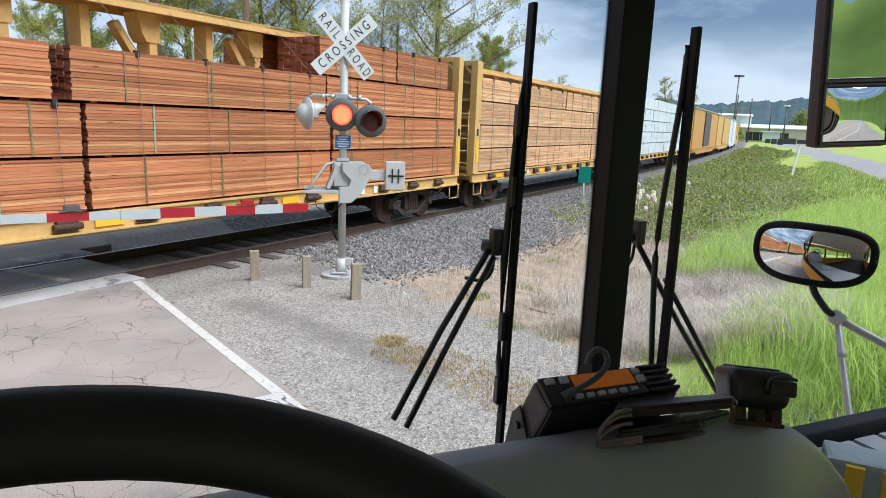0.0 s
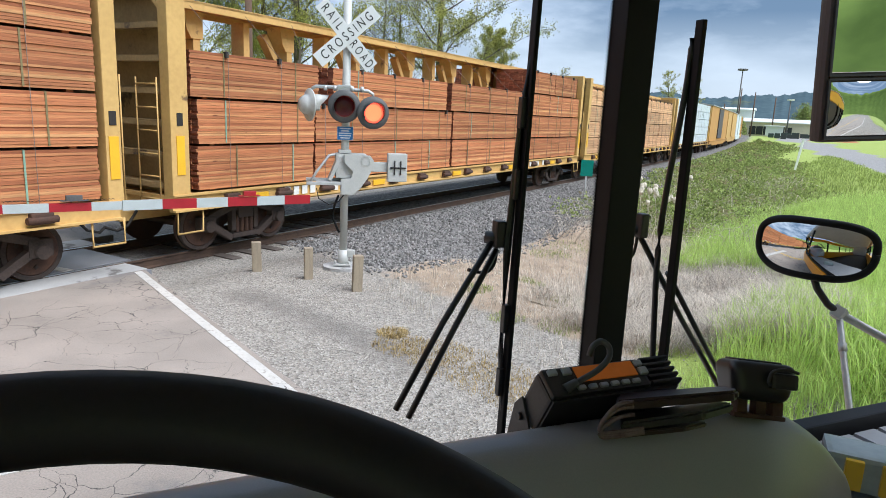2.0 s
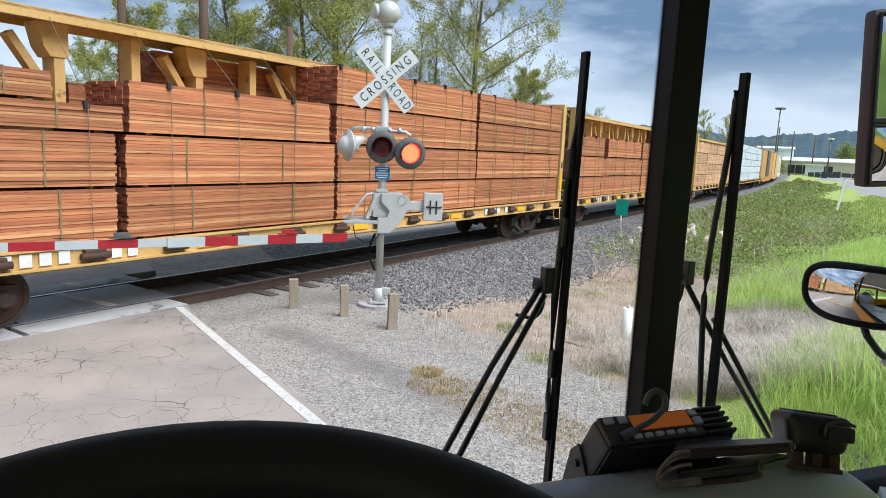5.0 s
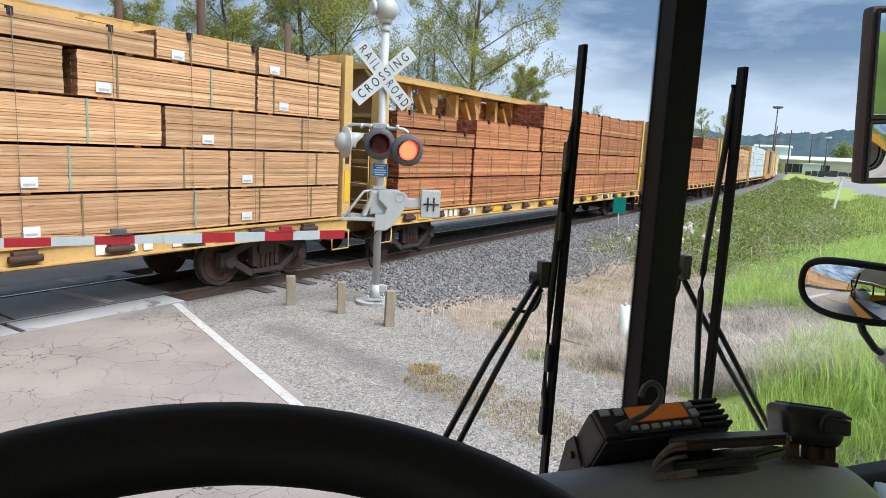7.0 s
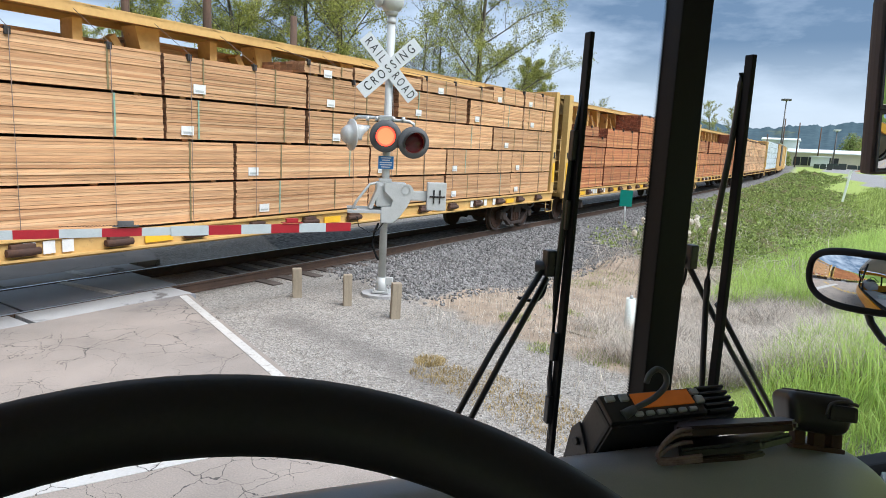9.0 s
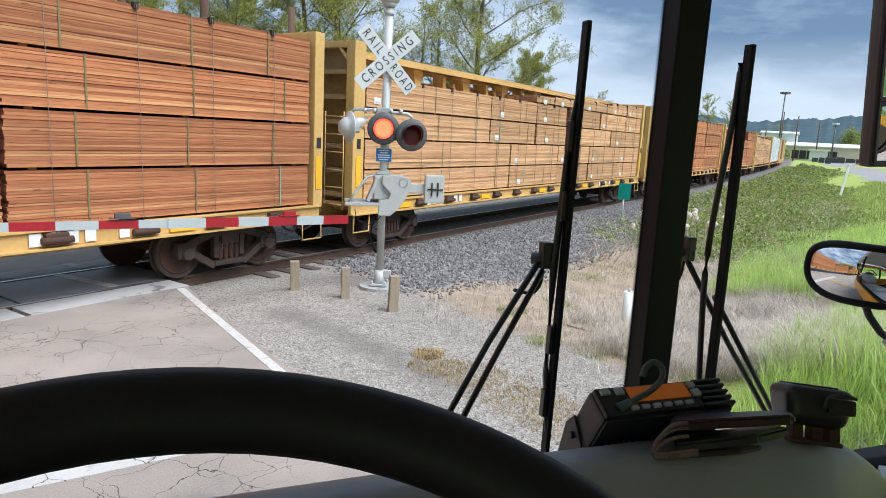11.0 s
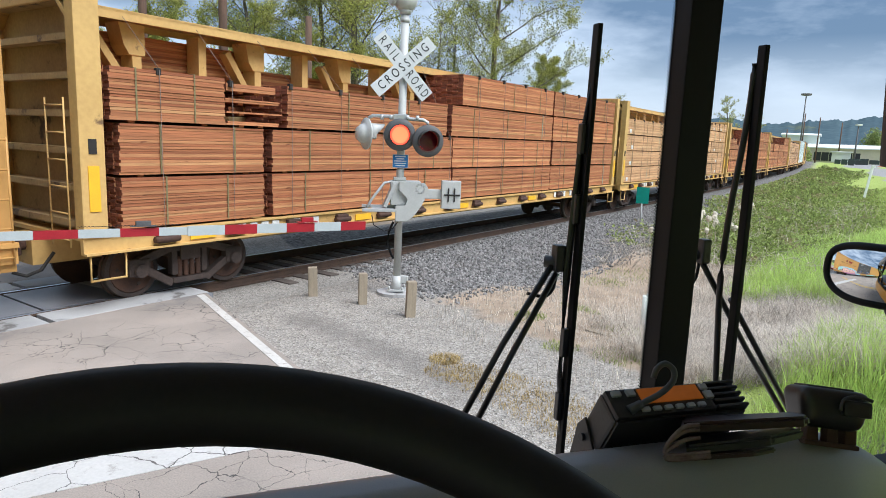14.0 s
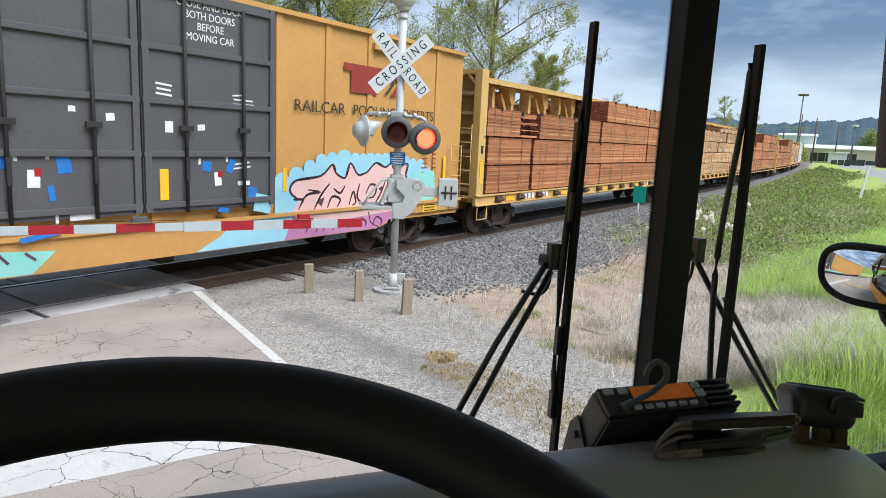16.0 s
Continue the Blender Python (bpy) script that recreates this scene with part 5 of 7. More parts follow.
def flasher(x, y, z, turn, from_behind=False):
    """A flashing lamp: black round target, hood and a lens that turns its lit or dark side out."""
    lamp = new("flasher_lamp")
    lamp.parent = sig
    lamp.matrix_basis = pose(x, y, z, 0, 0, turn)
    bm = bmesh.new()
    n = 36
    rings = []
    for rad, yy in ((0.165, 0.0), (0.252, 0.0), (0.256, 0.012), (0.252, 0.024), (0.17, 0.03), (0.15, 0.10), (0.09, 0.17), (0.0, 0.18)):
        rings.append([bm.verts.new((max(rad, 0.001) * math.cos(2 * math.pi * k / n), yy, max(rad, 0.001) * math.sin(2 * math.pi * k / n))) for k in range(n)])
    for a, b in zip(rings, rings[1:]):
        for k in range(n):
            f = bm.faces.new((a[k], a[(k + 1) % n], b[(k + 1) % n], b[k]))
            f.smooth = True
    part("target", bm, "alu_paint" if from_behind else "lamp_black", lamp, "weathered round lamp background")
    bm = bmesh.new()
    pr = []
    for yy, lift in ((0.0, 0), (-0.30, 0)):
        pr.append([bm.verts.new((0.168 * math.cos(radians(a)), yy * (0.35 + 0.65 * max(0.0, math.sin(radians(a)))) if a >= 0 else yy * 0.35, 0.168 * math.sin(radians(a)))) for a in range(-30, 211, 12)])
    for k in range(len(pr[0]) - 1):
        f = bm.faces.new((pr[0][k], pr[0][k + 1], pr[1][k + 1], pr[1][k]))
        f.smooth = True
    me = mesh_of("hood", bm, "alu_paint" if from_behind else "lamp_black")
    hood = part("hood", me, None, lamp, "half-round hood over the lens")
    so_mod = hood.modifiers.new("thick", "SOLIDIFY")
    so_mod.thickness = 0.006
    if from_behind:
        return lamp
    bm = bmesh.new()
    rings = []
    for rad, yy in ((0.0, 0.022), (0.08, 0.018), (0.13, 0.010), (0.158, 0.0)):
        rings.append([bm.verts.new((max(rad, 0.001) * math.cos(2 * math.pi * k / n), -yy, max(rad, 0.001) * math.sin(2 * math.pi * k / n))) for k in range(n)])
    back = []
    for rad, yy in ((0.0, 0.022), (0.08, 0.018), (0.13, 0.010), (0.158, 0.001)):
        back.append([bm.verts.new((max(rad, 0.001) * math.cos(2 * math.pi * k / n), yy, max(rad, 0.001) * math.sin(2 * math.pi * k / n))) for k in range(n)])
    for rr_, mi in ((rings, 0), (back, 1)):
        for band, (a, b) in enumerate(zip(rr_, rr_[1:])):
            for k in range(n):
                f = bm.faces.new((a[k], a[(k + 1) % n], b[(k + 1) % n], b[k]))
                f.smooth, f.material_index = True, 2 if mi == 0 and band < 2 else mi
    lens = part("lens", bm, ["red_lit", "red_dark", "red_hot"], lamp, "round red signal lens")
    LENSES.append(lens)
    return lamp


flasher(0.02, -0.22, 2.64, FACE)
flasher(0.47, -0.16, 2.56, FACE + 6)
flasher(-0.53, -0.16, 2.64, FACE + 112, True)

# blue notice
bm = bmesh.new()
box(bm, (0.02, -0.085, 2.22), (0.255, 0.006, 0.215), pose(0, 0, 0, 0, 0, FACE), bevel=0.002)
notice = part("notice", bm, "sign_white", sig, "small blue and white notice plate")
bm = bmesh.new()
box(bm, (0.018, -0.089, 2.22), (0.243, 0.006, 0.203), pose(0, 0, 0, 0, 0, FACE))
part("blue_field", bm, "sign_blue", notice)
bm = bmesh.new()
for k, w in enumerate((0.17, 0.13, 0.20, 0.19, 0.15)):
    box(bm, (0.018, -0.0935, 2.295 - k * 0.037), (w, 0.003, 0.017), pose(0, 0, 0, 0, 0, FACE))
part("text_bar", bm, "sign_white", notice)

# gate mechanism
mech = new("gate_mechanism")
mech.parent = sig
mech.matrix_basis = pose(0, 0, 0, 0, 0, 14)
bm = bmesh.new()
outline = [(-0.02, 1.90), (0.40, 1.88), (0.46, 1.80), (0.44, 1.68), (0.36, 1.52), (0.24, 1.34), (0.12, 1.24), (-0.07, 1.24), (-0.07, 1.50), (0.10, 1.50), (0.14, 1.62), (-0.02, 1.75)]
a = [bm.verts.new((x, -0.20, z)) for x, z in outline]
b = [bm.verts.new((x, -0.12, z)) for x, z in outline]
bm.faces.new(a)
bm.faces.new(b[::-1])
for k in range(len(outline)):
    bm.faces.new((a[k], a[(k + 1) % len(outline)], b[(k + 1) % len(outline)], b[k]))
bmesh.ops.bevel(bm, geom=bm.edges[:], offset=0.012, segments=2, affect="EDGES")
part("crank_arm", bm, "alu_paint", mech, "pale grey cast crank arm")
bm = bmesh.new()
box(bm, (0.10, 0.02, 1.70), (0.50, 0.30, 0.40), bevel=0.04)
box(bm, (-0.16, 0.0, 1.66), (0.06, 0.28, 0.42), pose(0, 0, 0, 0, 22, 0), bevel=0.01)
box(bm, (0.0, 0.0, 1.93), (0.2, 0.2, 0.05), bevel=0.01)
part("mechanism_box", bm, "alu_paint", mech)
bm = bmesh.new()
for k in range(10):
    an = k * 0.628
    tube(bm, (0.33 + 0.07 * math.cos(an), -0.215, 1.80 + 0.07 * math.sin(an)), (0.33 + 0.07 * math.cos(an), -0.195, 1.80 + 0.07 * math.sin(an)), 0.012, None, 6)
part("bolt", bm, "galv", mech)
bm = bmesh.new()
box(bm, (0.62, -0.12, 1.70), (0.40, 0.06, 0.16), bevel=0.02)
box(bm, (0.84, -0.15, 1.70), (0.32, 0.13, 0.46), bevel=0.02)
part("counterweight", bm, "alu_paint", mech, "pale grey counterweight")
bm = bmesh.new()
for x in (0.79, 0.89):
    box(bm, (x, -0.22, 1.70), (0.022, 0.02, 0.22))
tube(bm, (0.72, -0.225, 1.70), (0.98, -0.225, 1.70), 0.012, None, 8)
part("weight_slot", bm, "black_steel", mech)
bm = bmesh.new()
for k, (z, y) in enumerate(((1.42, -0.17), (1.46, 0.08))):
    box(bm, (-0.30, y, z), (0.62, 0.05, 0.05), bevel=0.008)
box(bm, (-0.25, -0.05, 1.43), (0.40, 0.26, 0.035), bevel=0.008)
sweep(bm, [(-0.55, -0.12, 1.42), (-0.45, -0.12, 1.60), (-0.25, -0.06, 1.86), (-0.05, -0.02, 1.90)], 0.022, 8)
part("arm_bracket", bm, "galv", mech)
bm = bmesh.new()
sweep(bm, [(-0.45, -0.15, 1.34), (-0.42, -0.18, 1.18), (-0.25, -0.18, 1.08), (-0.1, -0.12, 1.12), (0.0, -0.1, 1.25)], 0.008, 6)
sweep(bm, [(-0.09, -0.05, 1.22), (-0.16, -0.06, 1.05), (-0.18, -0.05, 0.85), (-0.10, -0.04, 0.65), (-0.07, -0.03, 0.60)], 0.02, 8)
part("cable", bm, "black_rubber", mech, "black cable loop")

# gate arm, reaching across the road
gate = thing("gate_arm", pose(-2.0, 9.8, 1.243, 0, 0, 219.7) @ pose(0, 0, 0, 0, -0.83, 0), "lowered crossing gate arm with red and white stripes", "crossing gate")
x, k = 0.0, 0
for w in (0.416, 0.423, 0.426, 0.428, 0.442, 0.480, 0.351, 0.453, 0.459, 0.462, 0.45, 0.45, 0.45, 0.45):
    red = k in (0, 2, 4, 7, 9, 11, 13)
    bm = bmesh.new()
    box(bm, (x + w / 2, 0.0 if x < 2.4 else -0.012, 0), (w - 0.001, 0.035, 0.128 if x < 2.4 else 0.104))
    part("stripe", bm, "gate_red" if red else "gate_white", gate, "red stripe" if red else "white stripe")
    x, k = x + w, k + 1
for x, mt in ((0.95, "gate_red"), (3.15, "lamp_black"), (5.2, "gate_red")):
    bm = bmesh.new()
    box(bm, (x, 0, 0.080), (0.30, 0.07, 0.012))
    box(bm, (x, 0, 0.115), (0.18, 0.06, 0.06), bevel=0.01)
    part("gate_lamp", bm, mt, gate, "small lamp on the gate arm")
bm = bmesh.new()
sweep(bm, [(2.7 + i * 0.02, -0.01, 0.082 + (i % 2) * 0.008) for i in range(60)], 0.004, 4)
part("lamp_cable", bm, "black_rubber", gate)

# timber posts
for i, (x, y, h, w) in enumerate(((-2.93, 10.19, 0.47, 0.145), (-2.03, 9.86, 0.49, 0.13), (-1.19, 9.30, 0.53, 0.14))):
    bm = bmesh.new()
    box(bm, (0, 0, h / 2 - 0.1), (w, w * 0.85, h + 0.2), bevel=0.008)
    ob = new("timber_post", mesh_of("timber_post", bm, "post_wood"))
    ob.matrix_basis = pose(x, y, -0.01, 1.5, -1 + i, 20)
    tagged(ob, "short weathered timber post beside the crossing signal", "post", "timber posts")

wp = thing("marker_post", pose(2.45, 10.25, -0.45), "white plastic marker post standing in dry weeds", "marker post")
bm = bmesh.new()
tube(bm, (0, 0, -0.1), (0, 0, 0.74), 0.085, 0.082, 16)
part("tube", bm, "white_plastic", wp)
bm = bmesh.new()
tube(bm, (0, 0, 0.74), (0, 0, 0.79), 0.03, 0.02, 10)
part("cap", bm, "galv", wp)

gs = thing("green_sign", pose(5.35, 25.2, -0.4), "small teal green sign plate on a thin post", "sign")
bm = bmesh.new()
tube(bm, (0, 0, 0), (0, 0, 1.0), 0.03, None, 8)
part("post", bm, "galv", gs)
bm = bmesh.new()
box(bm, (0, -0.04, 1.20), (0.46, 0.012, 0.62), pose(0, 0, 0, 0, 0, -8), bevel=0.003)
part("plate", bm, "sign_green", gs)


# ---- the bus from which the view is taken ----
BUS_TURN = 24.0
BUS = pose(0, 0, 0, 0, 0, BUS_TURN)
bus = thing("school_bus", BUS, "yellow school bus with a flat black-framed front", "bus")
# x to the bus's right, y ahead, z up
bm = bmesh.new()
box(bm, (0.91, 1.06, 1.30), (2.62, 0.07, 0.94), bevel=0.02)
part("front_panel", bm, "bus_yellow", bus, "yellow front panel")
bm = bmesh.new()
box(bm, (2.20, -4.0, 1.25), (0.06, 10.1, 1.2))
box(bm, (2.20, -4.0, 2.95), (0.06, 10.1, 0.35))
part("side_wall", bm, "bus_yellow", bus, "yellow side wall")
bm = bmesh.new()
for z in (1.05, 1.42, 1.75):
    box(bm, (2.235, -4.0, z), (0.02, 10.0, 0.06))
part("rub_rail", bm, "black_rubber", bus, "black rub rail")
bm = bmesh.new()
box(bm, (-0.40, -4.0, 1.25), (0.06, 10.1, 1.2))
box(bm, (-0.40, -4.0, 2.98), (0.06, 10.1, 0.35))
part("side_wall", bm, "bus_yellow", bus, "yellow side wall")
bm = bmesh.new()
box(bm, (0.91, -4.1, 3.32), (2.66, 10.4, 0.08))
box(bm, (0.91, 1.04, 3.18), (2.62, 0.10, 0.24), bevel=0.02)
part("roof", bm, "bus_ceiling", bus, "pale lined roof")
bm = bmesh.new()
box(bm, (0.91, -9.05, 2.0), (2.6, 0.06, 2.6))
part("rear_wall", bm, "bus_ceiling", bus)
bm = bmesh.new()
box(bm, (0.91, -4.0, 0.98), (2.56, 10.0, 0.06))
part("floor", bm, "black_rubber", bus)
bm = bmesh.new()
for y in (-8.5, -6.6, -4.7, -2.8, -0.9):
    for x in (2.20, -0.40):
        box(bm, (x, y, 2.31), (0.06, 0.14, 1.0))
part("window_post", bm, "black_rubber", bus)
bm = bmesh.new()
box(bm, (0.945, 1.05, 2.55), (0.072, 0.05, 1.50), bevel=0.003)
part("centre_pillar", bm, "black_rubber", bus, "black windshield centre pillar")
bm = bmesh.new()
for x in (-0.36, 2.18):
    box(bm, (x, 1.03, 2.5), (0.10, 0.12, 1.4), bevel=0.02)
part("corner_pillar", bm, "black_rubber", bus)
bm = bmesh.new()
box(bm, (1.575, 1.045, 1.813), (1.25, 0.05, 0.08), bevel=0.006)
box(bm, (0.265, 1.045, 1.813), (1.25, 0.05, 0.08), bevel=0.006)
part("windshield_seal", bm, "black_rubber", bus)
bm = bmesh.new()
box(bm, (1.53, 0.77, 1.795), (1.2, 0.48, 0.04), bevel=0.008)
for k in range(10):
    box(bm, (1.2 + k * 0.1, 0.95, 1.819), (0.08, 0.10, 0.012))
part("dash_shelf", bm, "dash_plastic", bus, "dark grey dash shelf with vents")
for x in (-0.36, 2.2):
    for y in (-6.0, 0.0):
        bm = bmesh.new()
        tube(bm, (x - 0.12, y, 0.48), (x + 0.12, y, 0.48), 0.48, None, 24)
        part("wheel", bm, "black_rubber", bus, "black tyre")


def wiper(piv, tip, foot, arm_foot, gap=0.014, thick=0.010, second=None, line=None):
    """A wiper: rubber blade on a sprung yoke, carried by two parallel arms. Places as (x, z) on the windshield."""
    w = new("wiper")
    w.parent = bus
    a, b = Vector((tip[0], 1.10, tip[1])), Vector((foot[0], 1.10, foot[1]))
    d = b - a
    lean = pose(0, 0, 0, 0, math.degrees(math.atan2(d.x, d.z)), 0)
    bm = bmesh.new()
    box(bm, a + d * 0.5, (thick, 0.022, d.length), lean, bevel=0.003)
    part("blade", bm, "black_rubber", w, "black rubber wiper blade")
    bm = bmesh.new()
    off = Vector((-gap, 0.012, 0))
    if line:
        sweep(bm, bent([(x, 1.115, z) for x, z in line], 3), 0.0068, 8)
    else:
        sweep(bm, [a + d * 0.10, a + d * 0.22 + off * 0.7, a + d * 0.5 + off, a + d * 0.72 + off * 0.8, a + d * 0.86], [0.004, 0.006, 0.008, 0.006, 0.004], 6)
    for q in () if line else (0.22, 0.36, 0.64, 0.78):
        box(bm, a + d * q + off * 0.5, (0.018, 0.016, 0.06), lean, bevel=0.003)
    part("yoke", bm, "black_plastic", w)
    bm = bmesh.new()
    if second:
        sweep(bm, [(second[0][0], 1.13, second[0][1]), (second[1][0], 1.13, second[1][1])], 0.0065, 6)
    for dx, dz in ((0, 0.01), (0.028 if piv[0] > arm_foot[0] else -0.028, -0.012))[:1 if second else 2]:
        sweep(bm, [(piv[0] + dx * 0.3, 1.13, piv[1] + dz), ((piv[0] + arm_foot[0]) / 2 + dx * 0.8, 1.14, (piv[1] + arm_foot[1]) / 2 + dz), (arm_foot[0] + dx, 1.13, arm_foot[1] + dz)], 0.0065, 6)
    sweep(bm, bent([(piv[0] + 0.012, 1.14, piv[1] - 0.005), (piv[0] + 0.016, 1.15, piv[1] - 0.045), (piv[0] - 0.004, 1.15, piv[1] - 0.066), (piv[0] - 0.045, 1.15, piv[1] - 0.058)]), 0.004, 6)
    part("arm", bm, "black_plastic", w, "twin black wiper arms")
    bm = bmesh.new()
    tube(bm, (piv[0] - 0.012, 1.145, piv[1] + 0.01), (piv[0] + 0.02, 1.12, piv[1] + 0.01), 0.013, None, 10)
    box(bm, (piv[0] + 0.008, 1.125, piv[1] + 0.02), (0.022, 0.024, 0.055), bevel=0.005)
    part("pivot", bm, "black_plastic", w)
    return w


wiper((0.712, 2.352), (0.757, 2.832), (0.740, 1.84), (0.512, 2.005))
wiper((1.074, 2.36), (1.161, 2.825), (1.166, 2.054), (1.413, 1.913), 0.026, 0.0125, ((1.177, 2.265), (1.44, 1.917)), [(1.156, 2.788), (1.155, 2.704), (1.147, 2.605), (1.132, 2.454), (1.128, 2.324), (1.137, 2.191), (1.149, 2.059)])

# instrument cowl: a rounded hood ahead of the wheel
bm = bmesh.new()
prof = [(0.53, 1.95), (0.515, 2.06), (0.505, 2.105), (0.488, 2.116), (0.479, 2.124), (0.479, 2.132), (0.494, 2.168), (0.512, 2.207), (0.522, 2.229), (0.527, 2.237)]
prof += [(p.y, p.z) for p in bent([(0, 0.532, 2.2415), (0, 0.545, 2.2465), (0, 0.575, 2.244), (0, 0.62, 2.215), (0, 0.68, 2.17), (0, 0.76, 2.06), (0, 0.80, 1.78)], 3)]
ends = bent([(-0.40, 0.9, 1), (-0.2, 1.0, 1), (0.2, 1.02, 1), (0.55, 1.012, 1), (0.70, 1.003, 1), (0.78, 0.992, 1), (0.83, 0.975, 0.9), (0.88, 0.93, 0.72), (0.93, 0.86, 0.5), (0.97, 0.78, 0.3), (1.0, 0.71, 0.15), (1.02, 0.6, 0.05), (1.03, 0.3, 0.0)], 4)
rows = []
for x, k, g in ends:
    rows.append([bm.verts.new((x, 0.53 + (y - 0.53) * (g if y < 0.53 else 1), 1.78 + (z - 1.78) * k)) for y, z in prof])
for a, b in zip(rows, rows[1:]):
    for i in range(len(prof) - 1):
        f = bm.faces.new((a[i], a[i + 1], b[i + 1], b[i]))
        f.smooth = True
part("instrument_cowl", bm, "dash_plastic", bus, "dark grey moulded instrument cowl")


def bus_thing(name, m, label, category):
    return thing(name, BUS @ m, label, category)


# two-way radio on a bracket
RAX = Matrix(((0.998, -0.02, 0.04, 0.595), (-0.05, 0.86, -0.51, 0.586), (0.03, 0.51, 0.86, 2.297), (0, 0, 0, 1)))
radio = bus_thing("two_way_radio", RAX, "black two-way radio with an orange display on the dash", "radio")
# x along the face, y up the face, z out of it
bm = bmesh.new()
box(bm, (0, 0, -0.036), (0.190, 0.042, 0.066), bevel=0.005)
part("body", bm, "radio_grey", radio, "scuffed dark grey radio case")
bm = bmesh.new()
box(bm, (-0.022, 0.0, -0.001), (0.142, 0.040, 0.010), bevel=0.004)
box(bm, (0.0, -0.0215, -0.036), (0.184, 0.004, 0.066), bevel=0.001)
part("faceplate", bm, "black_plastic", radio)
bm = bmesh.new()
box(bm, (-0.007, 0.006, 0.0045), (0.086, 0.021, 0.003))
part("display", bm, "orange_lcd", radio, "orange display")
for x, y, w, h in ((-0.081, 0.012, 0.013, 0.008), (-0.061, 0.012, 0.012, 0.010), (0.045, 0.012, 0.011, 0.008), (0.046, 0.000, 0.012, 0.011), (-0.052, -0.013, 0.011, 0.006), (-0.036, -0.013, 0.011, 0.006), (-0.020, -0.013, 0.011, 0.006), (-0.004, -0.013, 0.011, 0.006), (0.012, -0.013, 0.011, 0.006), (0.028, -0.013, 0.011, 0.006)):
    bm = bmesh.new()
    box(bm, (x, y, 0.005), (w, h, 0.005), bevel=0.002)
    part("button", bm, "grey_button", radio)
for k in range(5):
    bm = bmesh.new()
    box(bm, (0.074, 0.018 - k * 0.0088, -0.006), (0.046, 0.0042, 0.022), bevel=0.0015)
    part("fin", bm, "black_plastic", radio)
for k in range(11):
    bm = bmesh.new()
    box(bm, (-0.084 + k * 0.0085, -0.0245, -0.058), (0.0042, 0.004, 0.020), bevel=0.001)
    part("grille_rib", bm, "black_plastic", radio)
bm = bmesh.new()
sweep(bm, bent([(-0.068, -0.010, 0.006), (-0.050, -0.006, 0.012), (-0.028, 0.000, 0.018), (-0.010, 0.010, 0.026), (-0.006, 0.022, 0.032), (-0.014, 0.030, 0.034), (-0.024, 0.028, 0.028), (-0.028, 0.022, 0.018)]), 0.0038, 10)
tube(bm, (-0.074, -0.012, 0.004), (-0.058, -0.008, 0.010), 0.0065, 0.005, 10)
part("microphone_cord", bm, "cord_grey", radio, "curled dark grey cord")
bm = bmesh.new()
inv = RAX.inverted()
side_pts = [(0.612, 2.230), (0.634, 2.262), (0.652, 2.246), (0.674, 2.180), (0.606, 2.188)]
f0 = [bm.verts.new(inv @ Vector((0.494, y, z))) for y, z in side_pts]
f1 = [bm.verts.new(inv @ Vector((0.497, y, z))) for y, z in side_pts]
bm.faces.new(f0)
bm.faces.new(f1[::-1])
for k in range(5):
    bm.faces.new((f0[k], f0[(k + 1) % 5], f1[(k + 1) % 5], f1[k]))
part("bracket", bm, "radio_grey", radio, "black steel bracket")
for y, z in ((0.634, 2.236), (0.650, 2.196)):
    bm = bmesh.new()
    tube(bm, inv @ Vector((0.489, y, z)), inv @ Vector((0.495, y, z)), 0.005, None, 10)
    part("screw", bm, "black_plastic", radio)

# folded leather wallet lying against the radio
wal = bus_thing("wallet", pose(0.628, 0.532, 2.270, -16, -4, -20), "dark brown leather wallet folded on the dash", "wallet")


def leaf_of(name, outline, z0, z1, lift, material, label=""):
    """A soft leather leaf: an outline with thickness that rises towards its right end."""
    bm = bmesh.new()
    lo = [bm.verts.new((x, y, z0 + lift * x)) for x, y in outline]
    hi = [bm.verts.new((x, y, z1 + lift * x)) for x, y in outline]
    bm.faces.new(lo[::-1])
    bm.faces.new(hi)
    for k in range(len(outline)):
        bm.faces.new((lo[k], lo[(k + 1) % len(outline)], hi[(k + 1) % len(outline)], hi[k]))
    bmesh.ops.bevel(bm, geom=bm.edges[:], offset=min(0.004, (z1 - z0) * 0.3), segments=2, affect="EDGES")
    return part(name, bm, material, wal, label)


leaf_of("flap", [(-0.060, -0.024), (0.085, -0.020), (0.094, -0.010), (0.090, 0.020), (-0.040, 0.030)], 0.010, 0.022, 0.03, "leather")
leaf_of("pocket", [(-0.056, -0.026), (0.040, -0.030), (0.086, -0.012), (0.070, 0.018), (-0.040, 0.024)], -0.010, 0.001, 0.10, "black_plastic")
leaf_of("inner_leaf", [(-0.060, -0.026), (0.020, -0.028), (0.050, -0.016), (0.030, 0.012), (-0.040, 0.020)], -0.019, -0.013, 0.06, "leather")
for z0, z1, r_ in ((-0.018, 0.018, 0.0028), (-0.013, 0.013, 0.0022), (-0.016, 0.004, 0.0024)):
    bm = bmesh.new()
    sweep(bm, bent([(-0.040, -0.027, z1), (-0.058, -0.028, z1 - 0.002), (-0.078, -0.028, (z0 + z1) / 2 - 0.003), (-0.080, -0.028, z0), (-0.062, -0.028, z0 - 0.001), (-0.030, -0.028, z0 + 0.002)]), r_, 8)
    part("fold", bm, "leather_edge", wal, "pale worn leather fold")

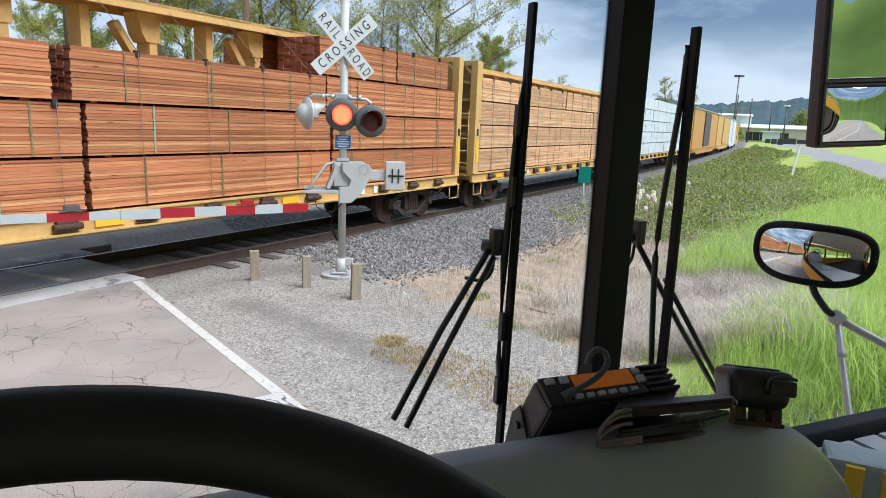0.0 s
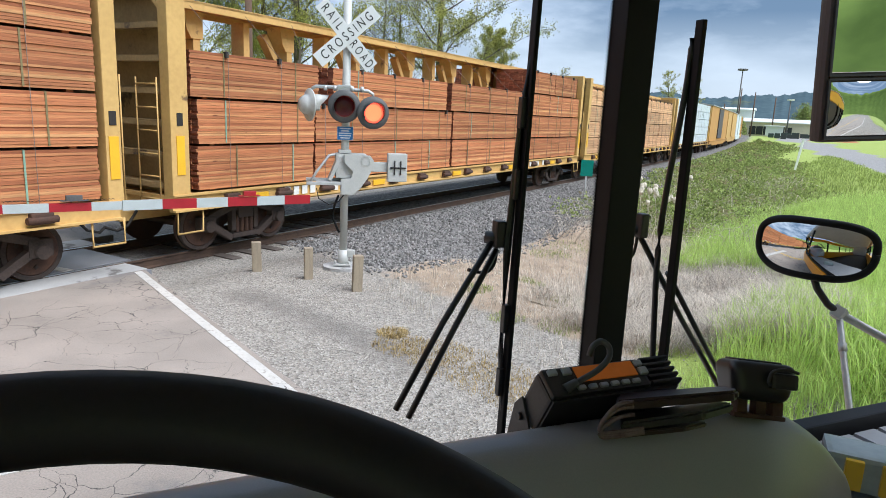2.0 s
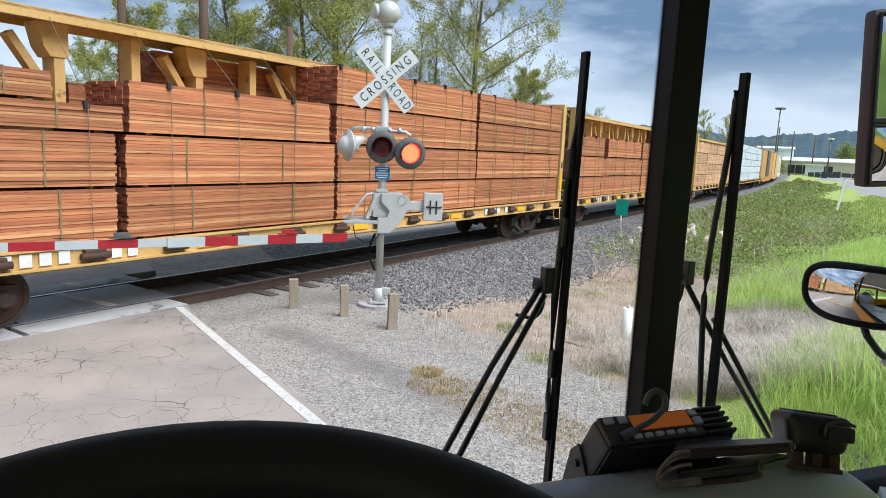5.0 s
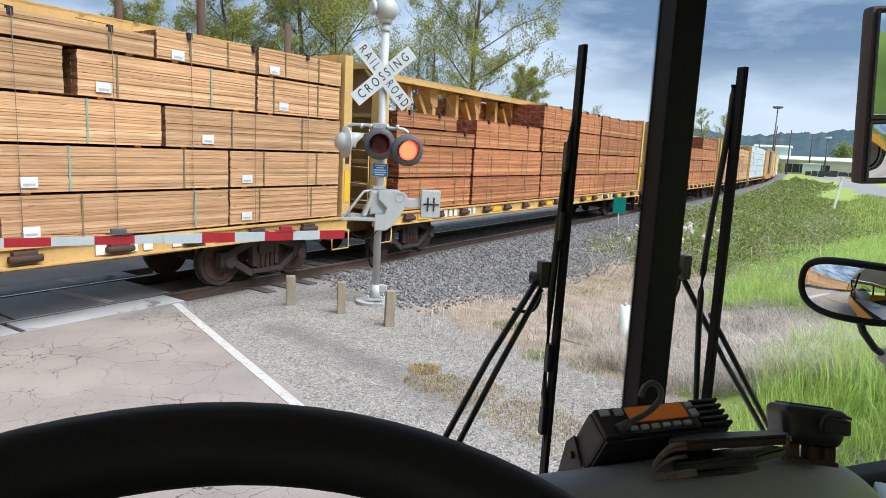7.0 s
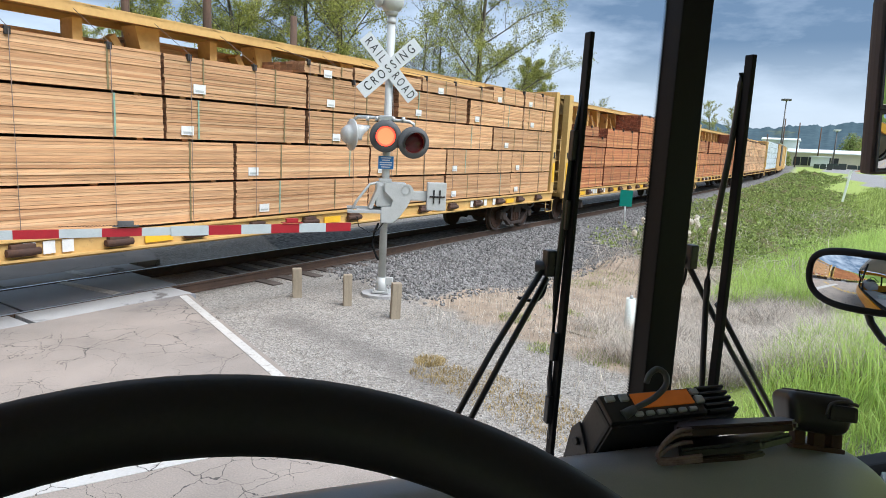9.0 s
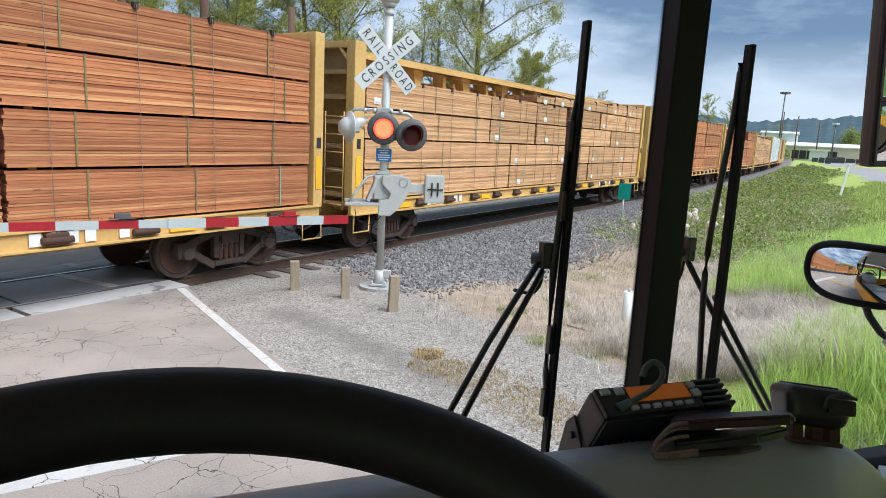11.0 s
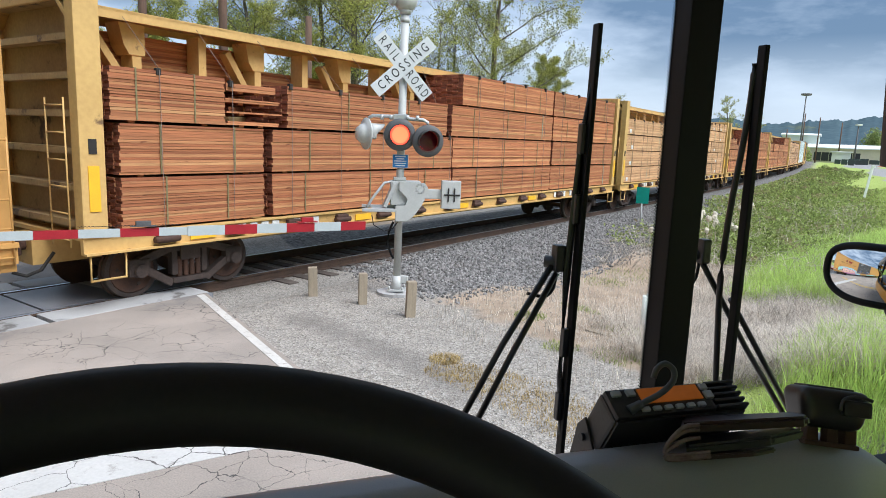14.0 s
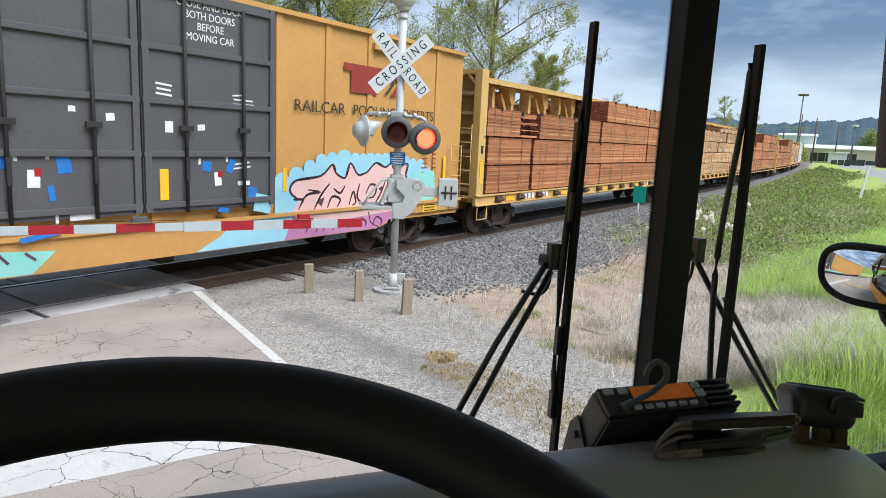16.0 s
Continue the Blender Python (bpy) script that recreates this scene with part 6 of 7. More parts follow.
# hand microphone in its clip
mic = bus_thing("hand_microphone", pose(0.793, 0.545, 2.284, -18, 4, -24), "black hand microphone on a dash clip", "microphone")
bm = bmesh.new()
box(bm, (0, 0, 0), (0.088, 0.066, 0.050))
for v in bm.verts:
    if v.co.z < 0:
        v.co.x *= 0.82
        v.co.y *= 0.85
bmesh.ops.bevel(bm, geom=bm.edges[:], offset=0.017, segments=5, affect="EDGES", profile=0.6)
for f in bm.faces:
    f.smooth = True
part("body", bm, "black_plastic", mic)
bm = bmesh.new()
box(bm, (0.020, -0.034, 0.004), (0.034, 0.012, 0.020), bevel=0.005)
part("talk_button", bm, "black_plastic", mic)
bm = bmesh.new()
sweep(bm, bent([(0.000, -0.037, 0.000), (0.003, -0.039, 0.014), (0.020, -0.040, 0.019), (0.036, -0.039, 0.016)]), 0.0022, 6)
part("button_guard", bm, "radio_grey", mic)
bm = bmesh.new()
box(bm, (-0.003, 0.0, 0.0245), (0.056, 0.040, 0.005), bevel=0.002)
part("top_plate", bm, "radio_grey", mic)
bm = bmesh.new()
for x in (-0.020, 0.004, 0.026):
    box(bm, (x, -0.006, -0.032), (0.014, 0.018, 0.020), bevel=0.003)
box(bm, (0.002, 0, -0.044), (0.066, 0.036, 0.006), bevel=0.002)
part("clip", bm, "rust", mic, "brown metal clip")

# plastic case on the shelf
M["clear_plastic"] = mat("frosted clear plastic", (0.36, 0.42, 0.42), (0.30, 0.36, 0.36), 0.2, scale=5, bump=0)
M["yellow_plastic"] = mat("yellow plastic", (0.72, 0.48, 0.02), (0.66, 0.42, 0.02), 0.35, bump=0)
case = bus_thing("plastic_case", pose(1.53, 0.822, 1.868, 0, 0, -48), "clear plastic case with yellow latches on the dash shelf", "case")
bm = bmesh.new()
box(bm, (0, 0, 0), (0.17, 0.10, 0.085), bevel=0.012)
part("shell", bm, "clear_plastic", case)
for x in (-0.03, 0.04):
    bm = bmesh.new()
    box(bm, (x, -0.052, 0.0), (0.036, 0.018, 0.07), bevel=0.003)
    part("latch", bm, "yellow_plastic", case)

# outside mirrors
M["mirror_brown"] = mat("dusty brown mirror housing", (0.06, 0.04, 0.033), (0.045, 0.032, 0.028), 0.6, scale=6, bump=0.05)


def oval(k, n, w, h):
    """A rounded outline, flatter above and fuller below."""
    a = 2 * math.pi * k / n
    c, s_ = math.cos(a), math.sin(a)
    e = 0.62 if s_ > 0 else 0.86
    return w * math.copysign(abs(c) ** 0.62, c), h * (0.92 if s_ > 0 else 1.08) * math.copysign(abs(s_) ** e, s_)


def aimed(at, toward):
    """A pose at a place whose z axis looks toward another, x level."""
    z = (Vector(toward) - Vector(at)).normalized()
    x = Vector((0, 0, 1)).cross(z).normalized()
    y = z.cross(x)
    return Matrix((( x.x, y.x, z.x, at[0]), (x.y, y.y, z.y, at[1]), (x.z, y.z, z.z, at[2]), (0, 0, 0, 1)))


cv = bus_thing("convex_mirror", aimed((1.947, 1.334, 2.258), (0.2, 0.50, 2.36)), "wide oval convex mirror in a black frame on a steel arm", "mirror")
n = 48
bm = bmesh.new()
rings = []
for q in (0.02, 0.25, 0.45, 0.62, 0.78, 0.9, 1.0):
    ring = []
    for k in range(n):
        x, y = oval(k, n, 0.153 * q, 0.078 * q)
        ring.append(bm.verts.new((x, y, 0.078 * (1 - (x / 0.17) ** 2 - 0.35 * (y / 0.09) ** 2))))
    rings.append(ring)
bm.faces.new(rings[0])
for a, b in zip(rings, rings[1:]):
    for k in range(n):
        bm.faces.new((a[k], a[(k + 1) % n], b[(k + 1) % n], b[k]))
for f in bm.faces:
    f.smooth = True
part("mirror_glass", bm, "mirror", cv, "convex mirror glass")
bm = bmesh.new()
pts = []
for k in range(n + 1):
    x, y = oval(k % n, n, 0.160, 0.083)
    pts.append((x, y, 0.078 * (1 - (x / 0.17) ** 2 - 0.35 * (y / 0.09) ** 2) - 0.004))
sweep(bm, pts, 0.013, 10)
part("frame", bm, "black_rubber", cv, "black rubber frame")
bm = bmesh.new()
back = [bm.verts.new((*oval(k, n, 0.16, 0.083), -0.02)) for k in range(n)]
tail = [bm.verts.new((*oval(k, n, 0.10, 0.05), -0.09)) for k in range(n)]
for k in range(n):
    f = bm.faces.new((back[k], back[(k + 1) % n], tail[(k + 1) % n], tail[k]))
    f.smooth = True
bm.faces.new(tail)
part("housing", bm, "black_plastic", cv)

arms = bus_thing("mirror_bracket", Matrix.Identity(4), "bent steel tubes that carry the outside mirrors", "mirror bracket")
bm = bmesh.new()
sweep(bm, [(1.93, 1.33, 2.20), (1.94, 1.30, 2.13), (1.965, 1.275, 2.085), (1.993, 1.254, 2.061)], 0.011, 12)
part("neck", bm, "black_plastic", arms)
bm = bmesh.new()
sweep(bm, [(1.993, 1.254, 2.061), (2.13, 1.18, 1.985), (2.34, 1.10, 1.90), (2.24, 1.04, 1.86)], 0.0125, 12)
part("tube", bm, "galv", arms)
bm = bmesh.new()
sweep(bm, [(1.993, 1.254, 2.061), (1.965, 1.20, 1.95), (1.921, 1.116, 1.786), (1.91, 1.09, 1.72)], 0.0095, 12)
tube(bm, (1.972, 1.214, 1.980), (1.967, 1.204, 1.958), 0.0125, None, 12)
part("tube", bm, "galv", arms)
bm = bmesh.new()
box(bm, (1.993, 1.254, 2.061), (0.038, 0.036, 0.040), pose(0, 0, 0, 20, 30, 20), bevel=0.008)
part("clamp", bm, "alu_paint", arms)
bm = bmesh.new()
sweep(bm, [(2.50, 1.66, 3.27), (2.40, 1.45, 3.30), (2.20, 1.06, 3.28)], 0.016, 10)
part("tube", bm, "black_plastic", arms, "black upper tube")

rm = bus_thing("side_mirror", aimed((2.545, 1.70, 2.90), (1.50, -0.95, 2.90)) @ pose(0, 0, 0, 0, 0, 4), "tall two-part side mirror in a dark housing", "mirror")
bm = bmesh.new()
box(bm, (0, 0, -0.035), (0.30, 0.66, 0.07), bevel=0.025)
part("housing", bm, "mirror_brown", rm, "dark brown housing")
bm = bmesh.new()
box(bm, (0, 0.115, 0.003), (0.25, 0.37, 0.006), bevel=0.002)
part("flat_glass", bm, "mirror", rm, "flat mirror glass")
bm = bmesh.new()
for i in range(13):
    for j in range(11):
        x, y = -0.122 + i * 0.244 / 12, -0.1 + j * 0.2 / 10
        bm.verts.new((x, y - 0.205, 0.006 + 0.012 * (1 - (x / 0.122) ** 2) * (1 - (y / 0.1) ** 2) ** 0.5 if abs(y) < 0.0999 and abs(x) < 0.1219 else 0.006))
bm.verts.ensure_lookup_table()
for i in range(12):
    for j in range(10):
        bm.faces.new((bm.verts[i * 11 + j], bm.verts[(i + 1) * 11 + j], bm.verts[(i + 1) * 11 + j + 1], bm.verts[i * 11 + j + 1])).smooth = True
part("convex_glass", bm, "mirror", rm, "convex mirror glass")
bm = bmesh.new()
for y, h in ((0.115, 0.39), (-0.205, 0.22)):
    for sx in (-1, 1):
        box(bm, (sx * 0.130, y, 0.005), (0.008, h, 0.014))
    for sy in (-1, 1):
        box(bm, (0, y + sy * h / 2, 0.005), (0.266, 0.008, 0.014))
part("bezel", bm, "black_plastic", rm)
bm = bmesh.new()
sweep(bm, [(0.0, 0.30, -0.06), (0.0, 0.36, -0.08), (-0.05, 0.36, 0.05), (-0.55, 0.34, 0.45), (-0.60, 0.34, 0.50)], 0.016, 10)
part("hanger", bm, "black_plastic", rm)

# dotted black edge of the windshield beside the pillar
bm = bmesh.new()
for k in range(190):
    for row, r_ in ((0, 0.0026), (1, 0.0011)):
        x, z = 0.9085 - row * 0.0042, 1.92 + k * 0.0066 + row * 0.0033
        tube(bm, (x, 1.072, z), (x, 1.074, z), r_, None, 6)
tagged(part("dotted_edge", bm, "black_rubber", bus, "dotted black edge of the windshield"), kind="stuff")

# steering wheel
nrm = Vector((0.2834, -0.6269, 1.0)).normalized()
bm = bmesh.new()
n, m_ = 96, 16
for i in range(n):
    for j in range(m_):
        a, b = 2 * math.pi * i / n, 2 * math.pi * j / m_
        bm.verts.new(((0.2502 + 0.0183 * math.cos(b)) * math.cos(a), (0.2502 + 0.0183 * math.cos(b)) * math.sin(a), 0.0183 * math.sin(b)))
bm.verts.ensure_lookup_table()
for i in range(n):
    for j in range(m_):
        f = bm.faces.new((bm.verts[i * m_ + j], bm.verts[((i + 1) % n) * m_ + j], bm.verts[((i + 1) % n) * m_ + (j + 1) % m_], bm.verts[i * m_ + (j + 1) % m_]))
        f.smooth = True
sw = thing("steering_wheel", Matrix.Translation((0.0134, 0.0559, 2.3423)) @ nrm.to_track_quat("Z", "Y").to_matrix().to_4x4(), "thick black steering wheel", "steering wheel")
part("rim", bm, "wheel_black", sw, "black moulded rim")
bm = bmesh.new()
tube(bm, (0, 0, -0.06), (0, 0, -0.02), 0.07, 0.06, 20)
part("hub", bm, "wheel_black", sw)
for a in (200, 340):
    bm = bmesh.new()
    sweep(bm, [(0.05 * math.cos(radians(a)), 0.05 * math.sin(radians(a)), -0.04), (0.25 * math.cos(radians(a)), 0.25 * math.sin(radians(a)), 0)], 0.012, 8)
    part("spoke", bm, "wheel_black", sw)
bm = bmesh.new()
tube(bm, (0, 0, -0.30), (0, 0, -0.06), 0.05, None, 16)
part("column", bm, "black_plastic", sw)


# ---- plants ----
def blades(name, label, count, spot, length, width, material, seed, lie=0.5, category="grass", low=0.1):
    """Many thin bent blades, each of two triangles and a tip."""
    rg = np.random.RandomState(seed)
    vs, fs = [], []
    made, tries = 0, 0
    while made < count and tries < count * 6:
        tries += 1
        got = spot(rg)
        if got is None:
            continue
        x, y, z, big = got
        a = rg.uniform(0, 2 * math.pi)
        ln = length * big * rg.uniform(0.55, 1.25)
        w = width * big * rg.uniform(0.7, 1.3)
        dx, dy = math.cos(a), math.sin(a)
        bend = rg.uniform(low, 1.0) * lie
        up = ln * math.sqrt(max(0.05, 1 - bend * bend))
        b = len(vs)
        px, py = -dy * w, dx * w
        vs += [(x - px, y - py, z - 0.02), (x + px, y + py, z - 0.02),
               (x + dx * ln * bend * 0.35 + px * 0.8, y + dy * ln * bend * 0.35 + py * 0.8, z + up * 0.6), (x + dx * ln * bend * 0.35 - px * 0.8, y + dy * ln * bend * 0.35 - py * 0.8, z + up * 0.6),
               (x + dx * ln * bend, y + dy * ln * bend, z + up)]
        fs += [(b, b + 1, b + 2, b + 3), (b + 3, b + 2, b + 4)]
        made += 1
    me = bpy.data.meshes.new(name)
    me.from_pydata(vs, [], fs)
    me.materials.append(M[material])
    return tagged(new(name, me), label, category, kind="stuff")


def leaves(vs, fs, rg, c, size):
    """One small folded leaf."""
    q = Euler((rg.uniform(-1.3, 1.3), rg.uniform(-1.3, 1.3), rg.uniform(0, 6.3))).to_matrix()
    b = len(vs)
    for p in ((-0.5, 0, 0), (0, -0.32, 0.08), (0.5, 0, 0), (0, 0.32, 0.08)):
        v = q @ Vector(p) * size
        vs.append((c[0] + v.x, c[1] + v.y, c[2] + v.z))
    fs.append((b, b + 1, b + 2, b + 3))


def edge_d(s, o):
    return s - (4.3 + (o - 3.65) * 0.375)


def clumpy(x, y, f=1.1):
    return noise.noise((x * f, y * f, 7.0))


def bank_spot(rg):
    """Tall grass: the near bank, and a clump beyond the dry weeds."""
    s, o = rg.uniform(2.0, 23), rg.uniform(-6, 3.0)
    p = along(s, o)
    d = edge_d(s, o)
    w = clumpy(p.x, p.y, 0.8)
    if d < 3.0 + 0.5 * w:
        return None
    if s < 13.8 + 0.6 * w:
        lim = 0.75 + 0.5 * w - 0.75 * smooth(8.2, 10.5, s)
    else:
        lim = 2.3 + 0.6 * w
    if o > lim:
        return None
    return p.x, p.y, height(p.x, p.y), (0.85 if s < 13.8 else 1.25) + 0.5 * clumpy(p.x, p.y, 0.9)


def far_bank_spot(rg):
    s = 20 + 55 * rg.uniform(0, 1) ** 1.5
    o = rg.uniform(-9, 3.0)
    p = along(s, o)
    if lane_mask(p.x, p.y) > 0.2 or o > 2.4 + 2.2 * clumpy(p.x, p.y, 0.6) + 0.03 * (s - 20):
        return None
    return p.x, p.y, height(p.x, p.y), 0.7 + 0.4 * clumpy(p.x, p.y, 0.5)


def dry_spot(rg):
    s, o = rg.uniform(7.2, 17), rg.uniform(-0.6, 3.8)
    p = along(s, o)
    if edge_d(s, o) < 3.6 or rg.uniform() > smooth(3.8, 2.2, o) or clumpy(p.x, p.y, 1.5) < -0.3:
        return None
    return p.x, p.y, height(p.x, p.y) + 0.16 * rg.uniform() ** 2 * (1 + clumpy(p.x, p.y, 0.9)), 0.75 + 0.6 * clumpy(p.x, p.y)


def tuft_spot_of(spots):
    def spot(rg):
        x, y, r = spots[rg.randint(len(spots))]
        a, q = rg.uniform(0, 6.28), r * math.sqrt(rg.uniform())
        x, y = x + q * math.cos(a), y + q * math.sin(a)
        return x, y, height(x, y), 1.0
    return spot


blades("tall_grass", "tall fresh green grass on the bank", 130000, bank_spot, 0.46, 0.0042, "grass_blade", 1, 0.95, low=0.2)
blades("verge_grass", "green grass along the verge", 24000, far_bank_spot, 0.30, 0.012, "verge_blade", 2, 0.7)
blades("dry_weeds", "tangled grey dry weeds in the ditch", 52000, dry_spot, 0.52, 0.0034, "dry_grass", 3, 1.0, low=0.8)
blades("weed_tuft", "low green weeds on the gravel", 2300, tuft_spot_of([(2.9, 15.2, 0.9), (3.4, 15.9, 0.7), (2.5, 14.6, 0.5), (1.7, 8.0, 0.40), (0.95, 8.3, 0.25), (1.5, 10.9, 0.35), (0.6, 9.7, 0.25), (2.1, 9.4, 0.5)]), 0.06, 0.006, "weed_leaf", 4, 1.0, low=0.5)
M["rust_weed"] = mat("rusty yellow weed", (0.38, 0.28, 0.11), (0.27, 0.19, 0.08), 0.8, island=0.3, bump=0)
blades("rusty_weed", "low rusty yellow weeds in the gravel", 4200, tuft_spot_of([(-0.35, 7.1, 0.35), (0.0, 6.9, 0.45), (0.35, 6.6, 0.5), (0.7, 6.2, 0.5), (-0.5, 7.5, 0.2), (0.95, 5.9, 0.45)]), 0.06, 0.003, "rust_weed", 6, 1.0, low=0.5)


def straw_spot(rg):
    s, o = rg.uniform(5.5, 15), rg.uniform(1.0, 5.6)
    p = along(s, o)
    if edge_d(s, o) < 2.5:
        return None
    return p.x, p.y, height(p.x, p.y) + 0.015, 0.5 + 0.4 * rg.uniform()


blades("straw_litter", "scattered straw and twigs on the dirt", 5200, straw_spot, 0.22, 0.004, "dry_grass", 8, 1.0)


def bramble():
    rg = random.Random(12)
    vs, fs = [], []
    for i in range(95000):
        s = 17.0 + 95 * rg.random() ** 1.8
        mid = 3.2 + shift(s) + 1.2 * smooth(26, 40, s)
        o = mid + rg.gauss(0, 2.1)
        p = along(s, o)
        bump = math.exp(-((o - mid) / 3.0) ** 2) * smooth(17.0, 20.5, s + 1.5 * clumpy(p.x, p.y, 0.5))
        if o > 8.0 + shift(s):
            continue
        top = 0.68 * bump * (0.7 + 0.8 * clumpy(p.x, p.y, 0.55) + 0.5 * clumpy(p.x, p.y, 1.7))
        if top < 0.07 or clumpy(p.x, p.y, 1.1) < -0.42:
            continue
        z = height(p.x, p.y) + top * (1 - 0.8 * rg.random() ** 2) + 0.05
        leaves(vs, fs, rg, (p.x, p.y, z), (0.040 + 0.0022 * s) * rg.uniform(0.6, 1.5))
    me = bpy.data.meshes.new("bramble_thicket")
    me.from_pydata(vs, [], fs)
    me.materials.append(M["bramble_leaf"])
    tagged(new("bramble_thicket", me), "low olive-green bramble thicket beside the track", "bramble", kind="stuff")
    bm = bmesh.new()
    for i in range(900):
        s = 15.5 + 24 * rg.random() ** 1.5
        o = rg.uniform(0.6, 6.2)
        p = along(s, o)
        z = height(p.x, p.y)
        a = rg.uniform(0, 6.28)
        h = rg.uniform(0.25, 0.8)
        q = p + Vector((math.cos(a) * 0.35, math.sin(a) * 0.35, 0))
        r_ = p + Vector((math.cos(a) * 0.9, math.sin(a) * 0.9, 0))
        sweep(bm, [(p.x, p.y, z), (q.x, q.y, z + h), (r_.x, r_.y, z + h * 0.75)], [0.006, 0.005, 0.002], 3)
    tagged(new("bramble_cane", mesh_of("bramble_cane", bm, "dry_grass")), "dry arching bramble canes", "bramble", kind="stuff")


bramble()


def ballast_stones():
    """Loose crushed stone on the track's shoulder."""
    rg = random.Random(5)
    base = [(1, 0, 0), (-1, 0, 0), (0, 1, 0), (0, -1, 0), (0, 0, 1), (0, 0, -1)]
    tri = [(0, 2, 4), (2, 1, 4), (1, 3, 4), (3, 0, 4), (2, 0, 5), (1, 2, 5), (3, 1, 5), (0, 3, 5)]
    vs, fs = [], []
    for i in range(26000):
        s = 7.6 + 32 * rg.random() ** 1.5
        o = rg.uniform(5.5, 9.3)
        if edge_d(s, o) < 3.2 + 0.5 * rg.random() or (o < 6.0 and rg.random() < 0.7):
            continue
        p = along(s, o + shift(s))
        z = height(p.x, p.y)
        r_ = rg.uniform(0.018, 0.042) * (1 + 0.012 * (s - 8))
        m = Euler((rg.uniform(0, 6), rg.uniform(0, 6), rg.uniform(0, 6))).to_matrix()
        b = len(vs)
        for v in base:
            w = m @ (Vector(v) * r_ * rg.uniform(0.65, 1.2))
            vs.append((p.x + w.x, p.y + w.y, z + w.z + r_ * 0.3))
        fs += [(b + t[0], b + t[1], b + t[2]) for t in tri]
    me = bpy.data.meshes.new("ballast_stone")
    me.from_pydata(vs, [], fs)
    M["crushed_stone"] = mat("crushed grey stone", (0.235, 0.225, 0.215), (0.16, 0.153, 0.147), 0.9, island=0.6, bump=0)
    me.materials.append(M["crushed_stone"])
    tagged(new("ballast_stone", me), "loose crushed grey ballast stone", "ballast", kind="stuff")


ballast_stones()


def pebbles():
    """Loose gravel on the shoulder and in the ditch."""
    rg = random.Random(6)
    base = [(1, 0, 0), (-1, 0, 0), (0, 1, 0), (0, -1, 0), (0, 0, 1)]
    tri = [(0, 2, 4), (2, 1, 4), (1, 3, 4), (3, 0, 4)]
    vs, fs = [], []
    for i in range(30000):
        s, o = rg.uniform(2.5, 15), rg.uniform(0.5, 8.4)
        d = edge_d(s, o)
        if d < 0.35 or (o < 2 and s > 8) or (o > 6.2 and d > 3.5):
            continue
        p = along(s, o)
        if rg.random() < 0.9 and min(math.hypot(p.x - a, p.y - b) for a, b in TREAD) < 0.36:
            continue
        z = height(p.x, p.y)
        r_ = 0.005 + 0.012 * rg.random() ** 4
        b = len(vs)
        a = rg.uniform(0, 6.28)
        for v in base:
            w = Vector((v[0] * math.cos(a) - v[1] * math.sin(a), v[0] * math.sin(a) + v[1] * math.cos(a), v[2])) * r_ * rg.uniform(0.7, 1.3)
            vs.append((p.x + w.x, p.y + w.y, z + w.z * 0.8 + 0.002))
        fs += [(b + t[0], b + t[1], b + t[2]) for t in tri]
    me = bpy.data.meshes.new("gravel")
    me.from_pydata(vs, [], fs)
    M["gravel_mix"] = mat("mixed pale and dark gravel", (0.37, 0.335, 0.285), (0.225, 0.205, 0.175), 0.9, island=0.55, bump=0)
    me.materials.append(M["gravel_mix"])
    tagged(new("gravel", me), "loose grey gravel on the shoulder", "gravel", kind="stuff")


pebbles()
for x, y, ln, w, turn in ((1.55, 9.0, 0.42, 0.10, -35), (1.9, 8.7, 0.22, 0.05, 20), (6.0, 22.8, 0.7, 0.2, 10)):
    bm = bmesh.new()
    box(bm, (0, 0, 0), (ln, w, 0.022), bevel=0.004)
    ob = new("scrap_board", mesh_of("scrap_board", bm, "post_wood"))
    ob.matrix_basis = pose(x, y, height(x, y) + 0.012, 3, 2, turn)
    tagged(ob, "weathered scrap board lying on the dirt", "board", "scrap boards")


def cattails():
    """Pale fluffy seed stalks at the ditch's far end."""
    rg = random.Random(15)
    M["seed_fluff"] = leafy("pale seed fluff", (0.62, 0.57, 0.48), (0.50, 0.45, 0.37), 0.25, 0.3)
    for i in range(34):
        s, o = rg.uniform(18.5, 23.5), rg.uniform(3.6, 5.6)
        p = along(s, o)
        t = thing("seed_stalk", pose(p.x, p.y, height(p.x, p.y), rg.uniform(-9, 9), rg.uniform(-9, 9), 0), "dry weed stalk with a pale fluffy seed head", "weed", "dry seed stalks")
        h = rg.uniform(0.7, 1.35)
        bm = bmesh.new()
        tube(bm, (0, 0, 0), (0, 0, h), 0.006, 0.004, 4)
        part("stalk", bm, "dry_grass", t)
        bm = bmesh.new()
        r = bmesh.ops.create_icosphere(bm, subdivisions=2, radius=0.075)
        for v in r["verts"]:
            v.co *= rg.uniform(0.7, 1.15)
            v.co.z *= 1.3
            v.co.z += h
        part("seed_head", bm, "seed_fluff", t)


cattails()


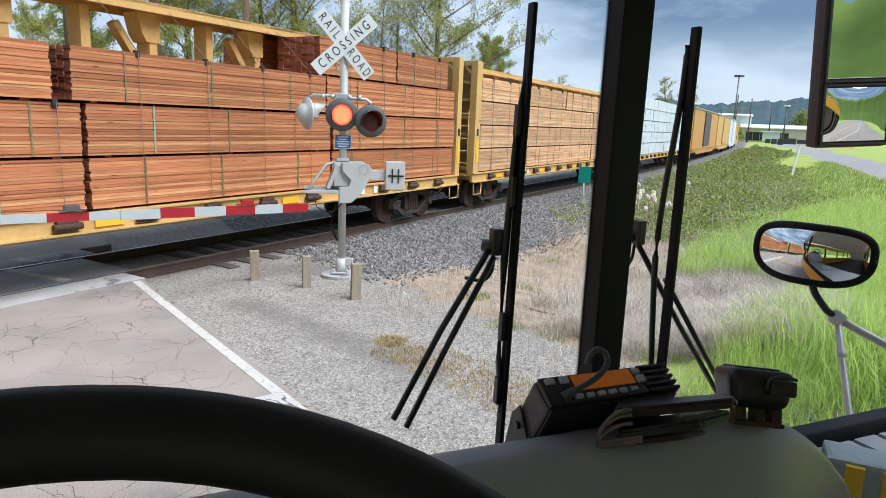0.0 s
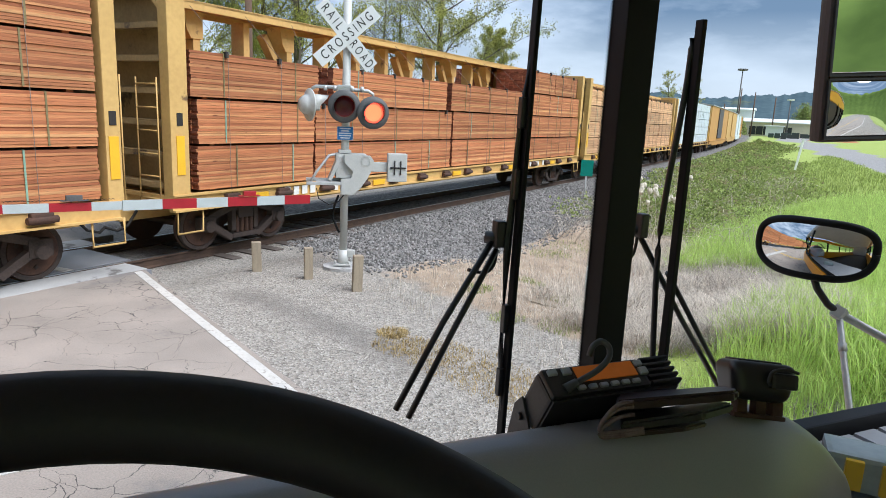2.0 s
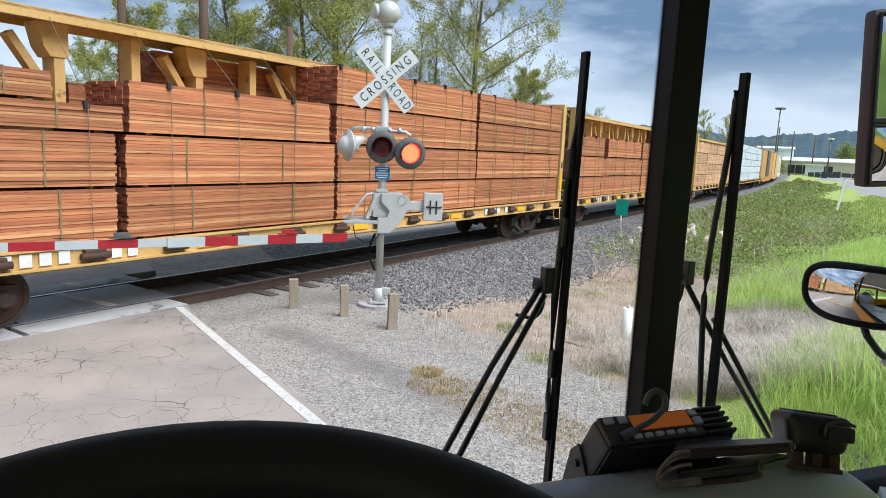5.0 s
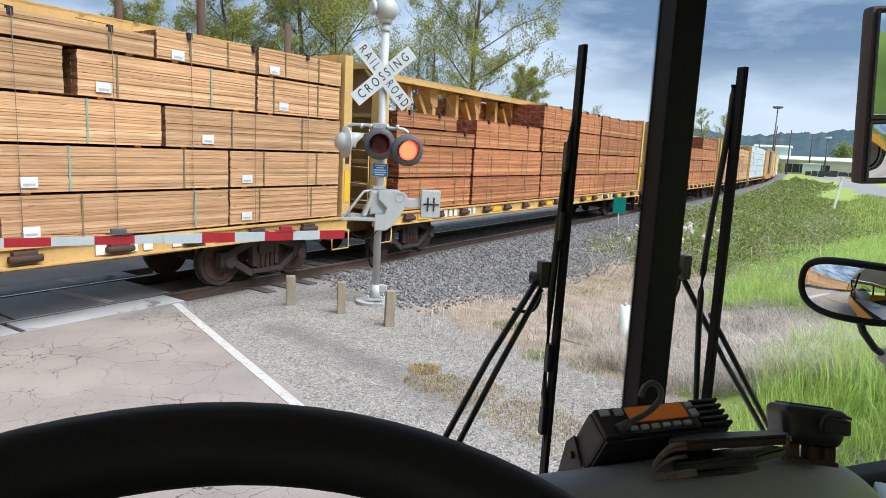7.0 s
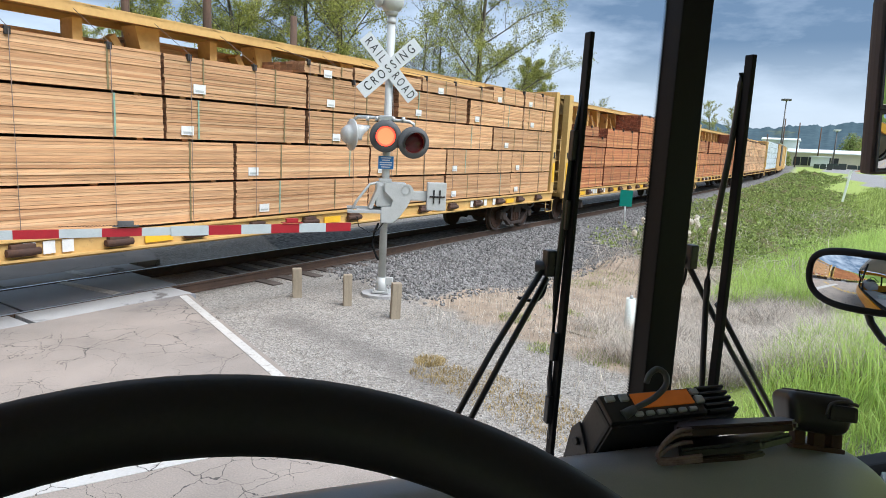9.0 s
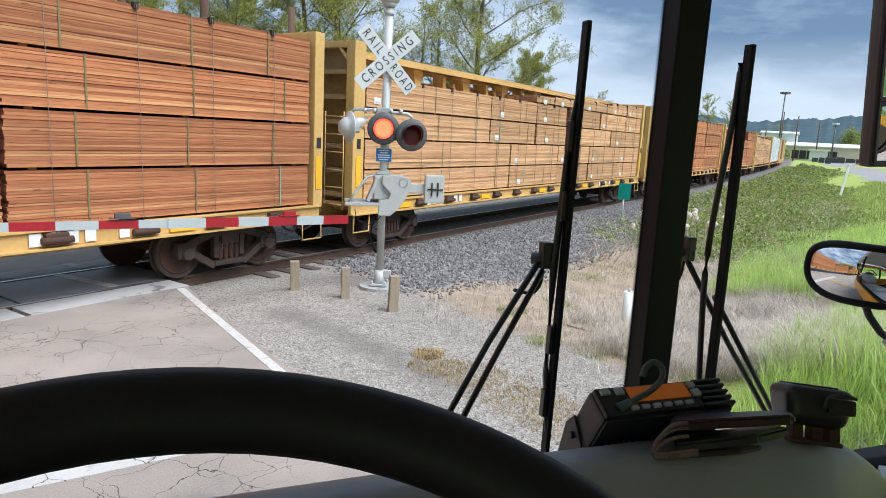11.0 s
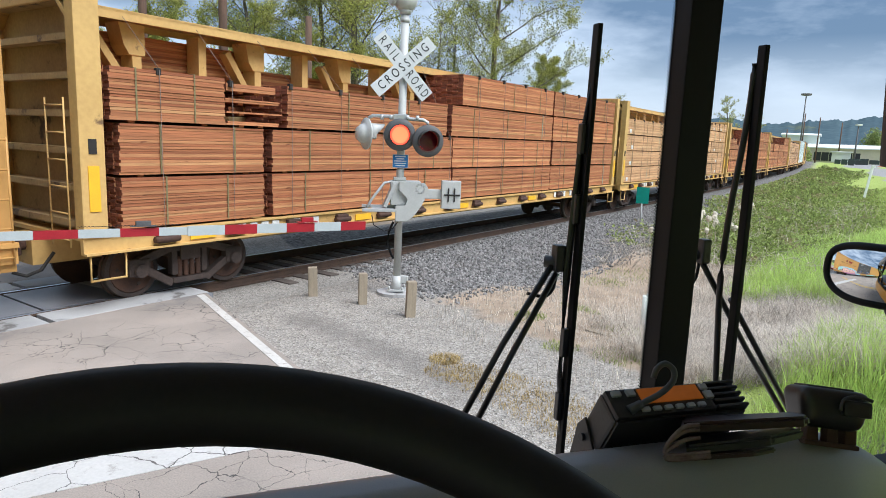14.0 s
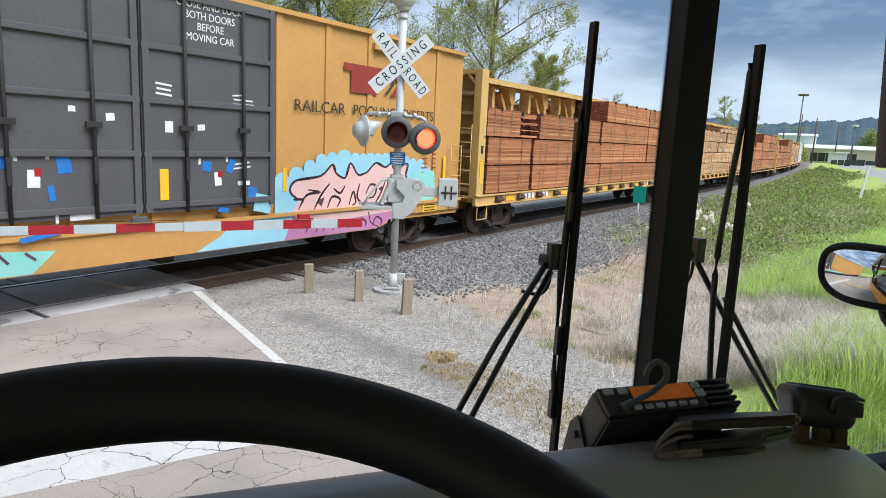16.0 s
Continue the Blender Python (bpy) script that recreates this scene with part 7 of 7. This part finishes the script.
def tree(name_label, x, y, tall, seed, lean=0.0, leafy=1.0, wide=0.34, size=0.10, first=0.22, limbs=17):
    """A spring tree: a tapered trunk that runs to the top, long rising limbs that arch over, twigs, and small young leaves with gaps between."""
    rg = random.Random(seed)
    t = thing("tree", pose(x, y, -0.05), name_label, "tree", "trees beyond the track")
    bm = bmesh.new()
    vs, fs = [], []

    def bough(p, d, ln, r, depth):
        n = (6, 5, 4)[depth - 1]
        pts, rad, ds = [p], [r], [d]
        for i in range(n):
            bend_ = Vector((rg.uniform(-1, 1), rg.uniform(-1, 1), rg.uniform(-1, 1))) * (0.13, 0.2, 0.3)[depth - 1]
            bend_.z += 0.10 if i < n / 2 else -0.10
            d = (d + bend_).normalized()
            p = p + d * ln / n
            pts.append(p)
            rad.append(max(0.008, r * (1 - 0.82 * (i + 1) / n)))
            ds.append(d)
        sweep(bm, pts, rad, 5 if depth == 1 else 3)
        if depth < 3:
            for i in range(1, n + 1):
                for _ in range(2 if depth == 1 else (2 if rg.random() < 0.6 else 1)):
                    side = Vector((rg.uniform(-1, 1), rg.uniform(-1, 1), rg.uniform(-0.5, 0.8))).normalized()
                    bough(pts[i], (ds[i] * 0.7 + side * 0.8).normalized(), ln * rg.uniform(0.26, 0.46) * (1.15 - 0.4 * i / n), rad[i] * 0.6, depth + 1)
        if depth >= 2:
            for i in range(1, n + 1):
                for _ in range(5 if depth == 2 else 9):
                    if rg.random() < leafy * 0.8:
                        c = pts[i] + Vector((rg.gauss(0, 0.13), rg.gauss(0, 0.13), rg.gauss(-0.04, 0.12)))
                        leaves(vs, fs, rg, c, size * rg.uniform(0.6, 1.3))

    base_r = tall * 0.0145 + 0.03
    pts, rad, p, d = [Vector((0, 0, 0))], [base_r], Vector((0, 0, 0)), Vector((lean, 0, 1)).normalized()
    for i in range(14):
        d = (d + Vector((rg.uniform(-1, 1), rg.uniform(-1, 1), 0.5)) * 0.05).normalized()
        p = p + d * tall / 14
        pts.append(p)
        rad.append(base_r * (1 - 0.93 * ((i + 1) / 14) ** 1.1))
    sweep(bm, pts, rad, 9)
    for k in range(limbs):
        h = first + (0.97 - first) * (k + rg.uniform(0, 0.8)) / limbs
        q = h * 14
        i = int(q)
        at = pts[i].lerp(pts[i + 1], q - i)
        a = k * 2.4 + rg.uniform(-0.5, 0.5)
        rise = 0.22 + 0.62 * h
        ln = tall * wide * (1.2 - 0.72 * h) * rg.uniform(0.8, 1.25)
        bough(at, Vector((math.cos(a), math.sin(a), rise)).normalized(), ln, rad[i] * 0.34, 1)
    part("trunk", bm, "bark", t, "grey-brown trunk and limbs")
    if vs:
        me = bpy.data.meshes.new("crown")
        me.from_pydata(vs, [], fs)
        me.materials.append(M["spring_leaf"])
        tagged(part("crown", me, None, t, "sparse young yellow-green leaves"), kind="stuff")
    return t


tree("tall cottonwood with sparse young leaves behind the train", -0.9, 44.5, 17, 3, 0.045, 0.85, 0.37, size=0.105, limbs=20)
tree("tall cottonwood with young leaves behind the train", -8.0, 35.2, 16, 8, 0.03, 0.95, size=0.10, limbs=20)
tree("tall leaning cottonwood with young leaves behind the train", -9.6, 36.5, 15, 14, -0.06, 0.9, size=0.10)
tree("leafy spring tree behind the train", -12.6, 33.5, 13, 12, -0.05, 0.9, size=0.10)
tree("small leafy spring tree far behind the train", 3.5, 56, 9.2, 18, 0.0, 0.42, 0.24, 0.11, 0.25, 22)
tree("bare thin tree behind the train", -3.6, 48, 11, 21, 0.0, 0.05, 0.4)
tree("bare thin tree behind the train", -5.6, 50, 11.5, 25, 0.05, 0.08, 0.42)
tree("small pale spring tree behind the train", -36, 60, 11, 31, 0.0, 0.4)
tree("leafy spring tree behind the train", -19.5, 34, 9, 35, 0.05, 0.6, size=0.10)
tree("bare thin tree far behind the train", 13.5, 84, 8, 41, 0.0, 0.06)
tree("tall sparse tree beside the far track", 55, 168, 15, 45, 0.0, 0.10, 0.25, 0.18)
tree("tall sparse tree beside the far track", 61.5, 172, 14.5, 47, 0.0, 0.10, 0.25, 0.18)


# ---- distance ----
M["pole_wood"] = mat("dark brown pole timber", (0.13, 0.075, 0.05), (0.08, 0.05, 0.035), 0.9, scale=4, fine=20, stretch=(4, 4, 0.5), bump=0.3)


def utility_pole(x, y, tall, arm=0.0, turn=0.0, r=0.14, tilt=0.0):
    t = thing("utility_pole", pose(x, y, -0.3, 0, tilt, 0), "weathered brown timber utility pole", "utility pole", "utility poles beyond the track")
    bm = bmesh.new()
    tube(bm, (0, 0, 0), (0, 0, tall), r, r * 0.75, 12)
    part("pole", bm, "pole_wood", t)
    if arm:
        bm = bmesh.new()
        box(bm, (0, 0, tall - 0.35), (arm, 0.10, 0.12), pose(0, 0, 0, 0, -12, turn))
        part("crossarm", bm, "pole_wood", t)
        for k in (-0.42, -0.22, 0.22, 0.42):
            bm = bmesh.new()
            v = pose(0, 0, 0, 0, -12, turn) @ Vector((k * arm, 0, 0.1))
            tube(bm, (v.x, v.y, tall - 0.35 + v.z - 0.04), (v.x, v.y, tall - 0.35 + v.z + 0.12), 0.05, 0.04, 8)
            part("insulator", bm, "pole_wood", t)
    return t


utility_pole(-8.2, 18.9, 11)
utility_pole(-10.9, 19.4, 11)
utility_pole(-9.2, 30.5, 8.2, 0.0, 0, 0.2)
utility_pole(12.5, 62.7, 5.9, 2.6, -20, 0.12)

M["mast_metal"] = mat("grey lighting mast", (0.16, 0.15, 0.15), (0.12, 0.115, 0.11), 0.6, 0.4, bump=0)
for x, y, h, w in ((82, 192.7, 18.6, 1.6), (104, 207, 11.5, 0.9)):
    t = thing("light_mast", pose(x, y, 0), "tall grey lighting mast at the mill yard", "light mast", "light masts")
    bm = bmesh.new()
    tube(bm, (0, 0, 0), (0, 0, h), 0.28, 0.14, 10)
    part("mast", bm, "mast_metal", t)
    bm = bmesh.new()
    for k in range(8):
        a = k * 0.785
        box(bm, (w * 0.6 * math.cos(a), w * 0.6 * math.sin(a), h), (0.7, 0.7, 0.45), bevel=0.05)
    tube(bm, (0, 0, h - 0.3), (0, 0, h + 0.1), w * 0.7, w * 0.7, 12)
    part("lamp_ring", bm, "mast_metal" if h > 15 else "white_plastic", t)
for x, y, h in ((88, 196, 13), (96, 200, 12), (75, 185, 9), (92, 215, 15)):
    utility_pole(x, y, h, 0.0, 0, 0.2)

wmk = thing("lane_marker", pose(24.6, 46.8, -0.1, 0, 7, 0), "slim pale marker post leaning in the grass", "marker post")
bm = bmesh.new()
box(bm, (0, 0, 1.0), (0.16, 0.05, 2.2), bevel=0.01)
part("post", bm, "white_plastic", wmk)
bm = bmesh.new()
box(bm, (0.06, -0.03, 2.02), (0.2, 0.03, 0.12))
part("plate", bm, "white_plastic", wmk)

# mill buildings
M["cream_wall"] = mat("cream sheet cladding", (0.56, 0.52, 0.36), (0.48, 0.45, 0.32), 0.7, scale=0.4, fine=3, bump=0)
M["white_wall"] = mat("white sheet cladding", (0.66, 0.70, 0.68), (0.58, 0.62, 0.6), 0.7, scale=0.4, fine=3, bump=0)
# near-black colour stands in for the shade inside the mill's open bays
M["dark_open"] = mat("painted shade of the open bays", (0.03, 0.035, 0.032), None, 0.9, bump=0)
M["chip_pile"] = mat("orange wood chips", (0.42, 0.19, 0.085), (0.34, 0.15, 0.07), 0.95, scale=1, fine=8, bump=0.4)
M["stock_dark"] = mat("dark green machinery", (0.03, 0.06, 0.05), (0.05, 0.05, 0.045), 0.8, scale=0.5, bump=0)


def mill(x, y, w, d, h, wall, label, bays=0, up=0.0):
    b = thing("mill_building", pose(x, y, up, 0, 0, -26), label, "building", "mill buildings")
    bm = bmesh.new()
    box(bm, (0, 0, h / 2), (w, d, h))
    part("wall", bm, wall, b)
    bm = bmesh.new()
    ring = [[bm.verts.new((sx * (w / 2 + 0.4), yy, zz)) for yy, zz in ((-d / 2 - 0.4, h), (-d / 2 - 0.4, h + 0.25), (0, h + 0.08 * d + 0.25), (d / 2 + 0.4, h + 0.25), (d / 2 + 0.4, h))] for sx in (-1, 1)]
    for k in range(5):
        bm.faces.new((ring[0][k], ring[0][(k + 1) % 5], ring[1][(k + 1) % 5], ring[1][k]))
    bm.faces.new(ring[0])
    bm.faces.new(ring[1][::-1])
    part("roof", bm, "white_wall", b, "pale roof")
    # bays are dark panels on a solid wall, their inner shade painted
    for k in range(bays):
        bm = bmesh.new()
        ww = w * 0.55 / bays
        box(bm, (-w * 0.42 + (k + 0.5) * w * 0.6 / bays, -d / 2 - 0.06, h * 0.42), (ww, 0.1, h * 0.6))
        part("bay_opening", bm, "dark_open", b)
    return b


mill(108, 220, 21, 14, 4.4, "cream_wall", "long cream mill shed with open bays", 6)
mill(120, 219, 11, 12, 4.0, "white_wall", "low white mill building", 2)
mill(100, 235, 11, 8, 8.4, "white_wall", "white mill office behind the shed")
mill(148, 245, 16, 10, 10, "white_wall", "white mill house on the slope", 3)
mill(92, 190, 4.5, 0.5, 2.6, "white_wall", "white trailer at the mill yard", 0, 0.6)
for x, y, w, h in ((100, 196, 9, 1.7), (108, 197, 7, 1.5), (88, 178, 6, 1.6)):
    bm = bmesh.new()
    for k in range(4):
        box(bm, ((k - 1.5) * w / 4, 0, h / 2), (w / 4 * 0.9, 2.0, h * (0.7 + 0.3 * ((k * 7) % 3) / 2)), bevel=0.06)
    ob = new("yard_machinery", mesh_of("yard_machinery", bm, "stock_dark"))
    ob.matrix_basis = pose(x, y, 0, 0, 0, -26)
    tagged(ob, "dark green machinery in the mill yard", "machinery")
bm = bmesh.new()
bmesh.ops.create_cone(bm, segments=28, radius1=6.5, radius2=0.8, depth=2.4, cap_ends=True)
for v in bm.verts:
    v.co += Vector((noise.noise(v.co * 0.7), noise.noise(v.co * 0.7 + Vector((9, 0, 0))), 0)) * 0.9
ob = new("chip_pile", mesh_of("chip_pile", bm, "chip_pile"))
ob.matrix_basis = pose(99, 172, 1.0)
tagged(ob, "pile of orange wood chips in the yard", "wood chips")

# the far ridge's air haze is mixed into this bluish base colour
M["hill_wood"] = mat("distant wooded hillside with haze in its colour", (0.085, 0.125, 0.14), (0.055, 0.085, 0.105), 1.0, scale=0.012, fine=0.09, bump=0, dirt=(0.13, 0.15, 0.10), dirt_at=0.60, dirt_scale=0.006, spec=0.0)
M["near_wood"] = mat("nearer wooded slope", (0.11, 0.13, 0.075), (0.07, 0.09, 0.055), 1.0, scale=0.03, fine=0.3, bump=0, spec=0.0)
M["meadow_hill"] = mat("green hillside", (0.20, 0.28, 0.07), (0.13, 0.19, 0.05), 1.0, scale=0.02, fine=0.2, bump=0, spec=0.0)


def ridge(name, dist, a0, a1, high, rough, material, label, seed, step=0.12, tree_h=5.0, fall=1.8):
    """A hill seen from afar: az to the right of +y in degrees; its crest is broken by tree tops."""
    rg = random.Random(seed)
    bm = bmesh.new()
    rows = []
    n = int((a1 - a0) / step)
    for i in range(n + 1):
        az = a0 + (a1 - a0) * i / n
        h = high(az) * dist * math.pi / 180
        h += rough * noise.noise((az * 0.35, seed, 0)) + tree_h * 0.5 * noise.noise((az * 2.2, seed, 4))
        j = tree_h * 0.5 * rg.random() ** 2
        c, s_ = math.sin(radians(az)), math.cos(radians(az))
        rows.append([bm.verts.new((c * dist * q, s_ * dist * q, z)) for q, z in ((0.72, -1.0), (0.86, 0.35 * h), (0.95, 0.75 * h), (1.0, max(h + j, 1.0)), (fall, -1.0))])
    for a, b in zip(rows, rows[1:]):
        for k in range(4):
            bm.faces.new((a[k], b[k], b[k + 1], a[k + 1])).smooth = True
    return tagged(new(name, mesh_of(name, bm, material)), label, "hill", kind="structure")


def high_far(az):
    return 2.35 + 0.55 * math.exp(-((az - 31) / 5.5) ** 2) + 0.35 * math.exp(-((az - 14) / 6) ** 2) - 0.3 * math.exp(-((az - 20.5) / 2) ** 2)


ridge("hill_far", 1500, -75, 75, high_far, 14, "hill_wood", "distant wooded ridge, its blue-green colour holding the haze", 3, tree_h=6)
ridge("hill_track", 240, -70, 10, lambda az: 3.0 + 0.8 * math.sin(az * 0.13), 3, "near_wood", "wooded rise beyond the track", 5, 0.15, 3.0)
ridge("hill_behind", 160, 95, 265, lambda az: 13.0 + 2.5 * math.sin(az * 0.07), 4, "meadow_hill", "green meadow hill behind the road", 7, 0.6, 0.6)
for az, d, h in ((29.4, 1500, 22), (30.4, 1500, 13)):
    bm = bmesh.new()
    z0 = high_far(az) * 1500 * math.pi / 180
    tube(bm, (0, 0, z0 - 5), (0, 0, z0 + h), 0.9, 0.4, 6)
    ob = new("radio_mast", mesh_of("radio_mast", bm, "mast_metal"))
    ob.matrix_basis = pose(math.sin(radians(az)) * d, math.cos(radians(az)) * d, 0)
    tagged(ob, "thin radio mast on the ridge", "radio mast")


def round_bush(x, y, r, h, seed, material):
    rg = random.Random(seed)
    vs, fs = [], []
    for i in range(2600):
        a, b_ = rg.uniform(0, 6.28), rg.uniform(-0.2, 1.5)
        q = rg.uniform(0.55, 1.0) * (1 + 0.2 * math.sin(3 * a + seed))
        leaves(vs, fs, rg, (r * q * math.cos(a) * math.cos(b_), r * q * math.sin(a) * math.cos(b_), h * 0.35 + h * 0.65 * q * math.sin(b_)), r * 0.16 * rg.uniform(0.6, 1.3))
    t = thing("tree", pose(x, y, -0.3), "rounded spring tree by the mill", "tree", "trees by the mill")
    bm = bmesh.new()
    tube(bm, (0, 0, 0), (0, 0, h * 0.5), 0.25, 0.12, 8)
    part("trunk", bm, "bark", t)
    me = bpy.data.meshes.new("crown")
    me.from_pydata(vs, [], fs)
    me.materials.append(M[material])
    tagged(part("crown", me, None, t), kind="stuff")


round_bush(140, 250, 8, 14, 3, "spring_leaf")
round_bush(122, 232, 4.0, 11, 5, "bramble_leaf")
round_bush(70, 165, 3.5, 5, 6, "bramble_leaf")
round_bush(62, 150, 3.0, 4, 7, "dry_grass")
round_bush(56, 138, 3.0, 4, 8, "dry_grass")


# ---- what moves ----
FLASHES = (0.15, 0.92, 1.55, 2.35, 3.05, 3.9, 4.7, 5.6, 6.62, 7.4, 8.05, 8.9, 9.62, 10.4, 11.1, 11.85, 12.55, 13.33, 14.05, 14.8, 15.44)


def rolled(t):
    """How far the train has rolled at t: a steady speed with a slight surge early on."""
    return SPEED * t + float(np.interp(t, (0, 1, 2, 3.5, 5, 7, 8, 10, 12, 16), (0.12, 0.32, 0.45, 0.54, 0.48, 0.33, 0.25, 0.12, 0.05, 0.05)))


def motions():
    """The train rolls past at a steady speed, its wheels turning; the two lamps flash in turn."""
    for car, start, wheels in CARS:
        rows = []
        for t in range(17):
            s = start + rolled(t)
            p = along(s, TRACK_O + shift(s), 0.0)
            rows.append((t, pose(p.x, p.y, p.z, 0, 0, heading(s))))
        walk(car, rows)
        for ws, x in wheels:
            walk(ws, [(k / 15, pose(x, 0, 0.43, 0, math.degrees(rolled(k / 15) / 0.43), 0)) for k in range(0, 241)])
    for i, lens in enumerate(LENSES):
        a = 0 if i == 0 else 180
        rows = [(0.0, pose(0, 0, 0, 0, 0, a))]
        for t in FLASHES:
            rows += [(t - 0.0667, pose(0, 0, 0, 0, 0, a)), (t - 0.0333, pose(0, 0, 0, 0, 0, a + 60)), (t, pose(0, 0, 0, 0, 0, a + 120)), (t + 0.0333, pose(0, 0, 0, 0, 0, a + 180))]
            a += 180
        rows.append((16.0, pose(0, 0, 0, 0, 0, a)))
        walk(lens, rows)


motions()
